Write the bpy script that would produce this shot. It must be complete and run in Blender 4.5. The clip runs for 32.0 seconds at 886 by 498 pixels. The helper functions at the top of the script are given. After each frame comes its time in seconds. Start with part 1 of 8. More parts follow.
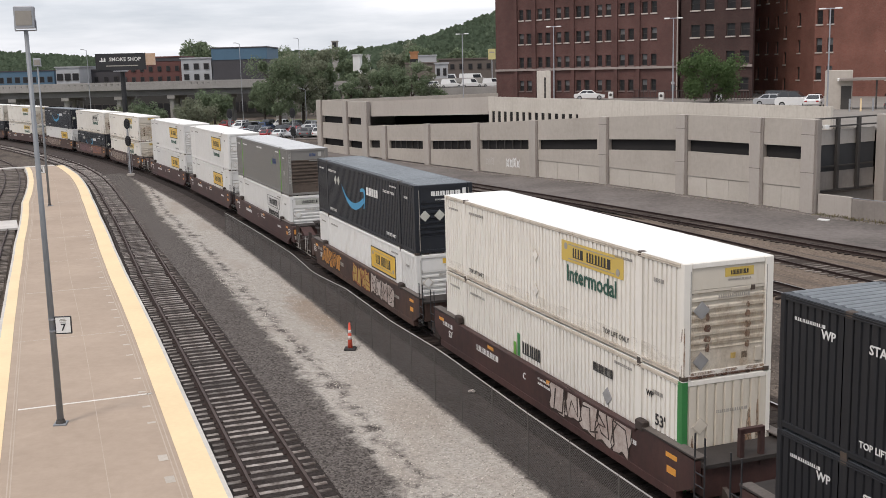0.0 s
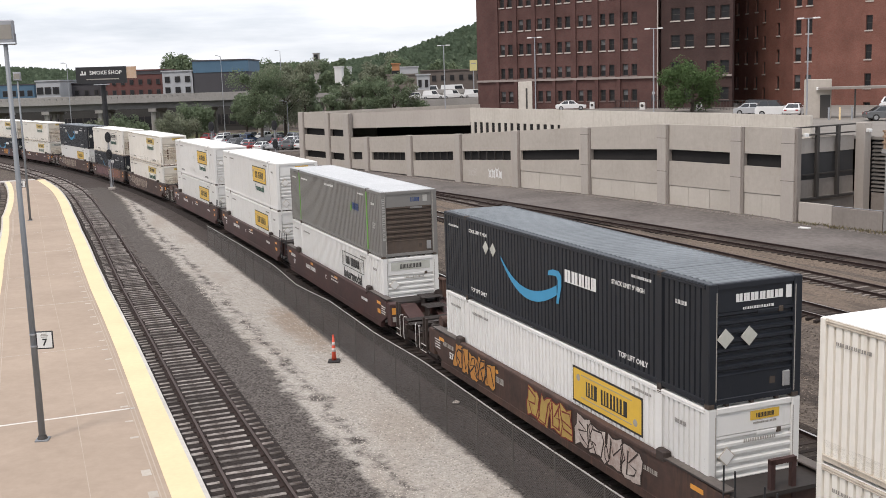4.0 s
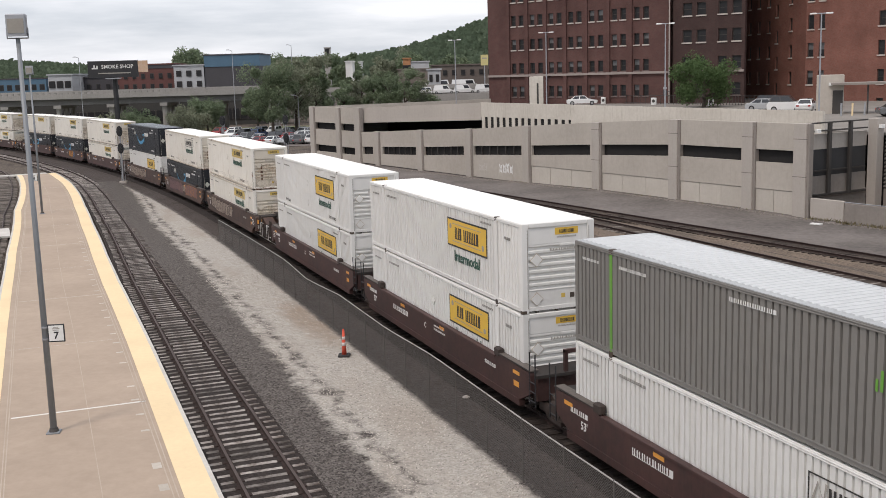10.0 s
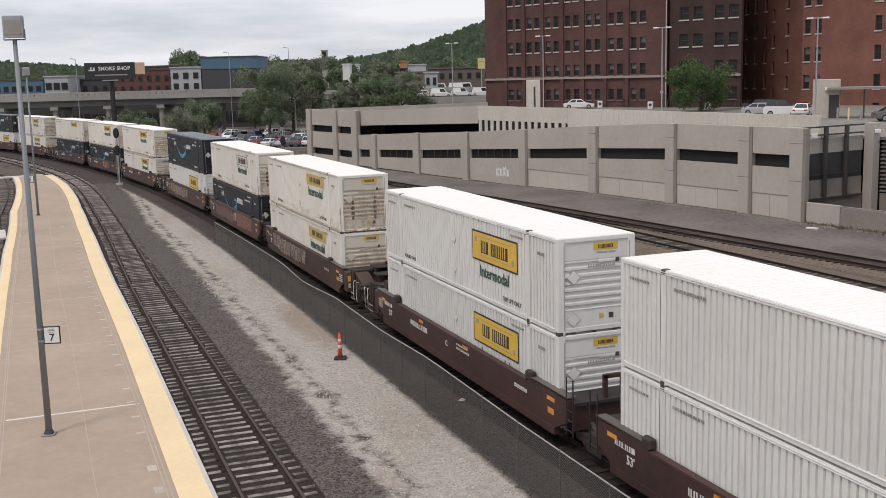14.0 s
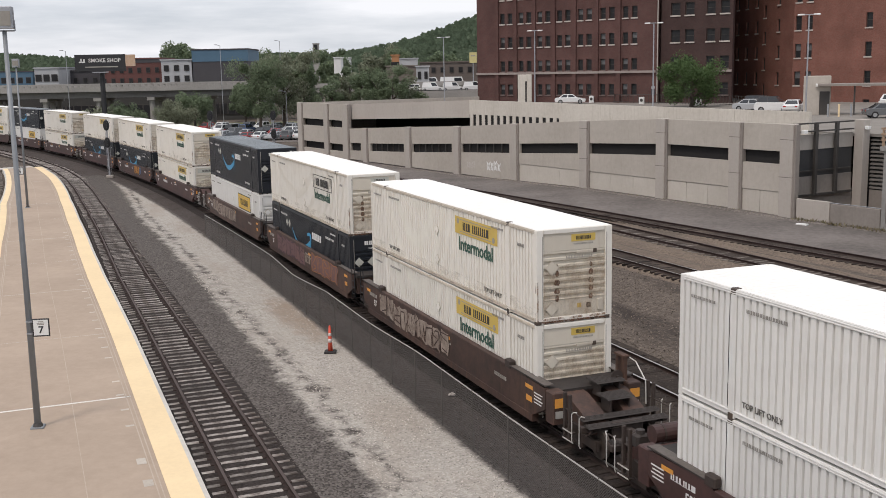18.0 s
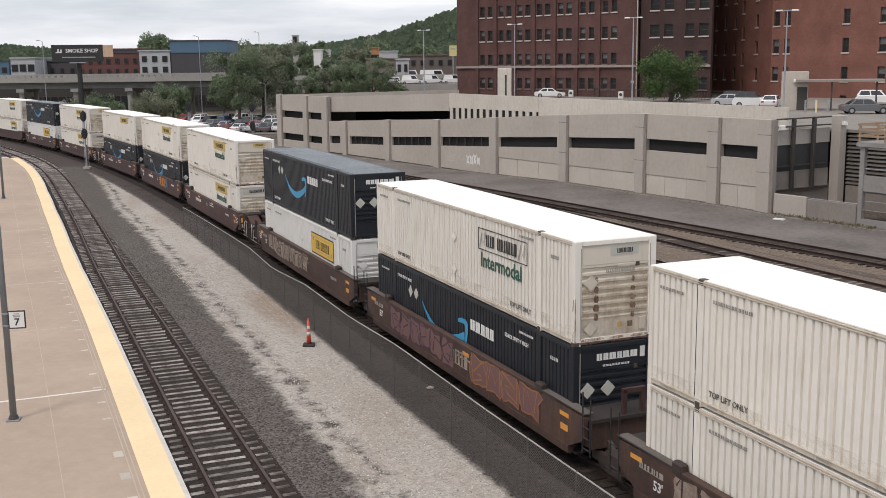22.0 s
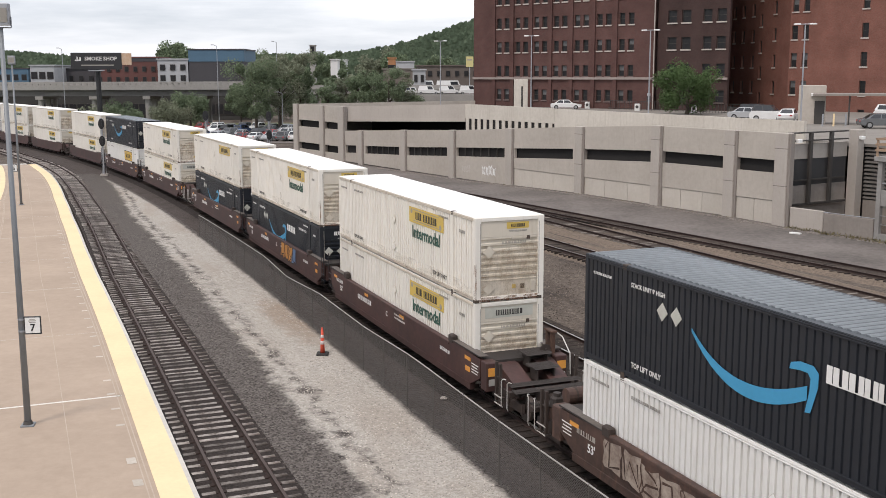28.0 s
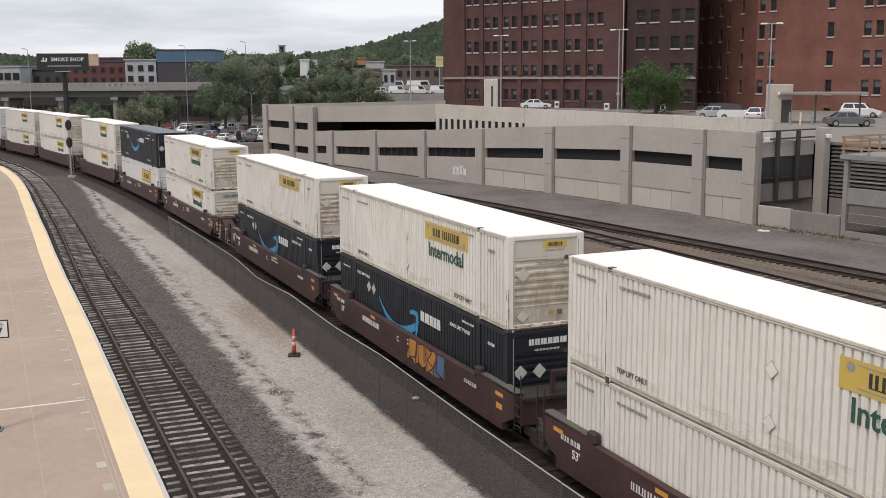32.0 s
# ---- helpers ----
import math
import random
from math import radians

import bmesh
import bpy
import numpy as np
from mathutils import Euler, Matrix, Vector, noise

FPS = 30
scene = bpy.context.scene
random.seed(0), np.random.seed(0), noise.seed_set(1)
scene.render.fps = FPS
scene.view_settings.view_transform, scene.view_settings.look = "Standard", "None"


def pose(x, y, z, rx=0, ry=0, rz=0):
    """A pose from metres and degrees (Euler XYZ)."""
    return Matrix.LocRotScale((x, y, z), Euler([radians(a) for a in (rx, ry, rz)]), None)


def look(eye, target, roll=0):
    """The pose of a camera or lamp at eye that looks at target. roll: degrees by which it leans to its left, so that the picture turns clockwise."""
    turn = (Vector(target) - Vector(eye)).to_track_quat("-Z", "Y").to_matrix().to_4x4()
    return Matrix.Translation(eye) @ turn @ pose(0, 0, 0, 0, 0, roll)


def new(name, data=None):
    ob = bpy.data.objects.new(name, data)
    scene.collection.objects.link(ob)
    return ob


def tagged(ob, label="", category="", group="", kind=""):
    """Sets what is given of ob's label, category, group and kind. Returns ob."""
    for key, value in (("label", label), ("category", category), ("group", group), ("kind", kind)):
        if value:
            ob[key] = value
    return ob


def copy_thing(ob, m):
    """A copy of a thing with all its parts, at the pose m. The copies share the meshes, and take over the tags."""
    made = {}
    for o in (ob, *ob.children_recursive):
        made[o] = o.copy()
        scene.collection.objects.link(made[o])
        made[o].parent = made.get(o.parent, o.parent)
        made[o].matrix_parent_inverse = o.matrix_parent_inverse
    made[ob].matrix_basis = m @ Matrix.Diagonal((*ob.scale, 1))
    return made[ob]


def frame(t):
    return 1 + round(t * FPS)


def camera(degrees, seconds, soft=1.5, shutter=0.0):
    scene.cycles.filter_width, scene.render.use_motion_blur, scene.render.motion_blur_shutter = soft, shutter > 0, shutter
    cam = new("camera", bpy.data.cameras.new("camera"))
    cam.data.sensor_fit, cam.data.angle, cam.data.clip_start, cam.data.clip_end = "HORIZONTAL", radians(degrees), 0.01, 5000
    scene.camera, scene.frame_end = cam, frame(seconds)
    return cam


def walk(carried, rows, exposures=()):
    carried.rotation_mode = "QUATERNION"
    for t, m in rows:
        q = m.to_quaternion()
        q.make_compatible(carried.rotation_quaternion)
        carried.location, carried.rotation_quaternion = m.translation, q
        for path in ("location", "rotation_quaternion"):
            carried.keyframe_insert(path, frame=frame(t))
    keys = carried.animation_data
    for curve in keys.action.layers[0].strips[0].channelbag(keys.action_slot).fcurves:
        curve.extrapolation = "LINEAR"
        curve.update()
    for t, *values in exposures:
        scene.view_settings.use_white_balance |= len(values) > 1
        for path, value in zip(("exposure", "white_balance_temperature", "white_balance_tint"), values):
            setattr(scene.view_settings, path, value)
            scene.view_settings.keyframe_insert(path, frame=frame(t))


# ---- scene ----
cam = camera(45.32, 32.0, 0.8)
PATH = [
    (0.0, pose(0, 0, 10.93, 80.29, 1.40, -0.00)),
    (0.5, pose(0, 0, 10.93, 80.28, 1.37, 0.01)),
    (1.0, pose(0, 0, 10.93, 80.45, 1.39, 0.14)),
    (1.5, pose(0, 0, 10.93, 80.59, 1.42, 0.15)),
    (2.0, pose(0, 0, 10.93, 80.59, 1.41, 0.05)),
    (2.5, pose(0, 0, 10.93, 80.64, 1.42, -0.15)),
    (3.0, pose(0, 0, 10.93, 80.78, 1.52, -0.46)),
    (3.5, pose(0, 0, 10.93, 80.90, 1.80, -0.93)),
    (5.5, pose(0, 0, 10.93, 80.66, 1.47, -0.83)),
    (6.0, pose(0, 0, 10.93, 80.71, 1.38, -0.56)),
    (6.5, pose(0, 0, 10.93, 80.67, 1.42, -0.49)),
    (7.0, pose(0, 0, 10.93, 80.67, 1.55, -0.36)),
    (7.5, pose(0, 0, 10.93, 80.66, 1.58, -0.26)),
    (8.0, pose(0, 0, 10.93, 80.62, 1.57, -0.33)),
    (8.5, pose(0, 0, 10.93, 80.60, 1.59, -0.37)),
    (9.0, pose(0, 0, 10.93, 80.61, 1.55, -0.39)),
    (9.5, pose(0, 0, 10.93, 80.61, 1.66, -0.42)),
    (10.0, pose(0, 0, 10.93, 80.60, 1.62, -0.39)),
    (10.5, pose(0, 0, 10.93, 80.58, 1.55, -0.26)),
    (11.0, pose(0, 0, 10.93, 80.65, 1.39, -0.26)),
    (11.5, pose(0, 0, 10.93, 80.81, 1.40, -0.36)),
    (12.0, pose(0, 0, 10.93, 80.94, 1.41, -0.51)),
    (12.5, pose(0, 0, 10.93, 80.90, 1.41, -0.39)),
    (13.0, pose(0, 0, 10.93, 80.83, 1.52, -0.29)),
    (13.5, pose(0, 0, 10.93, 80.80, 1.39, -0.26)),
    (14.0, pose(0, 0, 10.93, 80.76, 1.41, -0.55)),
    (14.5, pose(0, 0, 10.93, 80.80, 1.48, -0.95)),
    (16.5, pose(0, 0, 10.93, 80.60, 1.21, -0.62)),
    (17.0, pose(0, 0, 10.93, 80.66, 1.31, -0.58)),
    (17.5, pose(0, 0, 10.93, 80.82, 1.33, -0.79)),
    (18.0, pose(0, 0, 10.93, 80.44, 1.05, -1.00)),
    (18.5, pose(0, 0, 10.93, 80.03, 1.01, -1.60)),
    (19.0, pose(0, 0, 10.93, 79.94, 0.72, -2.06)),
    (19.5, pose(0, 0, 10.93, 79.83, 0.60, -2.27)),
    (20.0, pose(0, 0, 10.93, 79.82, 0.63, -2.27)),
    (20.5, pose(0, 0, 10.93, 79.82, 0.68, -2.31)),
    (21.0, pose(0, 0, 10.93, 79.89, 0.66, -2.22)),
    (21.5, pose(0, 0, 10.93, 80.01, 0.62, -2.05)),
    (22.0, pose(0, 0, 10.93, 80.06, 0.63, -2.07)),
    (22.5, pose(0, 0, 10.93, 80.15, 0.50, -2.11)),
    (23.0, pose(0, 0, 10.93, 80.51, 0.36, -2.28)),
    (23.5, pose(0, 0, 10.93, 80.69, 0.03, -2.25)),
    (24.0, pose(0, 0, 10.93, 80.63, 0.00, -1.77)),
    (24.5, pose(0, 0, 10.93, 80.77, -0.22, -1.43)),
    (26.5, pose(0, 0, 10.93, 80.92, 0.10, -2.07)),
    (27.0, pose(0, 0, 10.93, 80.87, 0.16, -1.69)),
    (27.5, pose(0, 0, 10.93, 80.80, 0.06, -1.29)),
    (28.0, pose(0, 0, 10.93, 80.63, 0.16, -1.19)),
    (28.5, pose(0, 0, 10.93, 80.65, 0.23, -1.14)),
    (29.0, pose(0, 0, 10.93, 80.68, 0.18, -1.67)),
    (29.5, pose(0, 0, 10.93, 80.57, 0.23, -2.32)),
    (30.0, pose(0, 0, 10.93, 80.64, 0.34, -2.49)),
    (30.5, pose(0, 0, 10.93, 80.65, 0.29, -2.62)),
    (31.0, pose(0, 0, 10.93, 80.61, 0.41, -2.64)),
    (31.5, pose(0, 0, 10.93, 80.61, 0.43, -2.69)),
    (32.0, pose(0, 0, 10.93, 80.62, 0.31, -2.79)),
]
STOPS = ((0, 0.33), (1, 0.31), (2, 0.36), (3, 0.46), (5.5, 0.54), (7, 0.52), (9, 0.38), (10, 0.31), (12, 0.17), (13, 0.16), (14, 0.15), (17, 0.22), (19, 0.26),
         (21, 0.24), (23, 0.36), (24, 0.38), (26.5, 0.54), (27, 0.55), (28, 0.46), (29, 0.37), (31, 0.22), (32, 0.22))
walk(cam, PATH, [(t, s, 6720, 15) for t, s in STOPS])

# ------------------------------------------------------------ world, sun
world = bpy.data.worlds.new("overcast_sky")
scene.world = world
world.use_nodes = True
wn, wl = world.node_tree.nodes, world.node_tree.links
wn.clear()
w_out = wn.new("ShaderNodeOutputWorld")
w_bg = wn.new("ShaderNodeBackground")
w_sky = wn.new("ShaderNodeTexSky")
w_sky.sky_type = "NISHITA"
w_sky.sun_disc = False
w_sky.sun_elevation = radians(52)
w_sky.sun_rotation = radians(215)
w_co = wn.new("ShaderNodeTexCoord")
w_map = wn.new("ShaderNodeMapping")
w_map.inputs["Scale"].default_value = (1.3, 1.3, 9.0)
w_n1 = wn.new("ShaderNodeTexNoise")
w_n1.inputs["Scale"].default_value = 2.6
w_n1.inputs["Detail"].default_value = 7
w_n1.inputs["Roughness"].default_value = 0.55
w_ramp = wn.new("ShaderNodeValToRGB")
w_ramp.color_ramp.elements[0].position = 0.33
w_ramp.color_ramp.elements[0].color = (4.9, 5.6, 6.3, 1)
w_ramp.color_ramp.elements[1].position = 0.62
w_ramp.color_ramp.elements[1].color = (8.7, 9.2, 9.7, 1)
w_mix = wn.new("ShaderNodeMix")
w_mix.data_type = "RGBA"
w_mix.inputs[0].default_value = 0.9
w_bg.inputs["Strength"].default_value = 0.105
wl.new(w_co.outputs["Generated"], w_map.inputs["Vector"])
wl.new(w_map.outputs["Vector"], w_n1.inputs["Vector"])
wl.new(w_n1.outputs["Fac"], w_ramp.inputs["Fac"])
wl.new(w_sky.outputs["Color"], w_mix.inputs[6])
wl.new(w_ramp.outputs["Color"], w_mix.inputs[7])
w_sep = wn.new("ShaderNodeSeparateXYZ")
w_el = wn.new("ShaderNodeMapRange")
w_el.inputs["From Min"].default_value = 0.0
w_el.inputs["From Max"].default_value = 0.9
w_el.inputs["To Min"].default_value = 0.86
w_el.inputs["To Max"].default_value = 1.15
w_mul = wn.new("ShaderNodeVectorMath")
w_mul.operation = "SCALE"
wl.new(w_co.outputs["Generated"], w_sep.inputs["Vector"])
wl.new(w_sep.outputs["Z"], w_el.inputs["Value"])
wl.new(w_mix.outputs[2], w_mul.inputs[0])
wl.new(w_el.outputs["Result"], w_mul.inputs["Scale"])
wl.new(w_mul.outputs["Vector"], w_bg.inputs["Color"])
wl.new(w_bg.outputs["Background"], w_out.inputs["Surface"])

sun = new("sun", bpy.data.lights.new("sun", "SUN"))
sun.data.energy = 1.2
sun.data.angle = radians(14)
sun.data.color = (1.0, 0.92, 0.83)
sun.matrix_world = look((-30, -22, 75), (0, 20, 0))


# ------------------------------------------------------------ materials
def mat(name, base, rough=0.7, metal=0.0, dark=None, big=0.4, small=8.0, amount=0.5, bump=0.0, bump_scale=40.0,
        random_value=0.0, streak=0.0, streak_color=(0.16, 0.09, 0.05), island=False, spec=0.5):
    """A procedural surface: two noises mix base and dark; optional relief, vertical streaks and per-object value."""
    m = bpy.data.materials.new(name)
    m.use_nodes = True
    nt = m.node_tree
    b = nt.nodes["Principled BSDF"]
    b.inputs["Roughness"].default_value = rough
    b.inputs["Metallic"].default_value = metal
    b.inputs["Specular IOR Level"].default_value = spec
    co = nt.nodes.new("ShaderNodeTexCoord")
    dark = dark or tuple(c * 0.7 for c in base)
    n1 = nt.nodes.new("ShaderNodeTexNoise")
    n1.inputs["Scale"].default_value = big
    n1.inputs["Detail"].default_value = 4
    n2 = nt.nodes.new("ShaderNodeTexNoise")
    n2.inputs["Scale"].default_value = small
    n2.inputs["Detail"].default_value = 5
    n2.inputs["Roughness"].default_value = 0.7
    nt.links.new(co.outputs["Object"], n1.inputs["Vector"])
    nt.links.new(co.outputs["Object"], n2.inputs["Vector"])
    add = nt.nodes.new("ShaderNodeMath")
    add.operation = "MULTIPLY_ADD"
    add.inputs[1].default_value = 0.9
    nt.links.new(n2.outputs["Fac"], add.inputs[0])
    nt.links.new(n1.outputs["Fac"], add.inputs[2])
    rng = nt.nodes.new("ShaderNodeMapRange")
    rng.inputs["From Min"].default_value = 0.68
    rng.inputs["From Max"].default_value = 1.22
    rng.inputs["To Min"].default_value = 0.0
    rng.inputs["To Max"].default_value = amount
    nt.links.new(add.outputs[0], rng.inputs["Value"])
    mix = nt.nodes.new("ShaderNodeMix")
    mix.data_type = "RGBA"
    mix.inputs[6].default_value = (*base, 1)
    mix.inputs[7].default_value = (*dark, 1)
    nt.links.new(rng.outputs["Result"], mix.inputs[0])
    col = mix.outputs[2]
    if streak > 0:
        mp = nt.nodes.new("ShaderNodeMapping")
        mp.inputs["Scale"].default_value = (2.2, 2.2, 0.22)
        n3 = nt.nodes.new("ShaderNodeTexNoise")
        n3.inputs["Scale"].default_value = 2.0
        n3.inputs["Detail"].default_value = 6
        n3.inputs["Roughness"].default_value = 0.72
        nt.links.new(co.outputs["Object"], mp.inputs["Vector"])
        nt.links.new(mp.outputs["Vector"], n3.inputs["Vector"])
        r3 = nt.nodes.new("ShaderNodeMapRange")
        r3.inputs["From Min"].default_value = 0.52
        r3.inputs["From Max"].default_value = 0.78
        r3.inputs["To Max"].default_value = streak
        nt.links.new(n3.outputs["Fac"], r3.inputs["Value"])
        mx = nt.nodes.new("ShaderNodeMix")
        mx.data_type = "RGBA"
        nt.links.new(r3.outputs["Result"], mx.inputs[0])
        nt.links.new(col, mx.inputs[6])
        mx.inputs[7].default_value = (*streak_color, 1)
        col = mx.outputs[2]
    if random_value > 0 or island:
        if island:
            geo = nt.nodes.new("ShaderNodeNewGeometry")
            rnd = geo.outputs["Random Per Island"]
        else:
            rnd = nt.nodes.new("ShaderNodeObjectInfo").outputs["Random"]
        hsv = nt.nodes.new("ShaderNodeHueSaturation")
        r4 = nt.nodes.new("ShaderNodeMapRange")
        r4.inputs["To Min"].default_value = 1 - random_value
        r4.inputs["To Max"].default_value = 1 + random_value
        nt.links.new(rnd, r4.inputs["Value"])
        nt.links.new(r4.outputs["Result"], hsv.inputs["Value"])
        nt.links.new(col, hsv.inputs["Color"])
        col = hsv.outputs["Color"]
    nt.links.new(col, b.inputs["Base Color"])
    if bump > 0:
        n5 = nt.nodes.new("ShaderNodeTexNoise")
        n5.inputs["Scale"].default_value = bump_scale
        n5.inputs["Detail"].default_value = 4
        nt.links.new(co.outputs["Object"], n5.inputs["Vector"])
        bp = nt.nodes.new("ShaderNodeBump")
        bp.inputs["Strength"].default_value = min(1.0, bump * 10)
        bp.inputs["Distance"].default_value = bump
        nt.links.new(n5.outputs["Fac"], bp.inputs["Height"])
        nt.links.new(bp.outputs["Normal"], b.inputs["Normal"])
    return m


def gravel(name, light, dark, cell=18.0, patches=0.35, patch_color=None, patch_scale=0.6, bump=0.03, along=None):
    """Loose stone: Voronoi cells of mixed grey, with larger dirty patches."""
    m = bpy.data.materials.new(name)
    m.use_nodes = True
    nt = m.node_tree
    b = nt.nodes["Principled BSDF"]
    b.inputs["Roughness"].default_value = 0.95
    b.inputs["Specular IOR Level"].default_value = 0.15
    co = nt.nodes.new("ShaderNodeTexCoord")
    v = nt.nodes.new("ShaderNodeTexVoronoi")
    v.inputs["Scale"].default_value = cell
    nt.links.new(co.outputs["Object"], v.inputs["Vector"])
    sep = nt.nodes.new("ShaderNodeSeparateColor")
    nt.links.new(v.outputs["Color"], sep.inputs["Color"])
    n0 = nt.nodes.new("ShaderNodeTexNoise")
    n0.inputs["Scale"].default_value = 4.5
    n0.inputs["Detail"].default_value = 7
    n0.inputs["Roughness"].default_value = 0.8
    nt.links.new(co.outputs["Object"], n0.inputs["Vector"])
    av = nt.nodes.new("ShaderNodeMix")
    av.data_type = "FLOAT"
    av.inputs[0].default_value = 0.55
    nt.links.new(sep.outputs["Red"], av.inputs[2])
    r0 = nt.nodes.new("ShaderNodeMapRange")
    r0.inputs["From Min"].default_value = 0.32
    r0.inputs["From Max"].default_value = 0.68
    nt.links.new(n0.outputs["Fac"], r0.inputs["Value"])
    nt.links.new(r0.outputs["Result"], av.inputs[3])
    mix = nt.nodes.new("ShaderNodeMix")
    mix.data_type = "RGBA"
    mix.inputs[6].default_value = (*dark, 1)
    mix.inputs[7].default_value = (*light, 1)
    nt.links.new(av.outputs[0], mix.inputs[0])
    n1 = nt.nodes.new("ShaderNodeTexNoise")
    n1.inputs["Scale"].default_value = patch_scale
    n1.inputs["Detail"].default_value = 6
    n1.inputs["Roughness"].default_value = 0.62
    if along is None:
        nt.links.new(co.outputs["Object"], n1.inputs["Vector"])
    else:
        turn = nt.nodes.new("ShaderNodeMapping")
        turn.inputs["Rotation"].default_value = (0, 0, radians(-along))
        pull = nt.nodes.new("ShaderNodeMapping")
        pull.inputs["Scale"].default_value = (0.3, 1.0, 1.0)
        nt.links.new(co.outputs["Object"], turn.inputs["Vector"])
        nt.links.new(turn.outputs["Vector"], pull.inputs["Vector"])
        nt.links.new(pull.outputs["Vector"], n1.inputs["Vector"])
    r = nt.nodes.new("ShaderNodeMapRange")
    r.inputs["From Min"].default_value = 0.5
    r.inputs["From Max"].default_value = 0.66
    r.inputs["To Max"].default_value = patches
    nt.links.new(n1.outputs["Fac"], r.inputs["Value"])
    mx = nt.nodes.new("ShaderNodeMix")
    mx.data_type = "RGBA"
    nt.links.new(r.outputs["Result"], mx.inputs[0])
    nt.links.new(mix.outputs[2], mx.inputs[6])
    mx.inputs[7].default_value = (*(patch_color or tuple(c * 0.5 for c in dark)), 1)
    nt.links.new(mx.outputs[2], b.inputs["Base Color"])
    bp = nt.nodes.new("ShaderNodeBump")
    bp.inputs["Strength"].default_value = 0.8
    bp.inputs["Distance"].default_value = bump
    nt.links.new(v.outputs["Distance"], bp.inputs["Height"])
    nt.links.new(bp.outputs["Normal"], b.inputs["Normal"])
    return m


def path_material():
    """Pale stone that thins out into dark ballast along a ragged edge; the texture map holds metres along and across."""
    m = gravel("pale_stone_over_ballast", (0.53, 0.49, 0.44), (0.25, 0.228, 0.2), 17, 0.4, (0.29, 0.235, 0.185), 0.4, 0.03, 108)
    nt = m.node_tree
    b = nt.nodes["Principled BSDF"]
    pale = b.inputs["Base Color"].links[0].from_socket
    co = nt.nodes.new("ShaderNodeTexCoord")
    uv = nt.nodes.new("ShaderNodeUVMap")
    sep = nt.nodes.new("ShaderNodeSeparateXYZ")
    nt.links.new(uv.outputs["UV"], sep.inputs["Vector"])

    def math_node(op, x, y):
        n = nt.nodes.new("ShaderNodeMath")
        n.operation = op
        for k, v in enumerate((x, y)):
            if isinstance(v, (int, float)):
                n.inputs[k].default_value = v
            else:
                nt.links.new(v, n.inputs[k])
        return n.outputs[0]

    def noise_node(scale, detail, rough):
        n = nt.nodes.new("ShaderNodeTexNoise")
        n.inputs["Scale"].default_value = scale
        n.inputs["Detail"].default_value = detail
        n.inputs["Roughness"].default_value = rough
        nt.links.new(co.outputs["Object"], n.inputs["Vector"])
        return math_node("SUBTRACT", n.outputs["Fac"], 0.5)

    rag = math_node("ADD", math_node("MULTIPLY", noise_node(0.35, 3, 0.5), 1.6), math_node("MULTIPLY", noise_node(1.7, 6, 0.75), 4.0))
    drift = math_node("MULTIPLY", math_node("MAXIMUM", math_node("SUBTRACT", sep.outputs["X"], 30.0), 0.0), 0.011)
    far = math_node("ADD", drift, math_node("MULTIPLY", math_node("MAXIMUM", math_node("SUBTRACT", sep.outputs["X"], 88.0), 0.0), 0.08))
    shore = math_node("SUBTRACT", math_node("ADD", sep.outputs["Y"], 5.98), far)
    rim = math_node("ADD", shore, math_node("MULTIPLY", rag, 0.55))
    # a broken seam of dark ballast a little inside the rim
    seam = math_node("SUBTRACT", math_node("ABSOLUTE", math_node("SUBTRACT", math_node("ADD", shore, math_node("MULTIPLY", noise_node(0.5, 3, 0.5), 1.2)), 0.85), 0.0), 0.07)
    seam = math_node("ADD", seam, math_node("MULTIPLY", math_node("ADD", noise_node(1.3, 6, 0.75), 0.07), 2.6))
    left = math_node("MINIMUM", rim, seam)
    right = math_node("ADD", math_node("SUBTRACT", -2.4, sep.outputs["Y"]), math_node("MULTIPLY", rag, 0.12))
    both = math_node("MINIMUM", left, math_node("MULTIPLY", right, 2.0))
    r = nt.nodes.new("ShaderNodeMapRange")
    r.inputs["From Min"].default_value = -0.05
    r.inputs["From Max"].default_value = 0.4
    nt.links.new(both, r.inputs["Value"])
    v = nt.nodes.new("ShaderNodeTexVoronoi")
    v.inputs["Scale"].default_value = 16
    nt.links.new(co.outputs["Object"], v.inputs["Vector"])
    s2 = nt.nodes.new("ShaderNodeSeparateColor")
    nt.links.new(v.outputs["Color"], s2.inputs["Color"])
    dk = nt.nodes.new("ShaderNodeMix")
    dk.data_type = "RGBA"
    dk.inputs[6].default_value = (0.04, 0.034, 0.031, 1)
    dk.inputs[7].default_value = (0.17, 0.15, 0.135, 1)
    nt.links.new(s2.outputs["Green"], dk.inputs[0])
    mx = nt.nodes.new("ShaderNodeMix")
    mx.data_type = "RGBA"
    nt.links.new(r.outputs["Result"], mx.inputs[0])
    nt.links.new(dk.outputs[2], mx.inputs[6])
    # a spill of brown dirt beside the fence
    du = math_node("MULTIPLY", math_node("SUBTRACT", sep.outputs["X"], 47.0), 0.2)
    dv = math_node("MULTIPLY", math_node("ADD", sep.outputs["Y"], 3.0), 1.1)
    dist = math_node("ADD", math_node("MULTIPLY", du, du), math_node("MULTIPLY", dv, dv))
    spill = nt.nodes.new("ShaderNodeMapRange")
    spill.inputs["From Min"].default_value = 1.3
    spill.inputs["From Max"].default_value = 0.1
    spill.inputs["To Max"].default_value = 0.75
    nt.links.new(math_node("ADD", dist, math_node("MULTIPLY", noise_node(1.1, 6, 0.7), 3.0)), spill.inputs["Value"])
    soil = nt.nodes.new("ShaderNodeMix")
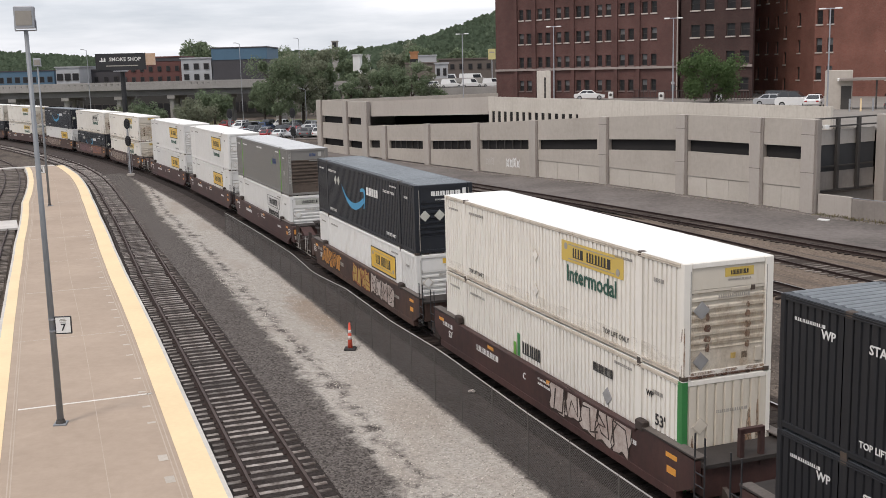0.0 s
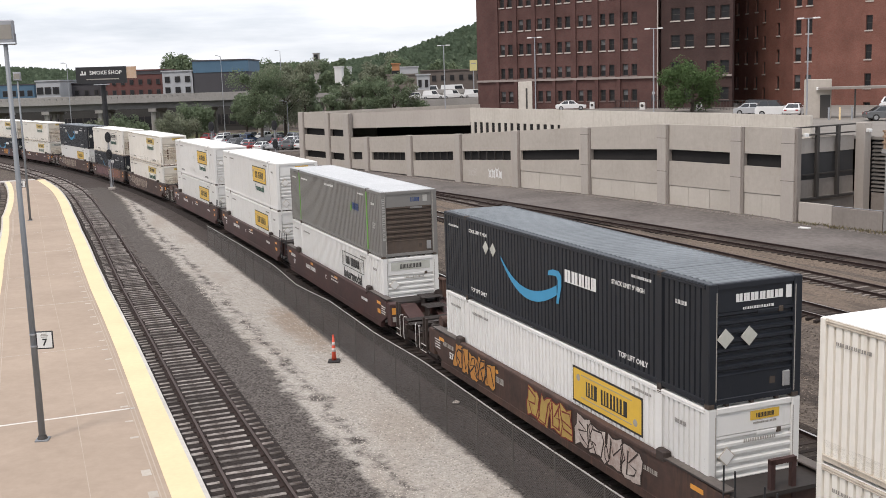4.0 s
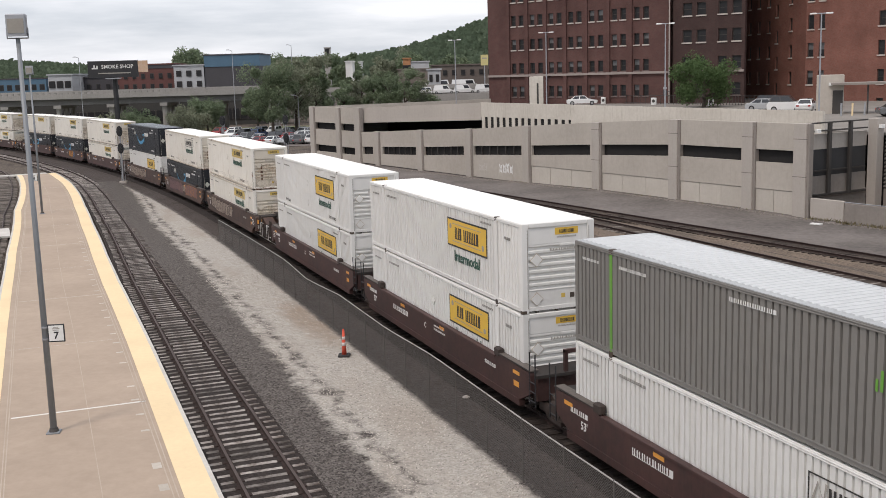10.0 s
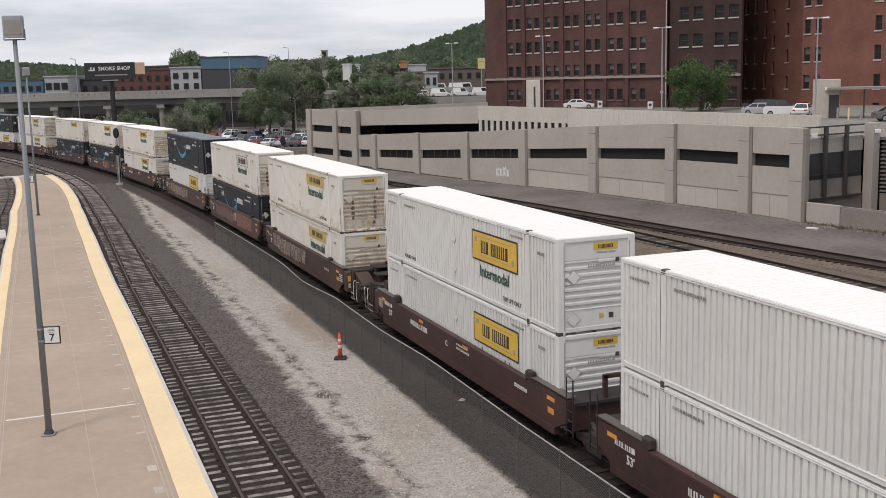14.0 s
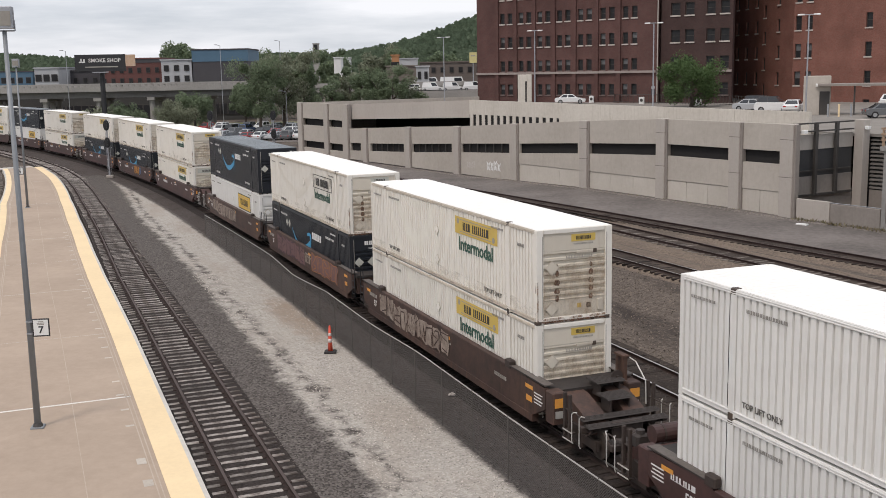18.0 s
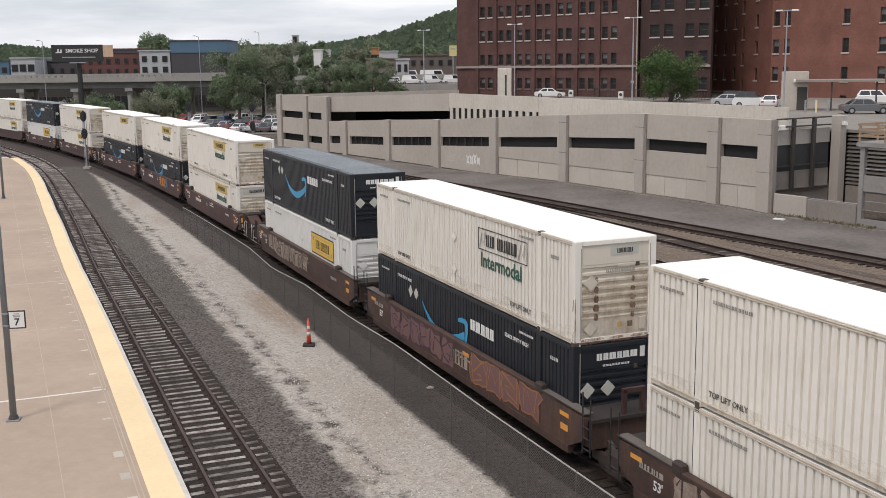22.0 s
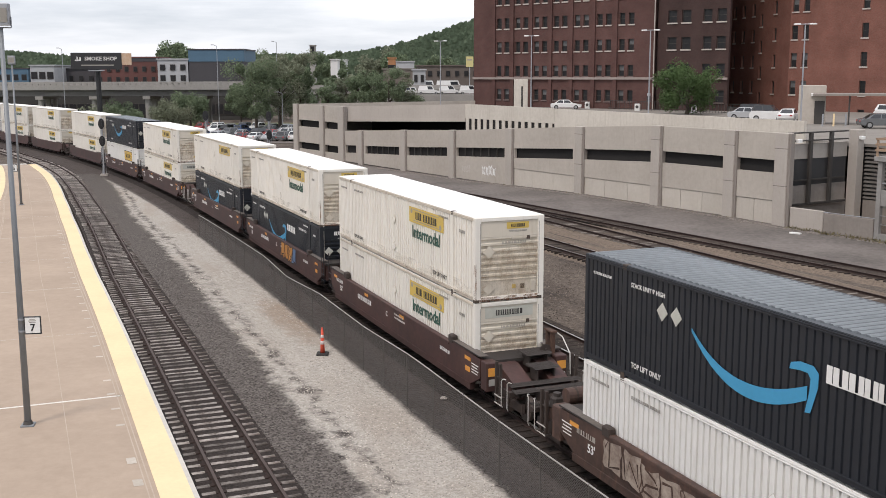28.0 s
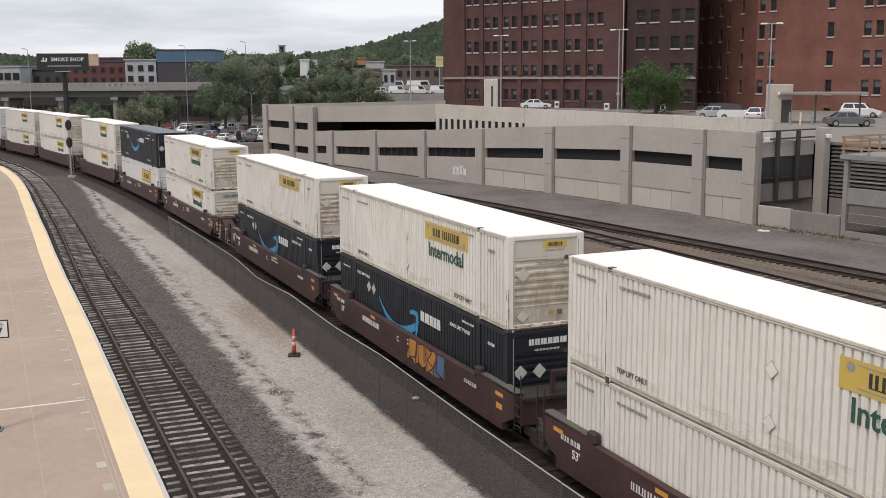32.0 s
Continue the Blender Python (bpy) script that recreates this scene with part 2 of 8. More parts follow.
    soil.data_type = "RGBA"
    nt.links.new(spill.outputs["Result"], soil.inputs[0])
    nt.links.new(pale, soil.inputs[6])
    soil.inputs[7].default_value = (0.27, 0.2, 0.145, 1)
    nt.links.new(soil.outputs[2], mx.inputs[7])
    nt.links.new(mx.outputs[2], b.inputs["Base Color"])
    return m


M_PATH = path_material()


def glass_dark(name, base=(0.02, 0.025, 0.03), rough=0.12):
    m = mat(name, base, rough, 0.0, tuple(c * 2.2 for c in base), 0.3, 2.0, 0.8, spec=0.6)
    return m


M_GROUND = gravel("dirt_ground", (0.2, 0.163, 0.134), (0.03, 0.024, 0.02), 11, 0.95, (0.042, 0.034, 0.03), 0.33, 0.015, 111)
M_BALLAST = gravel("dark_ballast", (0.125, 0.103, 0.094), (0.03, 0.025, 0.023), 17, 0.5, (0.045, 0.035, 0.03), 0.5)
M_BALLAST3 = gravel("dusty_brown_ballast", (0.078, 0.061, 0.05), (0.022, 0.018, 0.015), 16, 0.8, (0.03, 0.024, 0.02), 0.5, 0.03, 111)
M_CRIB = gravel("near_black_ballast", (0.06, 0.048, 0.043), (0.014, 0.012, 0.011), 17, 0.5, (0.03, 0.022, 0.019), 0.5)
M_BALLAST2 = gravel("brown_ballast", (0.25, 0.195, 0.152), (0.075, 0.058, 0.046), 14, 0.8, (0.1, 0.082, 0.068), 0.5, 0.03, 113)
M_CRIB2 = gravel("oil_stained_brown_ballast", (0.085, 0.067, 0.056), (0.025, 0.02, 0.017), 15, 0.6, (0.14, 0.108, 0.085), 0.6, 0.03, 113)
M_ASPHALT = mat("worn_asphalt", (0.205, 0.181, 0.166), 0.93, 0, (0.105, 0.093, 0.085), 0.2, 2.6, 1.0, 0.004, 60, spec=0.2)
M_PLATFORM = mat("tan_concrete_slab", (0.425, 0.333, 0.258), 0.85, 0, (0.325, 0.252, 0.193), 0.22, 2.5, 0.8, 0.002, 70, spec=0.25)
M_PLATFORM_JOINT = mat("pale_joint_sealant", (0.52, 0.46, 0.39), 0.8, 0, (0.4, 0.34, 0.28), 1, 8, 0.7)
M_JOINT_WHITE = mat("white_joint_sealant", (0.74, 0.71, 0.66), 0.8, 0, (0.55, 0.5, 0.43), 1, 8, 0.6)
M_PATCH = mat("grey_tan_repair_mortar", (0.56, 0.51, 0.44), 0.88, 0, (0.42, 0.36, 0.3), 1, 8, 0.8, 0, 1, 0.12)
M_PLATFORM_EDGE = mat("grey_edge_concrete", (0.6, 0.57, 0.52), 0.9, 0, (0.42, 0.39, 0.35), 0.5, 5, 0.8)
M_YELLOW = mat("yellow_tactile_strip", (0.82, 0.645, 0.40), 0.8, 0, (0.68, 0.52, 0.32), 0.4, 5, 0.6, 0.003, 60, spec=0.25)
M_LINE = mat("faded_white_line", (0.475, 0.395, 0.315), 0.85, 0, (0.39, 0.31, 0.24), 0.8, 6, 1.0)
M_RAIL = mat("rusty_rail_steel", (0.05, 0.033, 0.029), 0.85, 0.0, (0.028, 0.02, 0.017), 0.5, 9, 0.8, spec=0.2)
M_RAILTOP = mat("polished_rail_head", (0.6, 0.58, 0.56), 0.3, 0.9, (0.4, 0.37, 0.35), 0.5, 9, 0.6)
M_RAILDULL = mat("brown_rail_head", (0.085, 0.06, 0.053), 0.7, 0.0, (0.05, 0.036, 0.032), 0.5, 9, 0.7, spec=0.3)
M_TIE = mat("weathered_wood_tie", (0.41, 0.375, 0.345), 0.95, 0, (0.09, 0.072, 0.063), 1.3, 5, 1.0, 0.006, 30, random_value=0.5, spec=0.1)
M_TIE_DARK = mat("dark_creosote_tie", (0.06, 0.048, 0.042), 0.95, 0, (0.028, 0.022, 0.02), 0.7, 9, 0.9, 0.006, 30, random_value=0.5, island=True, spec=0.1)
M_TIE_MID = mat("grey_brown_wood_tie", (0.24, 0.21, 0.185), 0.95, 0, (0.1, 0.085, 0.075), 0.7, 9, 0.9, 0.006, 30, random_value=0.5, island=True, spec=0.1)
M_GALV = mat("galvanised_steel", (0.40, 0.41, 0.43), 0.5, 0.55, (0.3, 0.31, 0.33), 0.8, 7, 0.6)
M_POLE = mat("grey_painted_pole", (0.235, 0.25, 0.265), 0.5, 0.2, (0.17, 0.183, 0.195), 1.0, 6, 0.6)
M_BLACK = mat("black_painted_metal", (0.018, 0.018, 0.02), 0.55, 0, (0.03, 0.03, 0.032), 1, 8, 0.6)
M_WHITE = mat("white_sign_face", (0.78, 0.78, 0.76), 0.5, 0, (0.66, 0.66, 0.63), 1, 8, 0.5)
M_ORANGE = mat("orange_cone_plastic", (0.72, 0.10, 0.05), 0.55, 0, (0.5, 0.06, 0.035), 2, 12, 0.6)
M_REFLECT = mat("white_reflective_band", (0.62, 0.54, 0.52), 0.45, 0, (0.55, 0.5, 0.48), 2, 12, 0.5)
M_RUBBER = mat("black_rubber", (0.022, 0.02, 0.02), 0.85, 0, (0.04, 0.036, 0.034), 2, 12, 0.5)
M_CONC = mat("beige_precast_concrete", (0.48, 0.438, 0.388), 0.9, 0, (0.38, 0.343, 0.3), 0.2, 2.2, 0.9, 0.003, 40, streak=0.35, streak_color=(0.33, 0.285, 0.24), spec=0.2)
M_CONC_COL = mat("grey_precast_column", (0.445, 0.405, 0.365), 0.9, 0, (0.36, 0.325, 0.29), 0.3, 4, 0.6, 0.003, 40, streak=0.3, streak_color=(0.27, 0.235, 0.2), spec=0.2)
M_CONC_PALE = mat("pale_stained_parapet_concrete", (0.60, 0.56, 0.50), 0.9, 0, (0.47, 0.43, 0.375), 0.3, 3, 0.9, 0.003, 40, streak=0.65, streak_color=(0.36, 0.31, 0.26), spec=0.2)
M_DECK = mat("parking_deck_concrete", (0.27, 0.248, 0.222), 0.92, 0, (0.18, 0.166, 0.15), 0.2, 4, 0.7, spec=0.2)
# near-black colour of added sheets that stand for shade inside openings
M_DARK = mat("painted_opening_shade", (0.022, 0.021, 0.021), 0.9, 0, (0.035, 0.033, 0.032), 0.4, 3, 0.6, spec=0.2)
M_MESH_DARK = mat("dark_steel_screen", (0.06, 0.06, 0.062), 0.7, 0.3, (0.04, 0.04, 0.042), 0.6, 12, 0.6)
M_FRAME_DARK = mat("dark_bronze_steel", (0.07, 0.064, 0.06), 0.6, 0.3, (0.05, 0.045, 0.04), 1, 8, 0.6)
M_SPRAY = mat("white_spray_paint", (0.82, 0.82, 0.8), 0.7, 0, (0.5, 0.48, 0.45), 2, 9, 0.7)
M_SPRAY_DIM = mat("faded_spray_paint", (0.55, 0.53, 0.5), 0.7, 0, (0.44, 0.41, 0.37), 2, 9, 0.7)


def paint(name, base, rough=0.45, dirt=0.25, dirt_color=(0.3, 0.24, 0.17), rnd=0.06):
    return mat(name, base, rough, 0.0, tuple(c * 0.86 for c in base), 0.35, 3.0, 0.6, 0, 1, rnd, dirt, dirt_color, spec=0.4)


M_C_WHITE = paint("white_container_paint", (0.74, 0.73, 0.70), 0.45, 0.28, (0.46, 0.41, 0.34))
M_C_BEIGE = paint("aged_cream_container_paint", (0.79, 0.755, 0.685), 0.55, 0.35, (0.43, 0.34, 0.235))
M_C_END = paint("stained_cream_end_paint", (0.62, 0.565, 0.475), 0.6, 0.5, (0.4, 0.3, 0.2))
M_C_RAIL = paint("grimy_cream_rail_paint", (0.56, 0.5, 0.415), 0.6, 0.75, (0.25, 0.19, 0.135))
M_C_GREY = paint("grey_container_paint", (0.205, 0.197, 0.183), 0.5, 0.25, (0.13, 0.105, 0.08))
M_C_NAVY = paint("dark_navy_container_paint", (0.016, 0.019, 0.025), 0.42, 0.15, (0.06, 0.055, 0.05))
M_C_BLACK = paint("black_container_paint", (0.014, 0.015, 0.018), 0.45, 0.2, (0.06, 0.05, 0.045))
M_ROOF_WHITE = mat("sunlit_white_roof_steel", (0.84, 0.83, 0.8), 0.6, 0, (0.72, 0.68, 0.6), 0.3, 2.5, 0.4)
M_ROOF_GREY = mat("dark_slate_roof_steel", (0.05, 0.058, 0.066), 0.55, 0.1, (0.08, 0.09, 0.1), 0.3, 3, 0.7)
M_ROOF_RIB = mat("mid_grey_roof_ribs", (0.22, 0.243, 0.257), 0.5, 0.1, (0.12, 0.135, 0.145), 0.3, 3, 0.8)
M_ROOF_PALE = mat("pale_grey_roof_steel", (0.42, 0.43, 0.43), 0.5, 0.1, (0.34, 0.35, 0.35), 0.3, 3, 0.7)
M_ROOF_PALE2 = mat("pale_grey_roof_ribs", (0.6, 0.61, 0.61), 0.5, 0.1, (0.47, 0.48, 0.48), 0.3, 3, 0.7)
M_FLOORFRAME = mat("dark_underframe", (0.05, 0.043, 0.038), 0.8, 0.1, (0.03, 0.025, 0.022), 0.7, 6, 0.7)
M_END_RUST = mat("rust_brown_end_steel", (0.1, 0.075, 0.058), 0.7, 0, (0.06, 0.043, 0.034), 0.8, 5, 0.9, streak=0.5, streak_color=(0.13, 0.08, 0.05))
M_CASTING = mat("worn_corner_casting", (0.07, 0.06, 0.055), 0.7, 0.3, (0.12, 0.08, 0.05), 2, 12, 0.6)
M_C_YELLOW = mat("yellow_panel_paint", (0.72, 0.455, 0.06), 0.5, 0, (0.58, 0.36, 0.06), 0.7, 6, 0.6)
M_C_YELLOW2 = mat("sun_faded_yellow_panel_paint", (0.63, 0.44, 0.085), 0.5, 0, (0.5, 0.37, 0.13), 0.7, 6, 0.6)
M_C_GREEN = mat("dark_green_letters", (0.025, 0.085, 0.062), 0.5, 0, (0.035, 0.11, 0.08), 0.7, 6, 0.6)
M_C_GREEN2 = mat("bright_green_post_paint", (0.14, 0.36, 0.05), 0.5, 0, (0.1, 0.26, 0.05), 0.7, 6, 0.6)
M_C_GREEN3 = mat("grass_green_post_paint", (0.04, 0.21, 0.06), 0.5, 0, (0.03, 0.15, 0.05), 0.7, 6, 0.6)
M_C_BLUE = mat("sky_blue_emblem_paint", (0.045, 0.30, 0.52), 0.45, 0, (0.04, 0.25, 0.43), 0.7, 6, 0.6)
M_C_BLUE2 = mat("dark_blue_letters", (0.02, 0.05, 0.16), 0.5, 0, (0.03, 0.06, 0.16), 0.7, 6, 0.5)
M_C_INK = mat("black_lettering", (0.025, 0.024, 0.024), 0.55, 0, (0.05, 0.045, 0.04), 0.7, 6, 0.5)
M_C_GREYINK = mat("grey_stencil_lettering", (0.3, 0.28, 0.25), 0.6, 0, (0.42, 0.39, 0.34), 1.5, 9, 0.6)
M_C_SOFTINK = mat("faded_black_stencil", (0.2, 0.19, 0.175), 0.6, 0, (0.36, 0.34, 0.31), 1.5, 9, 0.7)
M_C_DARKINK = mat("worn_black_stencil", (0.085, 0.08, 0.075), 0.6, 0, (0.2, 0.185, 0.165), 1.5, 9, 0.7)
M_C_LETTER = mat("white_lettering", (0.74, 0.74, 0.72), 0.5, 0, (0.6, 0.58, 0.55), 0.7, 6, 0.6)
M_PLACARD = mat("grey_diamond_placard", (0.36, 0.36, 0.36), 0.5, 0.2, (0.26, 0.25, 0.24), 1.5, 9, 0.7)


def stain(name, a, b, lo, hi, most, stretch=(5, 5, 1.6)):
    """A ragged wash of dirt or rust that lets the paint below show through."""
    m = mat(name, a, 0.9, 0, b, 2, 9, 0.9)
    nt = m.node_tree
    co = nt.nodes.new("ShaderNodeTexCoord")
    mp = nt.nodes.new("ShaderNodeMapping")
    mp.inputs["Scale"].default_value = stretch
    n = nt.nodes.new("ShaderNodeTexNoise")
    n.inputs["Scale"].default_value = 1.6
    n.inputs["Detail"].default_value = 6
    n.inputs["Roughness"].default_value = 0.7
    r = nt.nodes.new("ShaderNodeMapRange")
    r.inputs["From Min"].default_value = lo
    r.inputs["From Max"].default_value = hi
    r.inputs["To Max"].default_value = most
    nt.links.new(co.outputs["Object"], mp.inputs["Vector"])
    nt.links.new(mp.outputs["Vector"], n.inputs["Vector"])
    nt.links.new(n.outputs["Fac"], r.inputs["Value"])
    nt.links.new(r.outputs["Result"], nt.nodes["Principled BSDF"].inputs["Alpha"])
    return m


M_RUST = stain("rust_stain", (0.1, 0.05, 0.034), (0.2, 0.11, 0.07), 0.32, 0.52, 0.92, (7, 7, 4))
M_GRIME = stain("brown_grime_wash", (0.42, 0.29, 0.18), (0.5, 0.39, 0.28), 0.38, 0.78, 0.6, (1.6, 1.6, 1.2))
M_GRIME_SIDE = stain("thin_brown_grime", (0.5, 0.4, 0.28), (0.58, 0.5, 0.38), 0.45, 0.8, 0.35, (0.6, 0.6, 1.6))
M_RUST_PALE = stain("pale_rust_wash", (0.28, 0.16, 0.1), (0.42, 0.3, 0.2), 0.34, 0.62, 0.85)
M_CAR_RED = mat("oxide_red_railcar_paint", (0.082, 0.037, 0.032), 0.6, 0, (0.034, 0.019, 0.017), 0.7, 5, 0.85, 0, 1, 0.12, 0.4, (0.11, 0.066, 0.05))
M_CAR_RUST = mat("rusted_brown_railcar_paint", (0.092, 0.05, 0.037), 0.7, 0, (0.038, 0.024, 0.02), 0.8, 5, 0.95, 0, 1, 0.1, 0.7, (0.16, 0.08, 0.048))
M_CAR_DARK = mat("grimy_railcar_steel", (0.04, 0.029, 0.025), 0.75, 0.1, (0.065, 0.046, 0.037), 0.6, 6, 0.7)
M_CAR_DECK = mat("dusty_grey_end_platform", (0.046, 0.038, 0.034), 0.8, 0.1, (0.025, 0.021, 0.019), 0.8, 6, 0.8)
M_CAR_DECK2 = mat("worn_grating_steel", (0.056, 0.046, 0.041), 0.75, 0.1, (0.04, 0.033, 0.03), 0.8, 6, 0.8)
M_CAR_WALK = mat("dusty_walkway_grating", (0.15, 0.13, 0.115), 0.8, 0, (0.08, 0.066, 0.057), 1.0, 7, 0.9)
M_CAR_STAND = mat("rusty_brown_brake_stand", (0.1, 0.05, 0.032), 0.8, 0, (0.05, 0.03, 0.023), 1.0, 6, 0.9)
M_HANDRAIL = mat("white_grab_iron", (0.62, 0.6, 0.57), 0.5, 0.1, (0.4, 0.36, 0.32), 2, 9, 0.6)
M_ORANGE_STICKER = mat("orange_reflective_sticker", (0.75, 0.34, 0.06), 0.5, 0, (0.6, 0.26, 0.06), 2, 9, 0.6)
M_WHEEL = mat("worn_wheel_steel", (0.13, 0.105, 0.09), 0.55, 0.5, (0.08, 0.06, 0.05), 2, 9, 0.6)


# ------------------------------------------------------------ mesh helpers
class MB:
    """Collects boxes, tubes and prisms, and gives one mesh."""

    def __init__(self):
        self.v, self.f = [], []

    def poly(self, pts, flip=False):
        i = len(self.v)
        self.v += [tuple(p) for p in pts]
        idx = list(range(i, i + len(pts)))
        self.f.append(idx[::-1] if flip else idx)
        return self

    def hexa(self, p):
        """Eight corners: four below, four above, both counterclockwise from above."""
        i = len(self.v)
        self.v += [tuple(q) for q in p]
        for q in ((3, 2, 1, 0), (4, 5, 6, 7), (0, 1, 5, 4), (1, 2, 6, 5), (2, 3, 7, 6), (3, 0, 4, 7)):
            self.f.append([i + k for k in q])
        return self

    def box(self, x0, x1, y0, y1, z0, z1):
        return self.hexa(((x0, y0, z0), (x1, y0, z0), (x1, y1, z0), (x0, y1, z0),
                          (x0, y0, z1), (x1, y0, z1), (x1, y1, z1), (x0, y1, z1)))

    def rbox(self, x0, x1, y0, y1, z0, z1, b=0.02):
        """A box with chamfered upright and top edges."""
        ring = lambda o, z: [(x0 + o + b, y0 + o, z), (x1 - o - b, y0 + o, z), (x1 - o, y0 + o + b, z), (x1 - o, y1 - o - b, z),
                             (x1 - o - b, y1 - o, z), (x0 + o + b, y1 - o, z), (x0 + o, y1 - o - b, z), (x0 + o, y0 + o + b, z)]
        self.loft([ring(0, z0), ring(0, z1 - b), ring(b, z1)], True, True)
        return self

    def loft(self, rings, cap0=False, cap1=False, closed=True):
        i = len(self.v)
        n = len(rings[0])
        for r in rings:
            self.v += [tuple(p) for p in r]
        for a in range(len(rings) - 1):
            for k in range(n if closed else n - 1):
                k2 = (k + 1) % n
                self.f.append([i + a * n + k, i + a * n + k2, i + (a + 1) * n + k2, i + (a + 1) * n + k])
        if cap0:
            self.f.append([i + k for k in range(n)][::-1])
        if cap1:
            self.f.append([i + (len(rings) - 1) * n + k for k in range(n)])
        return self

    def tube(self, p0, p1, r, seg=8, r1=None, caps=True):
        p0, p1 = Vector(p0), Vector(p1)
        d = (p1 - p0).normalized()
        a = d.orthogonal().normalized()
        b = d.cross(a)
        r1 = r if r1 is None else r1
        ring = lambda p, q: [p + (a * math.cos(2 * math.pi * k / seg) + b * math.sin(2 * math.pi * k / seg)) * q for k in range(seg)]
        return self.loft([ring(p0, r), ring(p1, r1)], caps, caps)

    def pipe(self, pts, r, seg=6):
        for a, b in zip(pts[:-1], pts[1:]):
            self.tube(a, b, r, seg)
        return self

    def mesh(self, name):
        me = bpy.data.meshes.new(name)
        me.from_pydata(self.v, [], self.f)
        me.update()
        return me


def part(name, mb, material=None, parent=None, label="", smooth=False):
    """Links one mesh object under a thing (or at top level)."""
    me = mb.mesh(name) if isinstance(mb, MB) else mb
    if material is not None and not me.materials:
        me.materials.append(material)
    if smooth:
        me.polygons.foreach_set("use_smooth", [True] * len(me.polygons))
    ob = new(name, me)
    if parent is not None:
        ob.parent = parent
    if label:
        ob["label"] = label
    return ob


def thing(name, m, label, category, group="", kind=""):
    ob = new(name)
    ob.empty_display_size = 0.3
    ob.matrix_basis = m
    return tagged(ob, label, category, group, kind)


def letters(name, text, size, material, parent, m, label="", extrude=0.004):
    """Lettering in the built-in font, as a thin mesh; m places it in the parent's space."""
    cu = bpy.data.curves.new(name, "FONT")
    cu.body = text
    cu.size = size
    cu.extrude = extrude
    cu.offset = size * 0.018
    cu.resolution_u = 2
    cu.align_x = "CENTER"
    cu.align_y = "CENTER"
    tmp = bpy.data.objects.new(name + "_src", cu)
    scene.collection.objects.link(tmp)
    dg = bpy.context.evaluated_depsgraph_get()
    me = bpy.data.meshes.new_from_object(tmp.evaluated_get(dg))
    bpy.data.objects.remove(tmp)
    me.materials.clear()
    me.materials.append(material)
    ob = new(name, me)
    ob.parent = parent
    ob.matrix_basis = m
    if label:
        ob["label"] = label
    return ob


# ------------------------------------------------------------ the rail line's curve
STEP = 0.25
Q = np.arange(-80.0, 460.0, STEP)


def bend(q):
    """Degrees by which the line has turned, q metres back along it."""
    a = 0.00085
    return np.where(q < 35, 0.0, np.where(q < 105, a * (q - 35) ** 2, a * 4900 + 2 * a * 70 * (q - 105)))


HEAD = np.radians(-69.4 + bend(Q))
LX = np.cumsum(-np.cos(HEAD) * STEP)
LY = np.cumsum(-np.sin(HEAD) * STEP)
I0 = int(round(80 / STEP))
LX += 13.08 - LX[I0]
LY += 4.917 - LY[I0]


def on_line(q, w=0.0, z=0.0):
    """The place q metres back along the line, w metres beyond the train's near side."""
    h = float(np.interp(q, Q, HEAD))
    return Vector((float(np.interp(q, Q, LX)) - math.sin(h) * w, float(np.interp(q, Q, LY)) + math.cos(h) * w, z))


def heading(q):
    return math.degrees(float(np.interp(q, Q, HEAD)))


def strip(name, qs, w0, w1, z0, z1, material, skirt=0.0):
    """A band along the line; w0, w1, z0, z1 are numbers or functions of q. skirt: depth of its sides."""
    val = lambda f, q: f(q) if callable(f) else f
    rings = []
    for q in qs:
        a = on_line(q, val(w0, q), val(z0, q))
        b = on_line(q, val(w1, q), val(z1, q))
        ring = [a, b]
        if skirt:
            ring = [a + Vector((0, 0, -skirt)), a, b, b + Vector((0, 0, -skirt))]
        rings.append(ring)
    mb = MB()
    mb.loft(rings, False, False, closed=False)
    if skirt:
        mb.poly(rings[0]).poly(rings[-1], True)
    me = mb.mesh(name)
    me.materials.append(material)
    return me


# ------------------------------------------------------------ ground
def build_ground():
    n = 70
    rings = []
    for r in (0.5, 20, 45, 80, 130, 200, 320, 500, 900, 1800, 4500):
        rings.append([(r * math.cos(2 * math.pi * k / n), 60 + r * math.sin(2 * math.pi * k / n), -0.32) for k in range(n)])
    mb = MB().loft(rings)
    tagged(part("ground", mb, M_GROUND), "dusty brown dirt and ballast ground of a rail yard", "ground", kind="structure")


def lin(pts):
    xs, ys = [p[0] for p in pts], [p[1] for p in pts]
    return lambda q: float(np.interp(q, xs, ys))


W_EDGE = lin([(-40, -10.35), (60, -10.3), (69, -10.1), (87, -9.5), (100, -8.9), (108, -8.35), (125, -7.2), (140, -6.55), (160, -6.4), (300, -6.4)])
COPING = lin([(0, 0.12), (45, 0.12), (60, 0.04), (70, -0.08), (85, -0.18), (113, -0.08), (140, 0.0)])
W_COP = lambda q: W_EDGE(q) + COPING(q)
W_T1 = lambda q: W_EDGE(q) + 1.55
W_PLAT_L = lin([(-40, -16.6), (50, -16.5), (60, -16.4), (75, -16.1), (100, -15.0), (137, -11.4), (150, -10.5)])
build_ground()


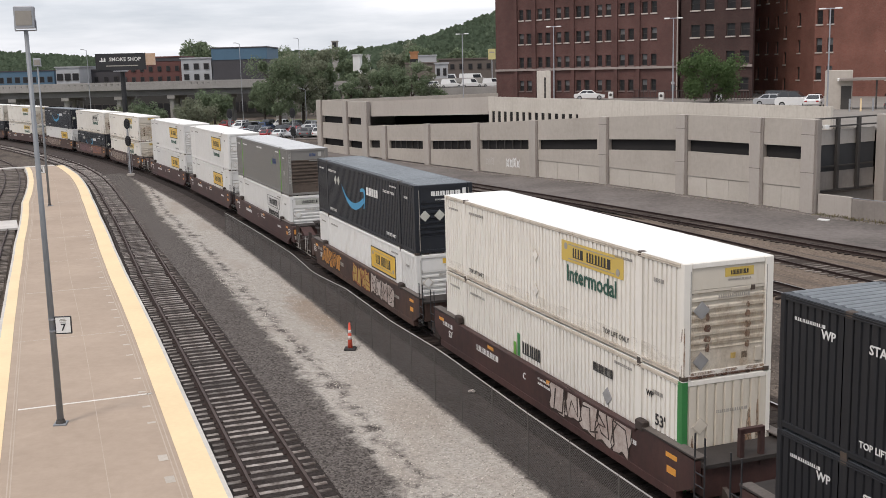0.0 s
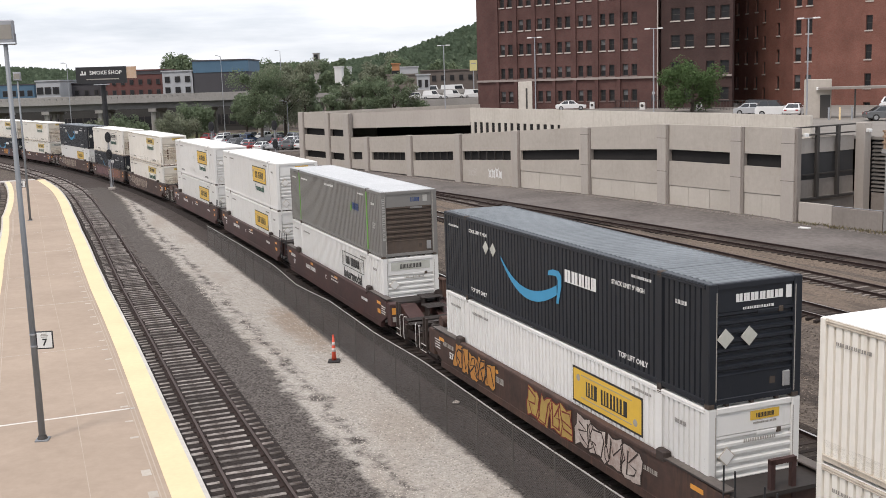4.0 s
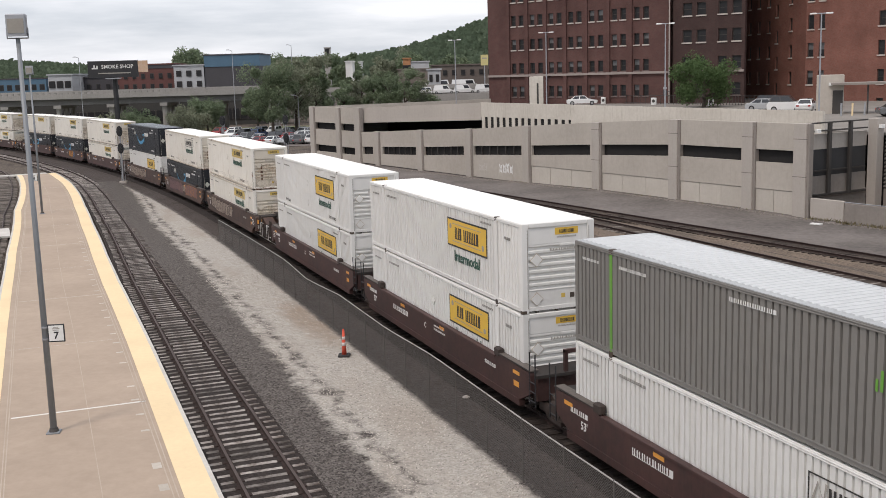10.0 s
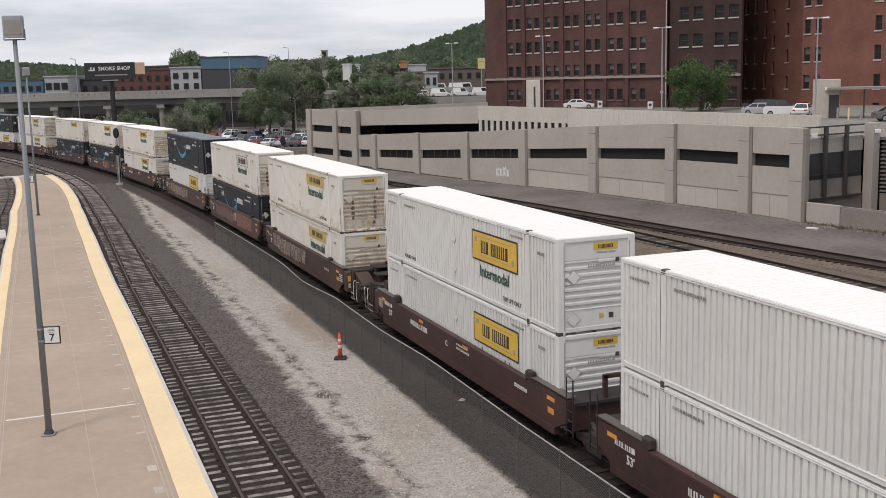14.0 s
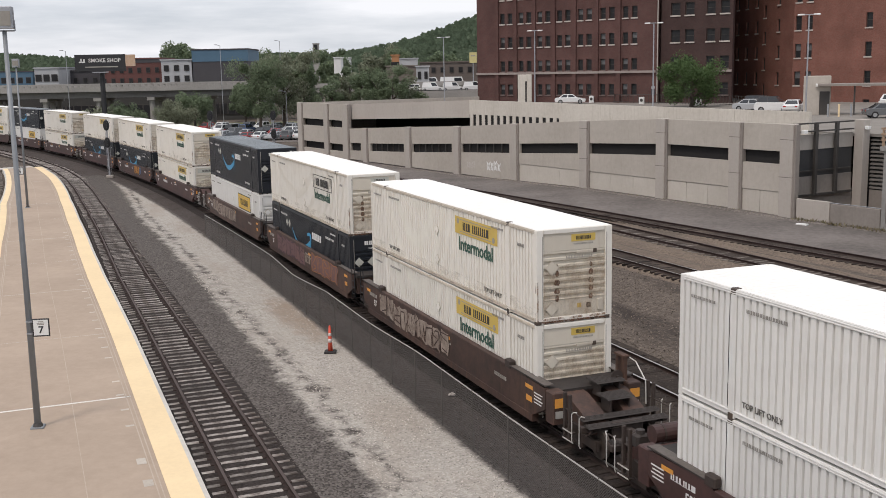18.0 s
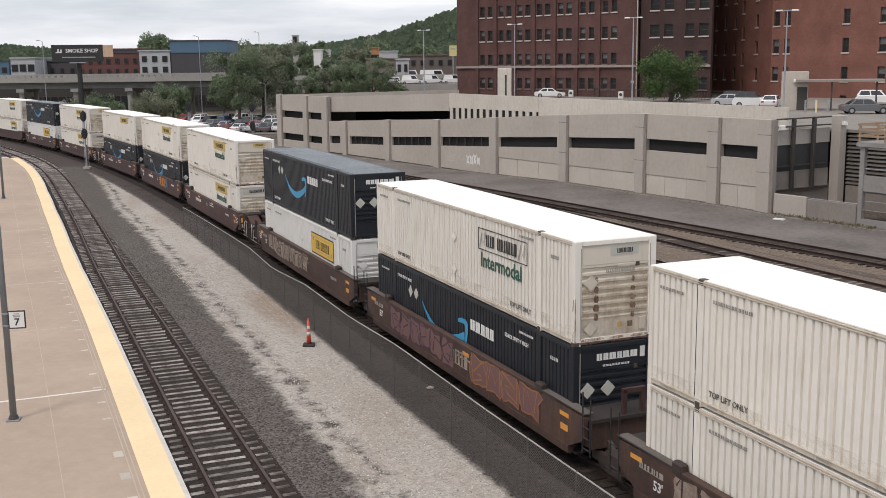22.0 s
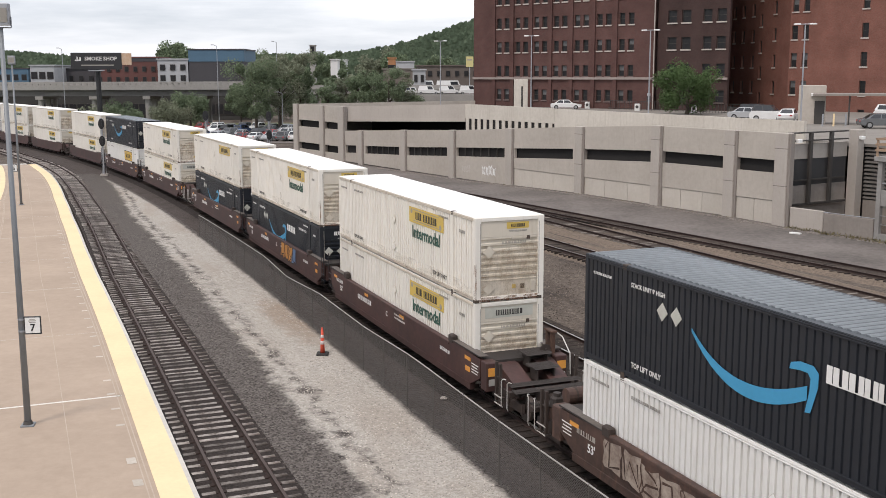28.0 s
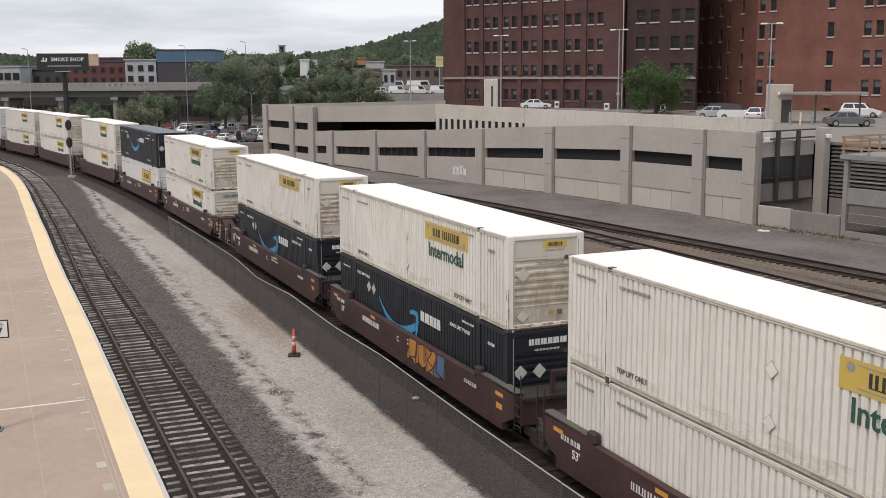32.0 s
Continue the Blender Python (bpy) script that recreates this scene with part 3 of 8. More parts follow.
def build_beds():
    qs = list(np.arange(-30, 260, 2.0))
    tagged(part("ballast_bed", strip("ballast_bed", qs, lambda q: W_EDGE(q) + 0.1, -3.2, -0.16, -0.2, M_BALLAST, 0.2)),
           "dark grey ballast bed under the platform track", "ballast", kind="structure")
    tagged(part("ballast_crib", strip("ballast_crib", qs, lambda q: W_T1(q) - 1.4, lambda q: W_T1(q) + 1.42, -0.152, -0.152, M_CRIB, 0.01)),
           "dark ballast between the platform track's ties", "ballast", kind="structure")
    # strip blackened for oil and for the shade beneath the cars
    tagged(part("ballast_crib", strip("ballast_crib", qs, -0.75, 3.2, -0.172, -0.172, M_CRIB, 0.01)),
           "ballast under the freight train, black with oil and painted shade", "ballast", kind="structure")
    qg = list(np.arange(-12, 128, 1.0))
    me = strip("gravel_path", qg, -7.4, -2.2, -0.14, -0.14, M_PATH, 0.1)
    uv = me.uv_layers.new(name="UVMap")
    for lp in me.loops:
        ring, k = divmod(lp.vertex_index, 4) if lp.vertex_index < 4 * len(qg) else (0, 0)
        uv.data[lp.index].uv = (qg[ring], -7.4 if k < 2 else -2.2)
    tagged(part("gravel_path", me), "pale crushed stone service path between track and fence", "gravel path", kind="structure")
    tagged(part("ballast_bed", strip("ballast_bed", qs, -3.3, 3.4, -0.19, -0.19, M_BALLAST, 0.2)),
           "oily dark ballast bed under the freight track", "ballast", kind="structure")
    tagged(part("ballast_bed", strip("ballast_bed", qs, 3.4, 8.1, -0.145, -0.15, M_BALLAST3, 0.2)),
           "dusty brown ballast of the siding", "ballast", kind="structure")


build_beds()


def scatter(name, n, q0, q1, w0, w1, z, smin, smax, material, label, seed):
    """Loose stones lying on a bed: small uneven octahedra, as one object."""
    r = np.random.RandomState(seed)
    q = q0 + (q1 - q0) * r.rand(n)
    w = w0 + (w1 - w0) * r.rand(n)
    h = np.interp(q, Q, HEAD)
    x = np.interp(q, Q, LX) - np.sin(h) * w
    y = np.interp(q, Q, LY) + np.cos(h) * w
    s = smin + (smax - smin) * r.rand(n) ** 2
    base = np.array([(1, 0, 0), (0, 1, 0), (-1, 0, 0), (0, -1, 0), (0, 0, 1), (0, 0, -0.6)], float)
    v = base[None] * (0.7 + 0.6 * r.rand(n, 6, 1)) * s[:, None, None]
    a = r.rand(n) * 6.28
    c, d = np.cos(a)[:, None], np.sin(a)[:, None]
    vx = v[:, :, 0] * c - v[:, :, 1] * d + x[:, None]
    vy = v[:, :, 0] * d + v[:, :, 1] * c + y[:, None]
    vz = v[:, :, 2] * 0.8 + z + 0.3 * s[:, None]
    verts = np.stack([vx, vy, vz], -1).reshape(-1, 3)
    f = np.array([(0, 1, 4), (1, 2, 4), (2, 3, 4), (3, 0, 4)])
    faces = (f[None] + 6 * np.arange(n)[:, None, None]).reshape(-1, 3)
    me = bpy.data.meshes.new(name)
    me.from_pydata(verts.tolist(), [], faces.tolist())
    me.materials.append(material)
    tagged(new(name, me), label, "stones", kind="stuff")


M_STONE_PALE = mat("pale_loose_stone", (0.43, 0.395, 0.35), 0.95, 0, (0.36, 0.32, 0.28), 2, 30, 0.8, random_value=0.5, island=True, spec=0.1)
M_STONE_DARK = mat("dark_loose_stone", (0.12, 0.1, 0.091), 0.95, 0, (0.07, 0.06, 0.055), 2, 30, 0.8, random_value=0.7, island=True, spec=0.1)
M_STONE_BROWN = mat("brown_loose_stone", (0.2, 0.165, 0.138), 0.95, 0, (0.06, 0.048, 0.04), 2, 30, 0.8, random_value=0.7, island=True, spec=0.1)
scatter("loose_stones", 22000, 8, 60, -5.7, -2.5, -0.145, 0.012, 0.036, M_STONE_PALE, "pale loose crushed stone on the path", 3)
scatter("ballast_stones", 18000, 10, 60, -7.45, -6.1, -0.165, 0.015, 0.04, M_STONE_DARK, "dark loose ballast stones beside the platform track", 4)
scatter("yard_stones", 26000, 10, 62, 8.0, 17.5, -0.32, 0.015, 0.05, M_STONE_BROWN, "brown loose stones on the yard ground", 5)
scatter("ballast_stones", 6000, 10, 60, -2.4, -0.9, -0.195, 0.015, 0.04, M_STONE_DARK, "dark loose ballast stones beside the fence", 16)
scatter("ballast_stones", 6000, 10, 60, 3.3, 8.0, -0.16, 0.02, 0.045, M_STONE_DARK, "dark loose ballast stones round the freight track", 6)


def rail_mesh(path, name, head):
    """A rail of a flat-bottomed section along a list of places and side vectors."""
    prof = [(-0.078, -0.17), (0.078, -0.17), (0.078, -0.15), (0.014, -0.125), (0.014, -0.045), (0.042, -0.03), (0.042, 0.0),
            (-0.042, 0.0), (-0.042, -0.03), (-0.014, -0.045), (-0.014, -0.125), (-0.078, -0.15)]
    rings = [[p + s * x + Vector((0, 0, z)) for x, z in prof] for p, s in path]
    mb = MB().loft(rings, True, True)
    me = mb.mesh(name)
    me.materials.append(M_RAIL)
    me.materials.append(head)
    n = len(prof)
    for k, p in enumerate(me.polygons):
        if k < (len(path) - 1) * n and k % n == 6:
            p.material_index = 1
    return me


def tie_mesh():
    mb = MB()
    mb.rbox(-1.27, 1.27, -0.088, 0.088, -0.33, -0.13, 0.012)
    n = len(mb.f)
    for s in (-0.752, 0.752):
        mb.rbox(s - 0.15, s + 0.15, -0.095, 0.095, -0.2, -0.12, 0.01)
    me = mb.mesh("tie")
    me.materials.append(M_TIE)
    me.materials.append(M_RAIL)
    for p in me.polygons[n:]:
        p.material_index = 1
    return me


TIE = tie_mesh()


def build_track(place, side, q0, q1, label, single_ties=None, tie_mat=M_TIE_DARK, spacing=0.53, step=3.0, head=None):
    """place(q), side(q): the centre and the sideways unit vector. single_ties: the stretch whose ties are objects."""
    root = thing("railway_track", Matrix.Identity(4), label, "railway track", "yard tracks", "structure")
    qs = np.arange(q0, q1 + step, step)
    for s in (-0.752, 0.752):
        part("rail", rail_mesh([(place(q) + side(q) * s, side(q)) for q in qs], "rail", head or M_RAILDULL), None, root)
    rest = MB()
    rr = random.Random(int(q0 * 7 + q1))
    tq = q0
    while tq < q1:
        p, sd = place(tq), side(tq)
        ang = math.atan2(sd.y, sd.x) + rr.uniform(-0.025, 0.025)
        m = Matrix.Translation(p + sd * rr.uniform(-0.05, 0.05) + Vector((0, 0, rr.uniform(-0.02, 0.012)))) @ Matrix.Rotation(ang, 4, "Z")
        if single_ties and single_ties[0] <= tq <= single_ties[1]:
            ob = new("tie", TIE)
            ob.parent = root
            ob.matrix_basis = m
        else:
            rest.hexa([m @ Vector(c) for c in ((-1.27, -0.09, -0.33), (1.27, -0.09, -0.33), (1.27, 0.09, -0.33), (-1.27, 0.09, -0.33),
                                               (-1.27, -0.09, -0.135), (1.27, -0.09, -0.135), (1.27, 0.09, -0.135), (-1.27, 0.09, -0.135))])
        tq += spacing * rr.uniform(0.93, 1.07)
    if rest.f:
        part("ties", rest, tie_mat, root)["kind"] = "stuff"
    return root


def line_track(w, q0, q1, label, single=None, tie_mat=M_TIE_DARK, head=None):
    wf = w if callable(w) else (lambda q: w)
    place = lambda q: on_line(q, wf(q), 0.0)

    def side(q):
        d = (place(q + 0.5) - place(q - 0.5)).normalized()
        return Vector((d.y, -d.x, 0))
    return build_track(place, side, q0, q1, label, single, tie_mat, head=head)


line_track(W_T1, -5, 230, "weathered platform track with grey wooden ties in dark ballast", (8, 120), M_TIE)
line_track(1.295, -20, 240, "polished freight track under the container train", head=M_RAILTOP)
line_track(6.6, -20, 90, "polished rail siding beside the freight track", head=M_RAILTOP)
line_track(lambda q: W_PLAT_L(q) - 1.55, 40, 230, "weathered track along the other platform edge", None, M_TIE_MID)


def straight_track(p, ang, a0, a1, label, ties, head=None):
    d = Vector((math.cos(radians(ang)), math.sin(radians(ang)), 0))
    s = Vector((d.y, -d.x, 0))
    c = Vector((p[0], p[1], 0))
    # farther out the line swings gently left
    place = lambda a: c + d * a - s * (0.0009 * max(0.0, a - 25) ** 2)
    return build_track(place, lambda a: s, a0, a1, label, None, ties, head=head)


straight_track((17.72, 46.85), 113.0, -40, 90, "rusty yard track in brown ballast", M_TIE_DARK, M_RAILTOP)
straight_track((20.62, 54.5), 112.6, -40, 90, "rusty yard track with pale wooden ties", M_TIE_MID)
straight_track((23.4, 61.0), 118.0, -40, 90, "rusty yard track beside the service road", M_TIE_DARK)


def yard_beds():
    # place, bearing, width on the near and the far side
    for p, ang, near, far in (((17.72, 46.85), 113.0, 0.95, 2.4), ((20.62, 54.5), 112.6, 2.0, 2.0), ((23.4, 61.0), 118.0, 1.5, 1.4)):
        d = Vector((math.cos(radians(ang)), math.sin(radians(ang)), 0))
        s = Vector((d.y, -d.x, 0))
        rings, crib = [], []
        for a in np.arange(-40, 92, 2.0):
            c = Vector((*p, 0)) + d * a - s * (0.0009 * max(0.0, a - 25) ** 2)
            wob = 0.25 * noise.noise((a * 0.35, ang, 2))
            rings.append([c - s * (near + 0.6 + wob) + Vector((0, 0, -0.33)), c - s * (near + wob) + Vector((0, 0, -0.185)), c + s * (far + wob) + Vector((0, 0, -0.185)), c + s * (far + 0.7 + wob) + Vector((0, 0, -0.33))])
            crib.append([c - s * 0.95 + Vector((0, 0, -0.182)), c - s * 0.74 + Vector((0, 0, -0.142)), c + s * 0.74 + Vector((0, 0, -0.142)), c + s * 0.95 + Vector((0, 0, -0.182))])
        tagged(part("ballast_bed", MB().loft(rings, closed=False), M_BALLAST2), "brown dusty ballast bed of a yard track", "ballast", kind="structure")
        tagged(part("ballast_crib", MB().loft(crib, closed=False), M_CRIB2), "oil-stained brown ballast between the rails", "ballast", kind="structure")


yard_beds()


# ------------------------------------------------------------ platform
def build_platform():
    root = thing("platform", Matrix.Identity(4), "tan concrete station platform with yellow edge strips", "platform", kind="structure")
    qs = list(np.arange(-6, 141, 2.0))
    z = 0.2
    part("slab", strip("slab", qs, lambda q: W_PLAT_L(q) + 0.05, lambda q: W_COP(q) - 0.05, z, z, M_PLATFORM, 0.5), None, root)
    part("edge_strip", strip("edge_strip", qs, lambda q: W_COP(q) - 0.95, lambda q: W_COP(q) - 0.13, z + 0.012, z + 0.012, M_YELLOW, 0.03), None, root)
    part("edge_strip", strip("edge_strip", qs, lambda q: W_PLAT_L(q) + 0.13, lambda q: W_PLAT_L(q) + 0.62, z + 0.012, z + 0.012, M_YELLOW, 0.03), None, root)
    part("coping", strip("coping", qs, lambda q: W_COP(q) - 0.13, W_COP, z + 0.008, z + 0.004, M_PLATFORM_EDGE, 0.45), None, root)
    part("coping", strip("coping", qs, W_PLAT_L, lambda q: W_PLAT_L(q) + 0.13, z + 0.004, z + 0.008, M_PLATFORM_EDGE, 0.45), None, root)
    for w in (-1.08, -1.2):
        part("painted_line", strip("painted_line", qs, lambda q: W_COP(q) + w - 0.018, lambda q: W_COP(q) + w + 0.018, z + 0.005, z + 0.005, M_LINE), None, root)
    for w in (0.86, 0.94):
        part("painted_line", strip("painted_line", qs, lambda q: W_PLAT_L(q) + w - 0.018, lambda q: W_PLAT_L(q) + w + 0.018, z + 0.005, z + 0.005, M_LINE), None, root)
    for q in (5.5, 14.5, 36.2, 56.5, 76.0, 98.0, 120.0):
        wide, jm = (0.13, M_JOINT_WHITE) if q == 36.2 else (0.09, M_PLATFORM_JOINT)
        part("expansion_joint", strip("expansion_joint", [q, q + wide], lambda p: W_PLAT_L(p) + 1.0, lambda p: W_COP(p) - 1.05, z + 0.005, z + 0.005, jm), None, root)
    for q in (25.0, 46.0, 66.0, 87.0):
        part("saw_cut", strip("saw_cut", [q, q + 0.025], lambda p: W_PLAT_L(p) + 0.75, lambda p: W_COP(p) - 1.02, z + 0.003, z + 0.003, M_PLATFORM_EDGE), None, root)
    part("expansion_joint", strip("expansion_joint", qs, lambda q: W_COP(q) - 2.95, lambda q: W_COP(q) - 2.925, z + 0.004, z + 0.004, M_LINE), None, root)
    k = 0
    for q in np.arange(26.0, 80, 1.75):
        k += 1
        if k in (4, 9):
            continue
        part("repair_patch", strip("repair_patch", [q, q + (0.5 if q < 33 else 0.16)], lambda p: W_COP(p) - 1.5, lambda p: W_COP(p) - 1.24, z + 0.006, z + 0.006, M_PATCH), None, root)


build_platform()


def crossing(name, q0, q1, w0, w1, z, label):
    tagged(part(name, strip(name, list(np.arange(q0, q1 + 0.1, 0.8)), w0, w1, z, z, M_CROSSING, 0.15)), label, "crossing", kind="structure")


M_CROSSING = mat("pale_crossing_concrete", (0.6, 0.57, 0.53), 0.9, 0, (0.42, 0.39, 0.36), 0.6, 5, 0.8)
crossing("track_crossing", 84.4, 89.2, -21.5, -15.75, 0.02, "pale concrete walkway panel across the track")
crossing("track_crossing", 142.6, 144.2, -19.0, -7.2, 0.02, "pale concrete crossing past the platform's end")


def light_mast(p, h, label, head=True, sign=True, tall_z=0.2):
    root = thing("platform_lamp", Matrix.Translation((p[0], p[1], tall_z)) @ Matrix.Rotation(radians(8), 4, "Z"), label, "lamp post", "platform lamps")
    part("base_plate", MB().rbox(-0.2, 0.2, -0.2, 0.2, 0, 0.05, 0.012), M_POLE, root)
    part("base_cover", MB().tube((0, 0, 0.05), (0, 0, 0.16), 0.16, 14, 0.12), M_FRAME_DARK, root)
    part("pole", MB().tube((0, 0, 0.05), (0, 0, h), 0.105, 14, 0.062), M_POLE, root, smooth=True)
    if head:
        lamp = part("floodlight", MB().rbox(-0.28, 0.28, -0.16, 0.12, h + 0.06, h + 0.7, 0.03), M_GALV, root)
        part("lens", MB().box(-0.23, 0.23, -0.175, -0.162, h + 0.14, h + 0.56), M_LENS, lamp, "grey glass floodlight lens")
        part("yoke", MB().pipe([(-0.3, 0, h + 0.3), (-0.3, 0, h), (0.3, 0, h), (0.3, 0, h + 0.3)], 0.02), M_GALV, root)
    return root


M_LENS = mat("dim_lamp_lens", (0.32, 0.3, 0.26), 0.25, 0, (0.22, 0.2, 0.18), 2, 9, 0.6)

# ------------------------------------------------------------ platform things
light_mast((-12.25, 31.88), 12.1, "slim grey steel lamp post with a floodlight on the platform")
light_mast((-33.5, 89.0), 11.6, "slim grey steel lamp post farther along the platform")


def number_sign(p, z, size, text, label, ang=6):
    root = thing("platform_sign", Matrix.Translation((p[0], p[1], z)) @ Matrix.Rotation(radians(ang), 4, "Z"), label, "sign", "platform signs")
    h = size
    part("frame", MB().rbox(0.08, 0.08 + 0.92 * h, -0.03, 0.01, -h / 2, h / 2, 0.02), M_BLACK, root)
    face = part("face", MB().box(0.08 + 0.07 * h, 0.08 + 0.85 * h, -0.036, -0.03, -h * 0.43, h * 0.43), M_WHITE, root)
    cx = 0.08 + 0.46 * h
    letters("numeral", text, h * 0.55, M_BLACK, face, Matrix.Translation((cx, -0.04, -0.14 * h)) @ Matrix.Rotation(radians(90), 4, "X"))
    for k, (zz, ww) in enumerate(((0.33, 0.28), (0.25, 0.4), (0.17, 0.34))):
        part("text_bar", MB().box(cx - ww * h * 0.5, cx + ww * h * 0.5, -0.041, -0.036, zz * h - 0.012, zz * h + 0.012), M_C_GREYINK, face)
    for s in (-1, 1):
        part("clamp", MB().tube((0.0, 0.04, s * 0.33 * h - 0.02), (0.0, 0.04, s * 0.33 * h + 0.02), 0.115, 10), M_GALV, root)
    return root


number_sign((-12.22, 31.8), 3.4, 0.56, "7", "black framed white platform sign with the number seven")
number_sign((-34.25, 88.9), 3.3, 0.62, "8", "black framed white platform sign on the farther lamp post")


def traffic_cone(p):
    root = thing("traffic_cone", Matrix.Translation((p[0], p[1], -0.125)), "tall orange channelizer cone with white bands on a black base", "traffic cone")
    part("base", MB().rbox(-0.24, 0.24, -0.24, 0.24, 0, 0.07, 0.03), M_RUBBER, root)
    part("body", MB().tube((0, 0, 0.07), (0, 0, 1.02), 0.1, 16, 0.045), M_ORANGE, root, smooth=True)
    for z0, z1 in ((0.42, 0.56), (0.68, 0.8)):
        f = lambda z: 0.1 - 0.055 * (z - 0.07) / 0.95 + 0.004
        part("band", MB().tube((0, 0, z0), (0, 0, z1), f(z0), 16, f(z1)), M_REFLECT, root, smooth=True)
    part("handle", MB().tube((0, 0, 1.02), (0, 0, 1.1), 0.045, 10, 0.03), M_ORANGE, root)


traffic_cone((-3.99, 41.3))


# ------------------------------------------------------------ chain link fence
def mesh_material():
    """Woven wire: thin crossed strands, open between them."""
    m = bpy.data.materials.new("woven_fence_wire")
    m.use_nodes = True
    nt = m.node_tree
    b = nt.nodes["Principled BSDF"]
    b.inputs["Base Color"].default_value = (0.085, 0.08, 0.076, 1)
    b.inputs["Metallic"].default_value = 0.2
    b.inputs["Roughness"].default_value = 0.6
    uv = nt.nodes.new("ShaderNodeUVMap")
    sep = nt.nodes.new("ShaderNodeSeparateXYZ")
    nt.links.new(uv.outputs["UV"], sep.inputs["Vector"])
    strands = []
    for op in ("ADD", "SUBTRACT"):
        a = nt.nodes.new("ShaderNodeMath")
        a.operation = op
        nt.links.new(sep.outputs["X"], a.inputs[0])
        nt.links.new(sep.outputs["Y"], a.inputs[1])
        s = nt.nodes.new("ShaderNodeMath")
        s.operation = "MULTIPLY"
        s.inputs[1].default_value = 14.0
        nt.links.new(a.outputs[0], s.inputs[0])
        f = nt.nodes.new("ShaderNodeMath")
        f.operation = "PINGPONG"
        f.inputs[1].default_value = 0.5
        nt.links.new(s.outputs[0], f.inputs[0])
        c = nt.nodes.new("ShaderNodeMath")
        c.operation = "LESS_THAN"
        c.inputs[1].default_value = 0.11
        nt.links.new(f.outputs[0], c.inputs[0])
        strands.append(c)
    mx = nt.nodes.new("ShaderNodeMath")
    mx.operation = "MAXIMUM"
    nt.links.new(strands[0].outputs[0], mx.inputs[0])
    nt.links.new(strands[1].outputs[0], mx.inputs[1])
    tr = nt.nodes.new("ShaderNodeBsdfTransparent")
    ms = nt.nodes.new("ShaderNodeMixShader")
    nt.links.new(mx.outputs[0], ms.inputs["Fac"])
    nt.links.new(tr.outputs["BSDF"], ms.inputs[1])
    nt.links.new(b.outputs["BSDF"], ms.inputs[2])
    nt.links.new(ms.outputs["Shader"], nt.nodes["Material Output"].inputs["Surface"])
    return m


M_WIRE = mesh_material()
M_FENCE_RAIL = mat("dull_galvanised_fence_rail", (0.40, 0.385, 0.365), 0.6, 0.3, (0.24, 0.225, 0.21), 1, 8, 0.7)
M_FENCE_POST = mat("dusty_brown_fence_post", (0.105, 0.095, 0.086), 0.7, 0.2, (0.07, 0.062, 0.056), 1, 8, 0.6)


def build_fence():
    root = thing("chain_link_fence", Matrix.Identity(4), "chain link fence with galvanised top rail along the freight track", "fence", kind="structure")
    w, z0 = -2.35, -0.2
    top = lin([(3, 1.72), (25, 1.65), (32, 1.74), (37, 1.58), (43.5, 1.64), (47.5, 1.42), (49.5, 1.34), (54, 1.56), (62, 1.48), (72, 1.36), (76, 1.3)])
    qs = list(np.arange(3.0, 76.0, 2.45))
    for q in qs:
        p = on_line(q, w)
        z1 = top(q)
        part("post", MB().tube((p.x, p.y, z0 - 0.1), (p.x, p.y, z1 + 0.03), 0.02, 8), M_FENCE_POST, root)
    for a, b in zip(qs[:-1], qs[1:]):
        pa, pb = on_line(a, w), on_line(b, w)
        za, zb = top(a), top(b)
        part("top_rail", MB().pipe([(pa.x, pa.y, za), ((pa.x + pb.x) / 2, (pa.y + pb.y) / 2, top((a + b) / 2)), (pb.x, pb.y, zb)], 0.02, 6), M_FENCE_RAIL, root)
        me = MB().poly([(pa.x, pa.y, z0), (pb.x, pb.y, z0), (pb.x, pb.y, zb), (pa.x, pa.y, za)]).mesh("wire_panel")
        me.materials.append(M_WIRE)
        uv = me.uv_layers.new(name="UVMap")
        for lp, c in zip(me.loops, ((a, z0), (b, z0), (b, zb), (a, za))):
            uv.data[lp.index].uv = c
        part("wire_panel", me, None, root)


build_fence()


# ------------------------------------------------------------ containers
M_PLACARD2 = mat("pale_grey_end_plate", (0.5, 0.5, 0.45), 0.5, 0, (0.4, 0.4, 0.34), 1.5, 6, 0.7)
M_PLACARD3 = mat("pale_worn_placard", (0.62, 0.6, 0.55), 0.5, 0.0, (0.45, 0.42, 0.37), 1.5, 9, 0.7)
M_C_PALEINK = mat("pale_grey_stencil", (0.42, 0.41, 0.38), 0.6, 0, (0.3, 0.29, 0.27), 1.5, 9, 0.6)
CL, CW, CH = 16.15, 2.59, 2.9
HL, HW = CL / 2, CW / 2


def fluted(x0, x1, z0, z1, y, s, pitch=0.225, depth=0.075):
    """A fluted side wall between x0 and x1; s: outward sign along y."""
    n = max(2, int(round((x1 - x0) / pitch)))
    p = (x1 - x0) / n
    prof = []
    for k in range(n):
        a = x0 + k * p
        prof += [(a, 0), (a + p * 0.07, depth), (a + p * 0.25, depth), (a + p * 0.32, 0)]
    prof.append((x1, 0))
    low = [(x, y - s * d, z0) for x, d in prof]
    top = [(x, y - s * d, z1) for x, d in prof]
    mb = MB()
    mb.loft([low, top] if s < 0 else [top, low], closed=False)
    return mb


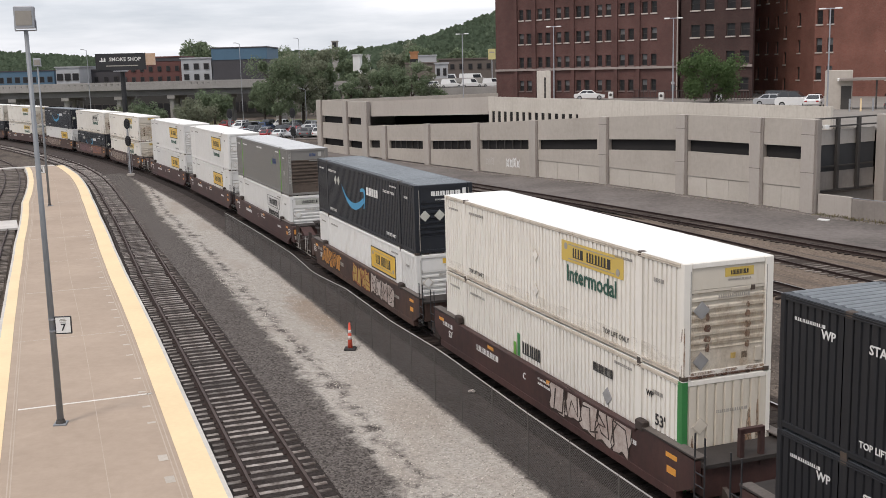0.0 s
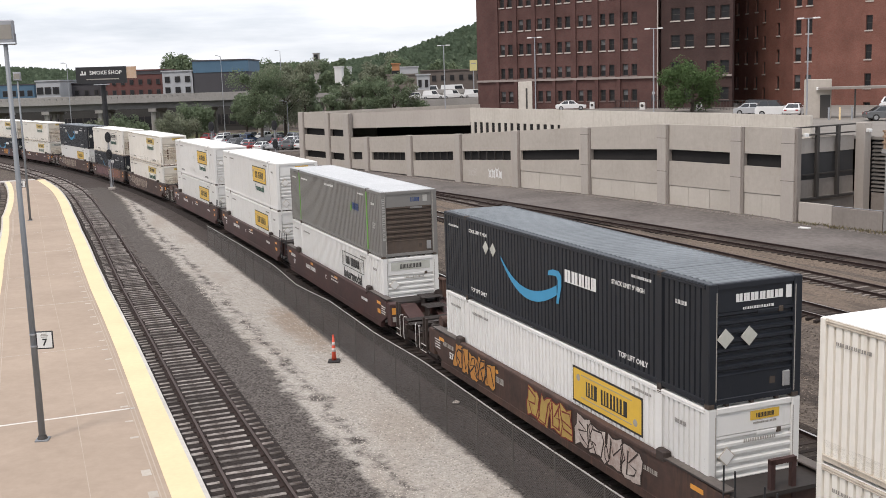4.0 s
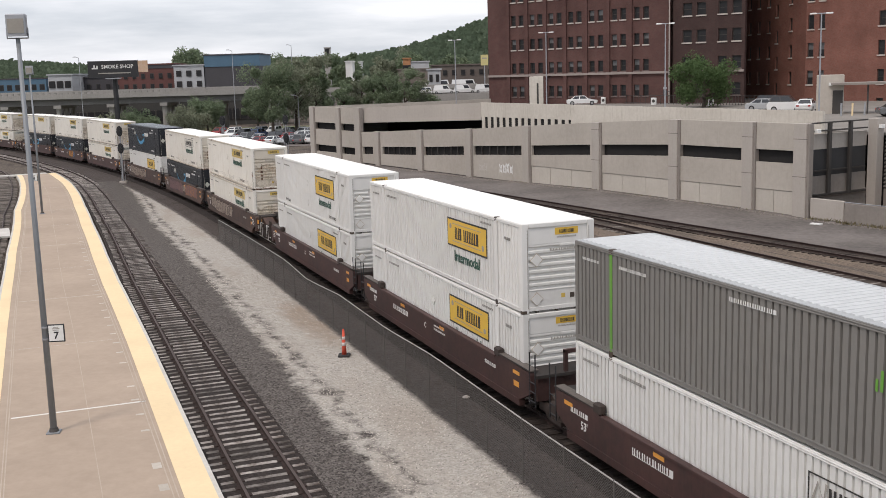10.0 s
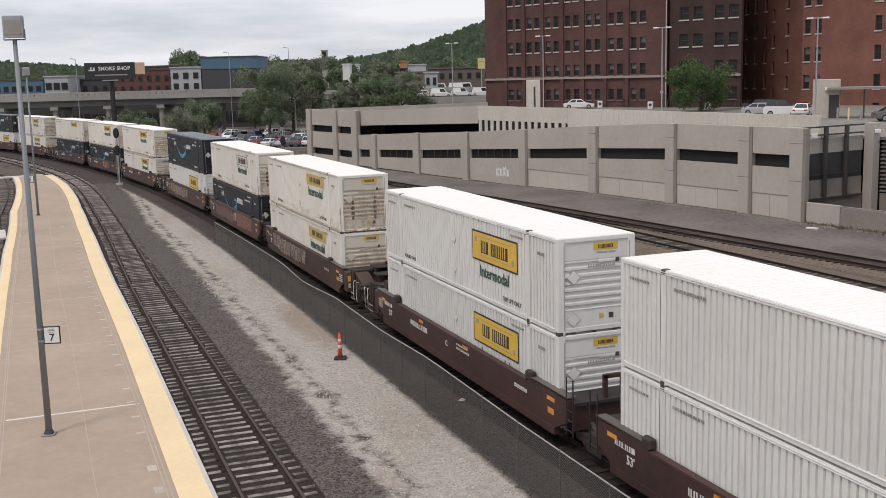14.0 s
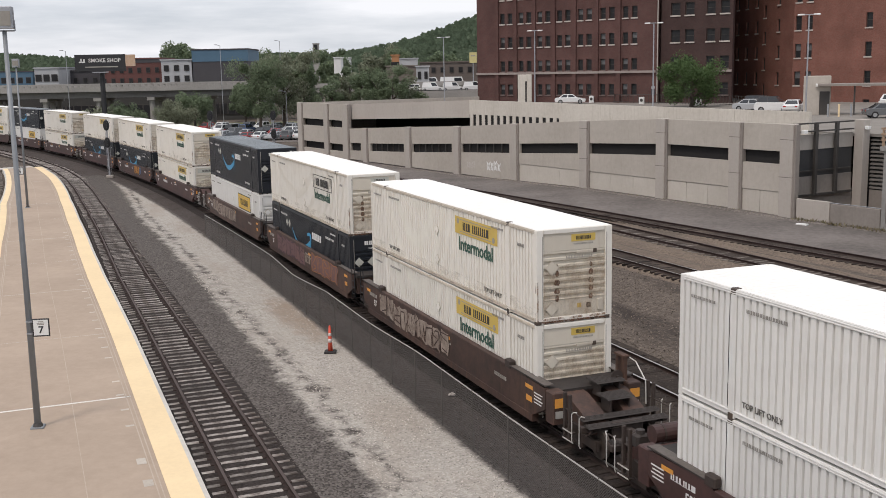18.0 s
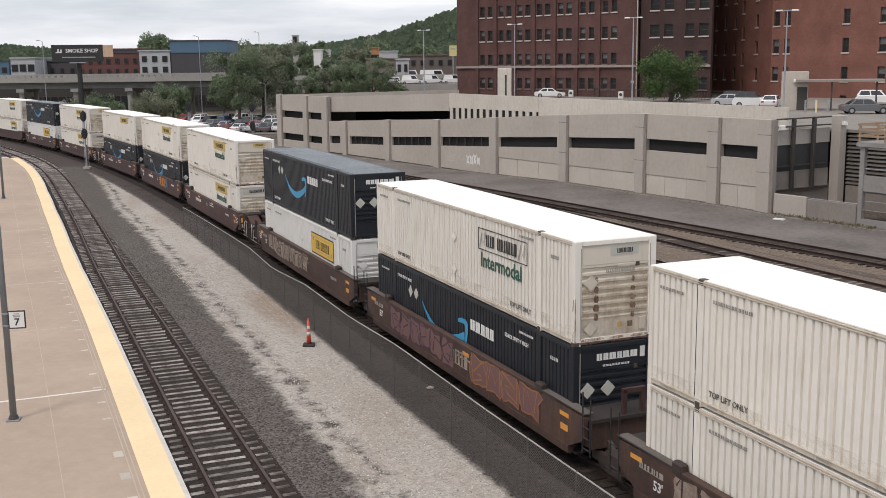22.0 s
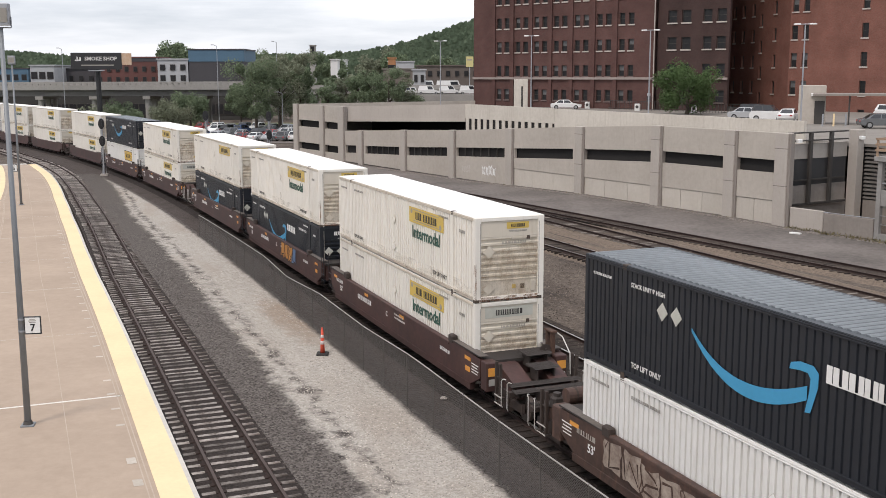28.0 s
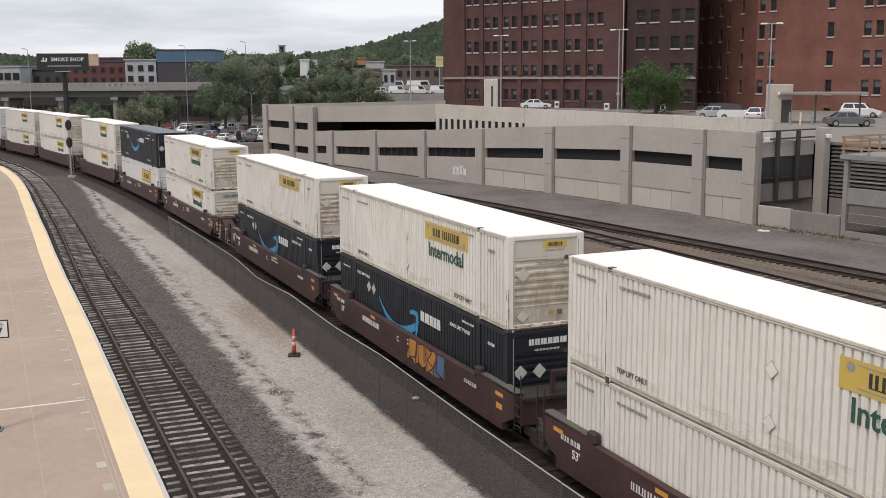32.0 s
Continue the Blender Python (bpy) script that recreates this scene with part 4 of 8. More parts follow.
def ribbed_end(x, y0, y1, z0, z1, n=8, depth=0.05, sx=1):
    """An end wall with horizontal ridges."""
    prof = []
    p = (z1 - z0) / n
    for k in range(n):
        a = z0 + k * p
        prof += [(a, 0), (a + p * 0.16, depth), (a + p * 0.52, depth), (a + p * 0.68, 0)]
    prof.append((z1, 0))
    left = [(x - sx * d, y0, z) for z, d in prof]
    right = [(x - sx * d, y1, z) for z, d in prof]
    return MB().loft([left, right] if sx < 0 else [right, left], closed=False)


def side_plate(x0, x1, z0, z1, out=0.012):
    """A thin plate on the near side."""
    y = -HW - out
    return MB().box(x0, x1, y, y + 0.008, z0, z1)


def swoosh(out=0.012):
    """A curved blue stroke with a hooked tip, as thin plates on the near side."""
    y = -HW - out
    up, lo = [], []
    n = 24
    for k in range(n + 1):
        t = k / n
        x = (1 - t) ** 2 * -3.14 + 2 * t * (1 - t) * -1.55 + t * t * 0.72
        z = (1 - t) ** 2 * 1.9 + 2 * t * (1 - t) * 0.42 + t * t * 1.5
        th = 0.025 + 0.14 * math.sin(math.pi * min(1.0, 0.05 + 0.62 * t))
        up.append((x, y, z + th))
        lo.append((x, y, z - th))
    mb = MB().loft([lo, up], closed=False)
    hook = [(0.18, 1.86), (0.22, 2.0), (0.5, 2.08), (0.86, 2.08), (1.02, 1.96), (1.02, 1.68), (0.84, 1.12), (0.68, 1.1), (0.78, 1.52), (0.8, 1.8), (0.72, 1.9), (0.5, 1.9)]
    mb.poly([(a, y - 0.002, b) for a, b in hook])
    return mb


def bars(x0, x1, z0, z1, n, out=0.012, gap=0.3, seed=1, end=False, fill=0.34):
    """Plain upright bars that stand in for lettering, on the near side or on the leading end."""
    r = random.Random(seed)
    wide = [r.uniform(0.75, 1.25) for _ in range(n)]
    k = (x1 - x0) / sum(wide)
    foot = z0 + 0.07 * (z1 - z0)
    up, a = [], x0
    for j, wd in enumerate(wide):
        b = a + wd * k * (1 - gap)
        bar = (b - a) * fill
        for c, e in ((a, a + bar), (b - bar, b if j < n - 1 else x1)):
            up += [(c, foot), (c, z1), (e, z1), (e, foot)]
        a += wd * k
    ring = [(x0, z0), (x1, z0)] + up[:0:-1][:-1] + [(x0, z1)]
    if end:
        return MB().loft([[(HL + out - 0.006, a, z) for a, z in ring], [(HL + out, a, z) for a, z in ring]], True, True)
    return MB().loft([[(a, -HW - out + 0.006, z) for a, z in ring], [(a, -HW - out, z) for a, z in ring]], True, True)


def diamond(c, z, r, end=False, out=0.02):
    if end:
        x = HL + out
        return MB().loft([[(x - 0.012, c, z - r), (x - 0.012, c + r, z), (x - 0.012, c, z + r), (x - 0.012, c - r, z)],
                          [(x, c, z - r), (x, c + r, z), (x, c, z + r), (x, c - r, z)]], True, True)
    y = -HW - out
    return MB().loft([[(c, y + 0.012, z - r), (c - r, y + 0.012, z), (c, y + 0.012, z + r), (c + r, y + 0.012, z)],
                      [(c, y, z - r), (c - r, y, z), (c, y, z + r), (c + r, y, z)]], True, True)


SIDE = Matrix.Rotation(radians(90), 4, "X")


def container(kind, label):
    """A 53-foot container: frame, fluted walls, ribbed leading end, roof, castings and its markings."""
    body = {"cream": M_C_BEIGE, "outline": M_C_BEIGE, "white": M_C_WHITE, "whiteflat": M_C_WHITE, "whiteplain": M_C_WHITE, "navy": M_C_NAVY,
            "grey": M_C_GREY, "pale_green": M_C_BEIGE, "black": M_C_BLACK, "outline_white": M_C_WHITE, "cream_wide": M_C_BEIGE, "cream_faded": M_C_BEIGE, "cream_old": M_C_BEIGE, "cream_rust": M_C_BEIGE}[kind]
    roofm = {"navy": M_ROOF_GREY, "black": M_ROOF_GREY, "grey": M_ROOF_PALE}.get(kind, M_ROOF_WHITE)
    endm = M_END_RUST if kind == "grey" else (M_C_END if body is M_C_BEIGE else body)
    upright = kind in ("pale_green", "black")
    wide = kind in ("outline_white", "cream_wide")
    faded = kind == "cream_faded"
    plac = {"cream_old": M_PLACARD}.get(kind, M_PLACARD3)
    rusty = kind in ("cream_old", "cream_rust", "outline")
    if kind in ("cream_wide", "cream_faded", "cream_old", "cream_rust"):
        kind = "cream"
    ink = M_C_LETTER if kind in ("navy", "black", "grey") else M_C_GREYINK
    root = thing("shipping_container", Matrix.Identity(4), label, "shipping container", "container stack")
    smooth_side = kind == "whiteflat"
    zr0, zr1 = 0.2, CH - 0.12
    # frame
    PW = 0.14 if upright else 0.24
    for x in (-HL, HL - 0.16):
        for s in (-1, 1):
            y0 = -HW if s < 0 else HW - PW
            post = part("corner_post", MB().rbox(x, x + 0.16, y0, y0 + PW, 0.0, CH, 0.02), body, root)
            if x > 0:
                part("casting", MB().rbox(x - 0.006, x + 0.166, y0 - 0.006, y0 + 0.17, 0.0, 0.115, 0.015), M_CASTING, post)
            if x > 0 and not upright:
                # flat grey strip painted in place of a groove's shade
                part("post_groove", MB().box(x + 0.155, x + 0.162, y0 + (0.19 if s < 0 else 0.03), y0 + (0.215 if s < 0 else 0.055), 0.16, CH - 0.2), M_C_GREYINK, post)
    for s in (-1, 1):
        y0 = -HW if s < 0 else HW - 0.1
        railm = M_C_RAIL if body is M_C_BEIGE else body
        part("top_rail", MB().box(-HL + 0.16, HL - 0.16, y0, y0 + 0.1, zr1, CH - 0.014), railm, root)
        if s < 0:
            for z in (zr1 + 0.012, zr1 + 0.062):
                part("rail_bead", MB().rbox(-HL + 0.17, HL - 0.17, y0 - 0.016, y0 + 0.01, z, z + 0.026, 0.006), railm, root)
            part("rail_bead", MB().rbox(-HL + 0.17, HL - 0.17, y0 - 0.014, y0 + 0.01, 0.165, 0.19, 0.006), railm, root)
        part("bottom_rail", MB().box(-HL + 0.16, HL - 0.16, y0 + (0.004 if s < 0 else 0), y0 + 0.1, 0.065, zr0), railm, root)
    posts = M_C_GREEN2 if kind == "grey" else body
    for x in (-6.06, 6.06):
        pw = 0.06 if kind == "grey" else 0.11
        p = part("lift_post", MB().rbox(x - pw, x + pw, -HW - 0.008, -HW + 0.1, 0.02, CH + 0.004, 0.012), posts, root)
        if kind == "grey":
            part("post_backing", MB().box(x - 0.16, x + 0.16, -HW + 0.02, -HW + 0.1, 0.1, CH - 0.05), body, root)
        for z in (0.0, CH - 0.12):
            part("casting", MB().rbox(x - 0.1, x + 0.1, -HW - 0.014, -HW + 0.16, z, z + 0.135, 0.015), M_CASTING, p, "worn dark steel corner casting")
    if body is M_C_BEIGE:
        for k in range(9):
            x = -7.4 + k * 1.7
            # flat grey strips painted in place of the fork slots' shade
            part("rail_slot", MB().box(x, x + 0.34, -HW - 0.001, -HW + 0.014, 0.1, 0.14), M_C_GREYINK, root)
    # walls
    depth = 0.06 if smooth_side else 0.035 if kind in ("navy", "black") else 0.09
    pitch = 0.225
    for x0, x1 in ((-HL + 0.16, -6.21), (-5.99, 5.99), (6.21, HL - 0.16)):
        pd = (pitch, 0.055 if (smooth_side and x0 != -5.99) else depth)
        part("side_wall", fluted(x0, x1, zr0, zr1, -HW + 0.012, -1, *pd), body, root)
    part("side_wall", MB().box(-HL + 0.16, HL - 0.16, HW - 0.05, HW - 0.02, zr0, zr1), body, root)
    if upright:
        fl = fluted(-HW + 0.14, HW - 0.14, 0.2, CH - 0.14, 0.0, -1, 0.26, 0.045)
        fl.v = [(HL - 0.012 - b, a, c) for a, b, c in fl.v]
        part("end_wall", fl, endm, root)
    else:
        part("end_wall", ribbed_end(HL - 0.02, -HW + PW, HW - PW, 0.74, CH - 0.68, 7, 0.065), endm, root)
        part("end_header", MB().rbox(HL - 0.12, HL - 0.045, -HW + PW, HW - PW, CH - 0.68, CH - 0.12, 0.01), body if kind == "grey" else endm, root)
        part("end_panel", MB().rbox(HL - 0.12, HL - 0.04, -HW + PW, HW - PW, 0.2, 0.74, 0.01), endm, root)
        handle = part("release_bar", MB().rbox(HL - 0.045, HL - 0.012, 0.06, 0.62, CH - 0.78, CH - 0.7, 0.012), body if body is not M_C_BEIGE else M_C_RAIL, root)
        part("bar_socket", MB().rbox(HL - 0.05, HL - 0.004, 0.64, 0.76, CH - 0.8, CH - 0.68, 0.01), M_CASTING, handle)
        if body in (M_C_BEIGE, M_C_WHITE):
            part("warning_plate", MB().box(HL - 0.04, HL - 0.032, 0.1, 0.24, 0.42, 0.56), M_C_YELLOW2, root, "small yellow warning plate")
    part("end_rail", MB().rbox(HL - 0.12, HL - 0.004, -HW + PW, HW - PW, CH - 0.13, CH, 0.02), body, root)
    part("end_sill", MB().rbox(HL - 0.14, HL - 0.02, -HW + PW, HW - PW, 0.07, 0.2, 0.012), body, root)
    for y in (-0.8, -0.1, 0.6):
        part("sill_lug", MB().box(HL - 0.13, HL - 0.03, y, y + 0.09, 0.005, 0.07), M_CASTING, root)
    part("door", MB().box(-HL + 0.02, -HL + 0.07, -HW + 0.14, HW - 0.14, 0.1, CH - 0.1), body, root)
    # roof: three fields, with shallow cross ribs; grey roofs have paler rib tops
    rf = MB()
    tops = []
    for x0, x1, zz in ((-HL + 0.05, -6.0, 0.0), (-6.0, 6.0, 0.012), (6.0, HL - 0.05, 0.0)):
        m = max(4, int((x1 - x0) / 0.24))
        prof = []
        for k in range(m):
            a = x0 + (x1 - x0) * k / m
            p = (x1 - x0) / m
            prof += [(a, 0), (a + 0.14 * p, 0.024), (a + 0.48 * p, 0.024), (a + 0.62 * p, 0)]
        prof.append((x1, 0))
        z = CH - 0.002 + zz
        f0 = len(rf.f)
        rf.loft([[(x, HW - 0.16, z - 0.012) for x, d in prof], [(x, HW - 0.2, z + d) for x, d in prof], [(x, -HW + 0.2, z + d) for x, d in prof], [(x, -HW + 0.16, z - 0.012) for x, d in prof]], closed=False)
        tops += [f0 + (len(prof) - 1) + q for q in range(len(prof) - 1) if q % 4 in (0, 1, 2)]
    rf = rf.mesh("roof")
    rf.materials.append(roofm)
    rf.materials.append({M_ROOF_GREY: M_ROOF_RIB, M_ROOF_PALE: M_ROOF_PALE2}.get(roofm, roofm))
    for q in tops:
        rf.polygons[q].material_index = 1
    for s in (-1, 1):
        part("roof_edge", MB().box(-HL + 0.05, HL - 0.05, *(sorted((s * (HW - 0.02), s * (HW - 0.2)))), CH - 0.012, CH + 0.004), roofm, root)
    part("roof", rf, roofm, root, {"navy": "blue-grey ribbed steel roof"}.get(kind, ""))
    part("underframe", MB().box(-HL + 0.2, HL - 0.2, -HW + 0.12, HW - 0.12, 0.02, 0.16), M_FLOORFRAME, root)
    # small stencilled marks on the side
    for x0, x1, z0, z1, n_, sd in (() if kind in ("black", "navy") else ((-5.6, -4.3, 2.46, 2.54, 12, 3),)) + ((6.75, 7.2, 2.26, 2.36, 4, 5), (-7.6, -6.7, 2.43, 2.5, 8, 8), (4.8, 5.7, 2.56, 2.63, 9, 11)):
        part("mark", bars(x0, x1, z0, z1, n_, 0.010, 0.35, sd), M_C_SOFTINK if ink is M_C_GREYINK else ink, root)
    if kind in ("cream", "white", "outline", "outline_white", "navy", "black"):
        letters("lettering", "TOP LIFT ONLY", 0.2, M_C_DARKINK if ink is M_C_GREYINK else ink, root, Matrix.Translation((4.85, -HW - 0.004, 0.42)) @ SIDE)
        letters("lettering", "TOP LIFT ONLY", 0.19, M_C_DARKINK if ink is M_C_GREYINK else ink, root, Matrix.Translation((-5.0, -HW - 0.004, 0.42)) @ SIDE)
    # leading end: lock box, placards, rust
    part("lock_box", MB().rbox(HL - 0.05, HL + 0.01, 0.78, 0.98, 0.3, 0.66, 0.02), M_PLACARD if kind in ("grey", "navy", "black") else M_C_RAIL if body is M_C_BEIGE else body, root)
    part("vent", MB().box(HL - 0.05, HL - 0.03, 0.42, 0.57, 0.4, 0.56), M_CASTING, root)
    if kind in ("cream", "white", "whiteflat", "outline", "outline_white", "pale_green", "whiteplain"):
        for z in (1.72, 0.45):
            hold = part("placard", diamond(-0.78, z, 0.235, True, -0.012 if z < 1 else 0.004), plac if plac is M_PLACARD else M_C_RAIL, root)
            part("placard_face", diamond(-0.78, z, 0.205, True, -0.006 if z < 1 else 0.01), plac if plac is M_PLACARD else endm, hold)
        part("mark", bars(-0.3, 0.6, 1.98, 2.06, 8, -0.008, 0.25, 9, True), M_C_GREYINK, root)
        if kind in ("cream", "outline", "pale_green"):
            r = random.Random(len(kind) * 5)
            if not upright:
                for y in ((-0.6, 0.56) if rusty else ()):
                    for k, z in enumerate((0.68, 0.93, 1.18, 1.44, 1.69)):
                        w_ = (0.075, 0.1, 0.095, 0.075, 0.05)[k] * r.uniform(0.8, 1.15)
                        z2 = z + r.uniform(0.1, 0.19)
                        ring = [(y - w_ * 0.7, z), (y + w_ * 0.6, z - 0.02), (y + w_, (z + z2) / 2), (y + w_ * 0.6, z2), (y - w_ * 0.5, z2 + 0.02), (y - w_, (z + z2) / 2 - 0.02)]
                        part("rust_stain", MB().poly([(HL - 0.016, a, b) for a, b in ring]), M_RUST, root)
                part("grime", MB().poly([(HL - 0.012, -HW + 0.16, 0.2), (HL - 0.012, HW - 0.16, 0.2), (HL - 0.012, HW - 0.16, 2.1), (HL - 0.012, -HW + 0.16, 1.6)]), M_GRIME, root)
            part("grime", MB().poly([(-HL + 0.2, -HW - 0.003, 0.07), (HL - 0.02, -HW - 0.003, 0.07), (HL - 0.02, -HW - 0.003, 0.62), (-HL + 0.2, -HW - 0.003, 0.5)]), M_GRIME_SIDE, root)
            if upright:
                for y, z1_, z0_, w_ in ((0.64, 2.0, 0.25, 0.14), (0.9, 2.2, 0.3, 0.06), (-1.0, 1.5, 0.22, 0.07)):
                    ring = [(y - w_, z0_), (y + w_, z0_), (y + w_ * 0.9, (z0_ + z1_) / 2), (y + w_ * 0.3, z1_), (y - w_ * 0.2, z1_ - 0.1), (y - w_ * 0.7, (z0_ + z1_) / 2 - 0.1)]
                    part("rust_stain", MB().loft([[(x_, a, b) for a, b in ring] for x_ in (HL - 0.012, HL - 0.008)], True, True), M_RUST_PALE, root)
            # worn lower sill and corner
            part("rust_stain", MB().poly([(HL + 0.003, -HW + 0.15, 0.03), (HL + 0.003, HW - 0.15, 0.03), (HL + 0.003, HW - 0.15, 0.09), (HL + 0.003, -HW + 0.15, 0.1)]), M_RUST, root)
            part("rust_stain", MB().poly([(HL + 0.003, -HW + 0.015, 0.03), (HL + 0.003, -HW + 0.07, 0.03), (HL + 0.003, -HW + 0.05, 1.35), (HL + 0.003, -HW + 0.015, 1.3)]), M_RUST_PALE, root)
            for y0_, y1_ in ((-1.12, -0.35), (-0.2, 0.3), (0.5, 1.1)):
                part("rust_stain", MB().poly([(HL - 0.005, y0_, 0.12), (HL - 0.005, (y0_ + y1_) / 2, 0.1), (HL - 0.005, y1_, 0.13), (HL - 0.005, y1_ - 0.05, 0.185), (HL - 0.005, y0_ + 0.1, 0.18)]), M_RUST_PALE, root)
            for z0_, z1_ in ((0.05, 0.42), (0.95, 1.32)):
                part("rust_stain", MB().poly([(HL - 0.11, -HW - 0.003, z0_), (HL - 0.03, -HW - 0.003, z0_ + 0.05), (HL - 0.02, -HW - 0.003, z1_), (HL - 0.05, -HW - 0.003, z1_ - 0.02)]), M_RUST_PALE, root)
    if kind in ("cream", "white", "whiteflat") and not wide:
        part("end_plate", MB().box(HL - 0.045, HL - 0.034, -0.1, 0.72, CH - 0.42, CH - 0.2), M_C_YELLOW2 if kind == "cream" else M_C_YELLOW, root, "yellow plate with dark bars")
        part("mark", bars(0.06, 0.56, CH - 0.37, CH - 0.26, 6, -0.028, 0.2, 4, True), M_C_INK, root)
        part("mark", bars(-0.02, 0.64, CH - 0.52, CH - 0.47, 10, -0.036, 0.2, 4, True), M_C_GREYINK, root)
    if wide:
        part("end_plate", MB().box(HL - 0.045, HL - 0.034, -0.9, 0.9, CH - 0.56, CH - 0.2), M_PLACARD2, root)
        part("mark", bars(-0.5, 0.5, CH - 0.48, CH - 0.29, 7, -0.028, 0.2, 4, True), M_C_INK, root)
    if kind == "outline":
        part("end_plate", MB().box(HL - 0.045, HL - 0.034, -0.15, 0.75, CH - 0.46, CH - 0.2), M_PLACARD2, root)
        part("mark", bars(0.05, 0.55, CH - 0.4, CH - 0.27, 6, -0.028, 0.2, 4, True), M_C_INK, root)
    if kind in ("cream", "white", "whiteflat"):
        x0, x1 = 1.68, 5.25
        if kind == "cream":
            z1, z0 = 2.6, 2.0
            sign = part("sign_panel", side_plate(x0, x1, z0, z1, 0.006), M_C_YELLOW2, root, "faded yellow sign panel with dark block lettering bars")
        else:
            z1, z0 = 2.36, 1.44
            rim = part("sign_rim", side_plate(x0 - 0.06, x1 + 0.06, z0 - 0.06, z1 + 0.06, 0.004), M_C_INK, root)
            sign = part("sign_panel", side_plate(x0, x1, z0, z1, 0.009), M_C_YELLOW, root, "yellow sign panel with a black rim and lettering bars")
        h = z1 - z0
        part("sign_bar", bars(x0 + 0.72, x0 + 1.32, z0 + 0.27 * h, z0 + 0.73 * h, 2, 0.016, 0.3, 2), M_C_INK, sign)
        part("sign_bar", bars(x0 + 1.55, x1 - 0.68, z0 + 0.27 * h, z0 + 0.73 * h, 4, 0.016, 0.22, 3), M_C_INK, sign)
        for zz in (0.16, 0.86):
            part("sign_scroll", MB().box(x0 + 0.45, x1 - 0.45, -HW - 0.016, -HW - 0.01, z0 + zz * h - 0.012, z0 + zz * h + 0.012), M_C_GREYINK, sign)
        for sx in (x0 + 0.28, x1 - 0.28):
            zc = z0 + (0.74 if sx < 3.5 else 0.26) * h
            part("sign_scroll", MB().tube((sx, -HW - 0.009, zc), (sx, -HW - 0.016, zc), 0.1, 14), M_C_GREYINK, sign)
        if not faded:
            letters("lettering", "Intermodal", 0.66 if kind == "cream" else 0.54, M_C_GREEN, root, Matrix.Translation((3.45, -HW - 0.006, z0 - (0.36 if kind == "cream" else 0.4))) @ SIDE, "dark green word lettering")
    if kind in ("outline", "outline_white"):
        x0, x1, z0, z1 = 1.85, 5.3, 1.76, 2.43
        part("sign_bar", bars(x0 + 0.62, x0 + 1.2, z0 + 0.16, z1 - 0.13, 2, 0.016, 0.3, 2), M_C_INK, root)
        part("sign_bar", bars(x0 + 1.42, x1 - 0.7, z0 + 0.16, z1 - 0.13, 4, 0.016, 0.22, 3), M_C_INK, root)
        for a, b, c, d in ((x0, x1, z1, z1 + 0.03), (x0, x1, z0, z0 + 0.03), (x0, x0 + 0.03, z0, z1), (x1 - 0.03, x1, z0, z1)):
            part("sign_outline", side_plate(a, b, c, d, 0.008), M_C_INK, root)
        for sx in (x0 + 0.35, x1 - 0.35):
            mb = MB()
            stroke(mb, [(sx - 0.22, z0 + 0.08), (sx - 0.05, z1 - 0.12), (sx + 0.12, z0 + 0.2), (sx + 0.2, z1 - 0.08)], 0.07, -HW - 0.014)
            part("sign_scroll", mb, M_C_GREYINK, root)
        letters("lettering", "Intermodal", 0.66, M_C_GREEN if kind == "outline" else M_C_INK, root, Matrix.Translation((3.5, -HW - 0.006, z0 - 0.34)) @ SIDE)
    if kind in ("cream", "white", "outline"):
        for z in (0.75, 1.85):
            hold = part("placard_holder", diamond(-0.1, z, 0.2), M_C_RAIL if body is M_C_BEIGE else M_PLACARD3, root)
            part("placard_face", diamond(-0.1, z, 0.175, False, 0.024), body, hold)
    if kind == "navy":
        part("swoosh", swoosh(), M_C_BLUE, root, "sky blue curved stroke emblem")
        part("wordmark", bars(1.22, 3.0, 1.84, 2.2, 5, 0.012, 0.2, 6, False, 0.46), M_C_LETTER, root, "white wordmark blocks")
        for x in (-4.35, -3.77):
            part("placard", diamond(x, 2.05, 0.23, False, 0.01), M_PLACARD2, root)
        letters("lettering", "STACK UNIT 9' HIGH", 0.16, M_C_LETTER, root, Matrix.Translation((-5.0, -HW - 0.004, 2.45)) @ SIDE)
        letters("lettering", "STACK UNIT 9' HIGH", 0.17, M_C_LETTER, root, Matrix.Translation((4.6, -HW - 0.004, 2.28)) @ SIDE)
        part("wordmark", bars(-0.55, 0.75, CH - 0.47, CH - 0.28, 6, -0.028, 0.2, 7, True, 0.46), M_C_LETTER, root)
        part("mark", bars(-0.35, 0.5, CH - 0.66, CH - 0.6, 9, -0.035, 0.3, 7, True), M_C_LETTER, root)
        part("label_plate", MB().box(HL - 0.045, HL - 0.03, 0.85, 1.0, CH - 0.5, CH - 0.2), M_C_LETTER, root)
        for y in (-0.85, -0.2):
            part("placard", diamond(y, 1.62, 0.235, True, 0.006), M_PLACARD2, root)
    if kind == "grey":
        part("emblem", side_plate(3.7, 3.77, 1.7, 2.1, 0.01), M_C_GREEN2, root)
        part("emblem", side_plate(3.58, 3.64, 1.68, 1.92, 0.01), M_C_GREEN2, root)
        part("wordmark", bars(3.95, 4.85, 1.78, 2.1, 4, 0.012, 0.2, 6), M_C_BLUE2, root)
        part("mark", bars(-0.85, 0.75, 2.52, 2.62, 10, 0.012, 0.3, 7), M_C_LETTER, root)
        part("wordmark", bars(0.1, 0.5, CH - 0.48, CH - 0.3, 4, -0.038, 0.2, 6, True), M_C_BLUE2, root)
        up = bars(0, 1.8, 0, 0.12, 11, 0, 0.35, 9)
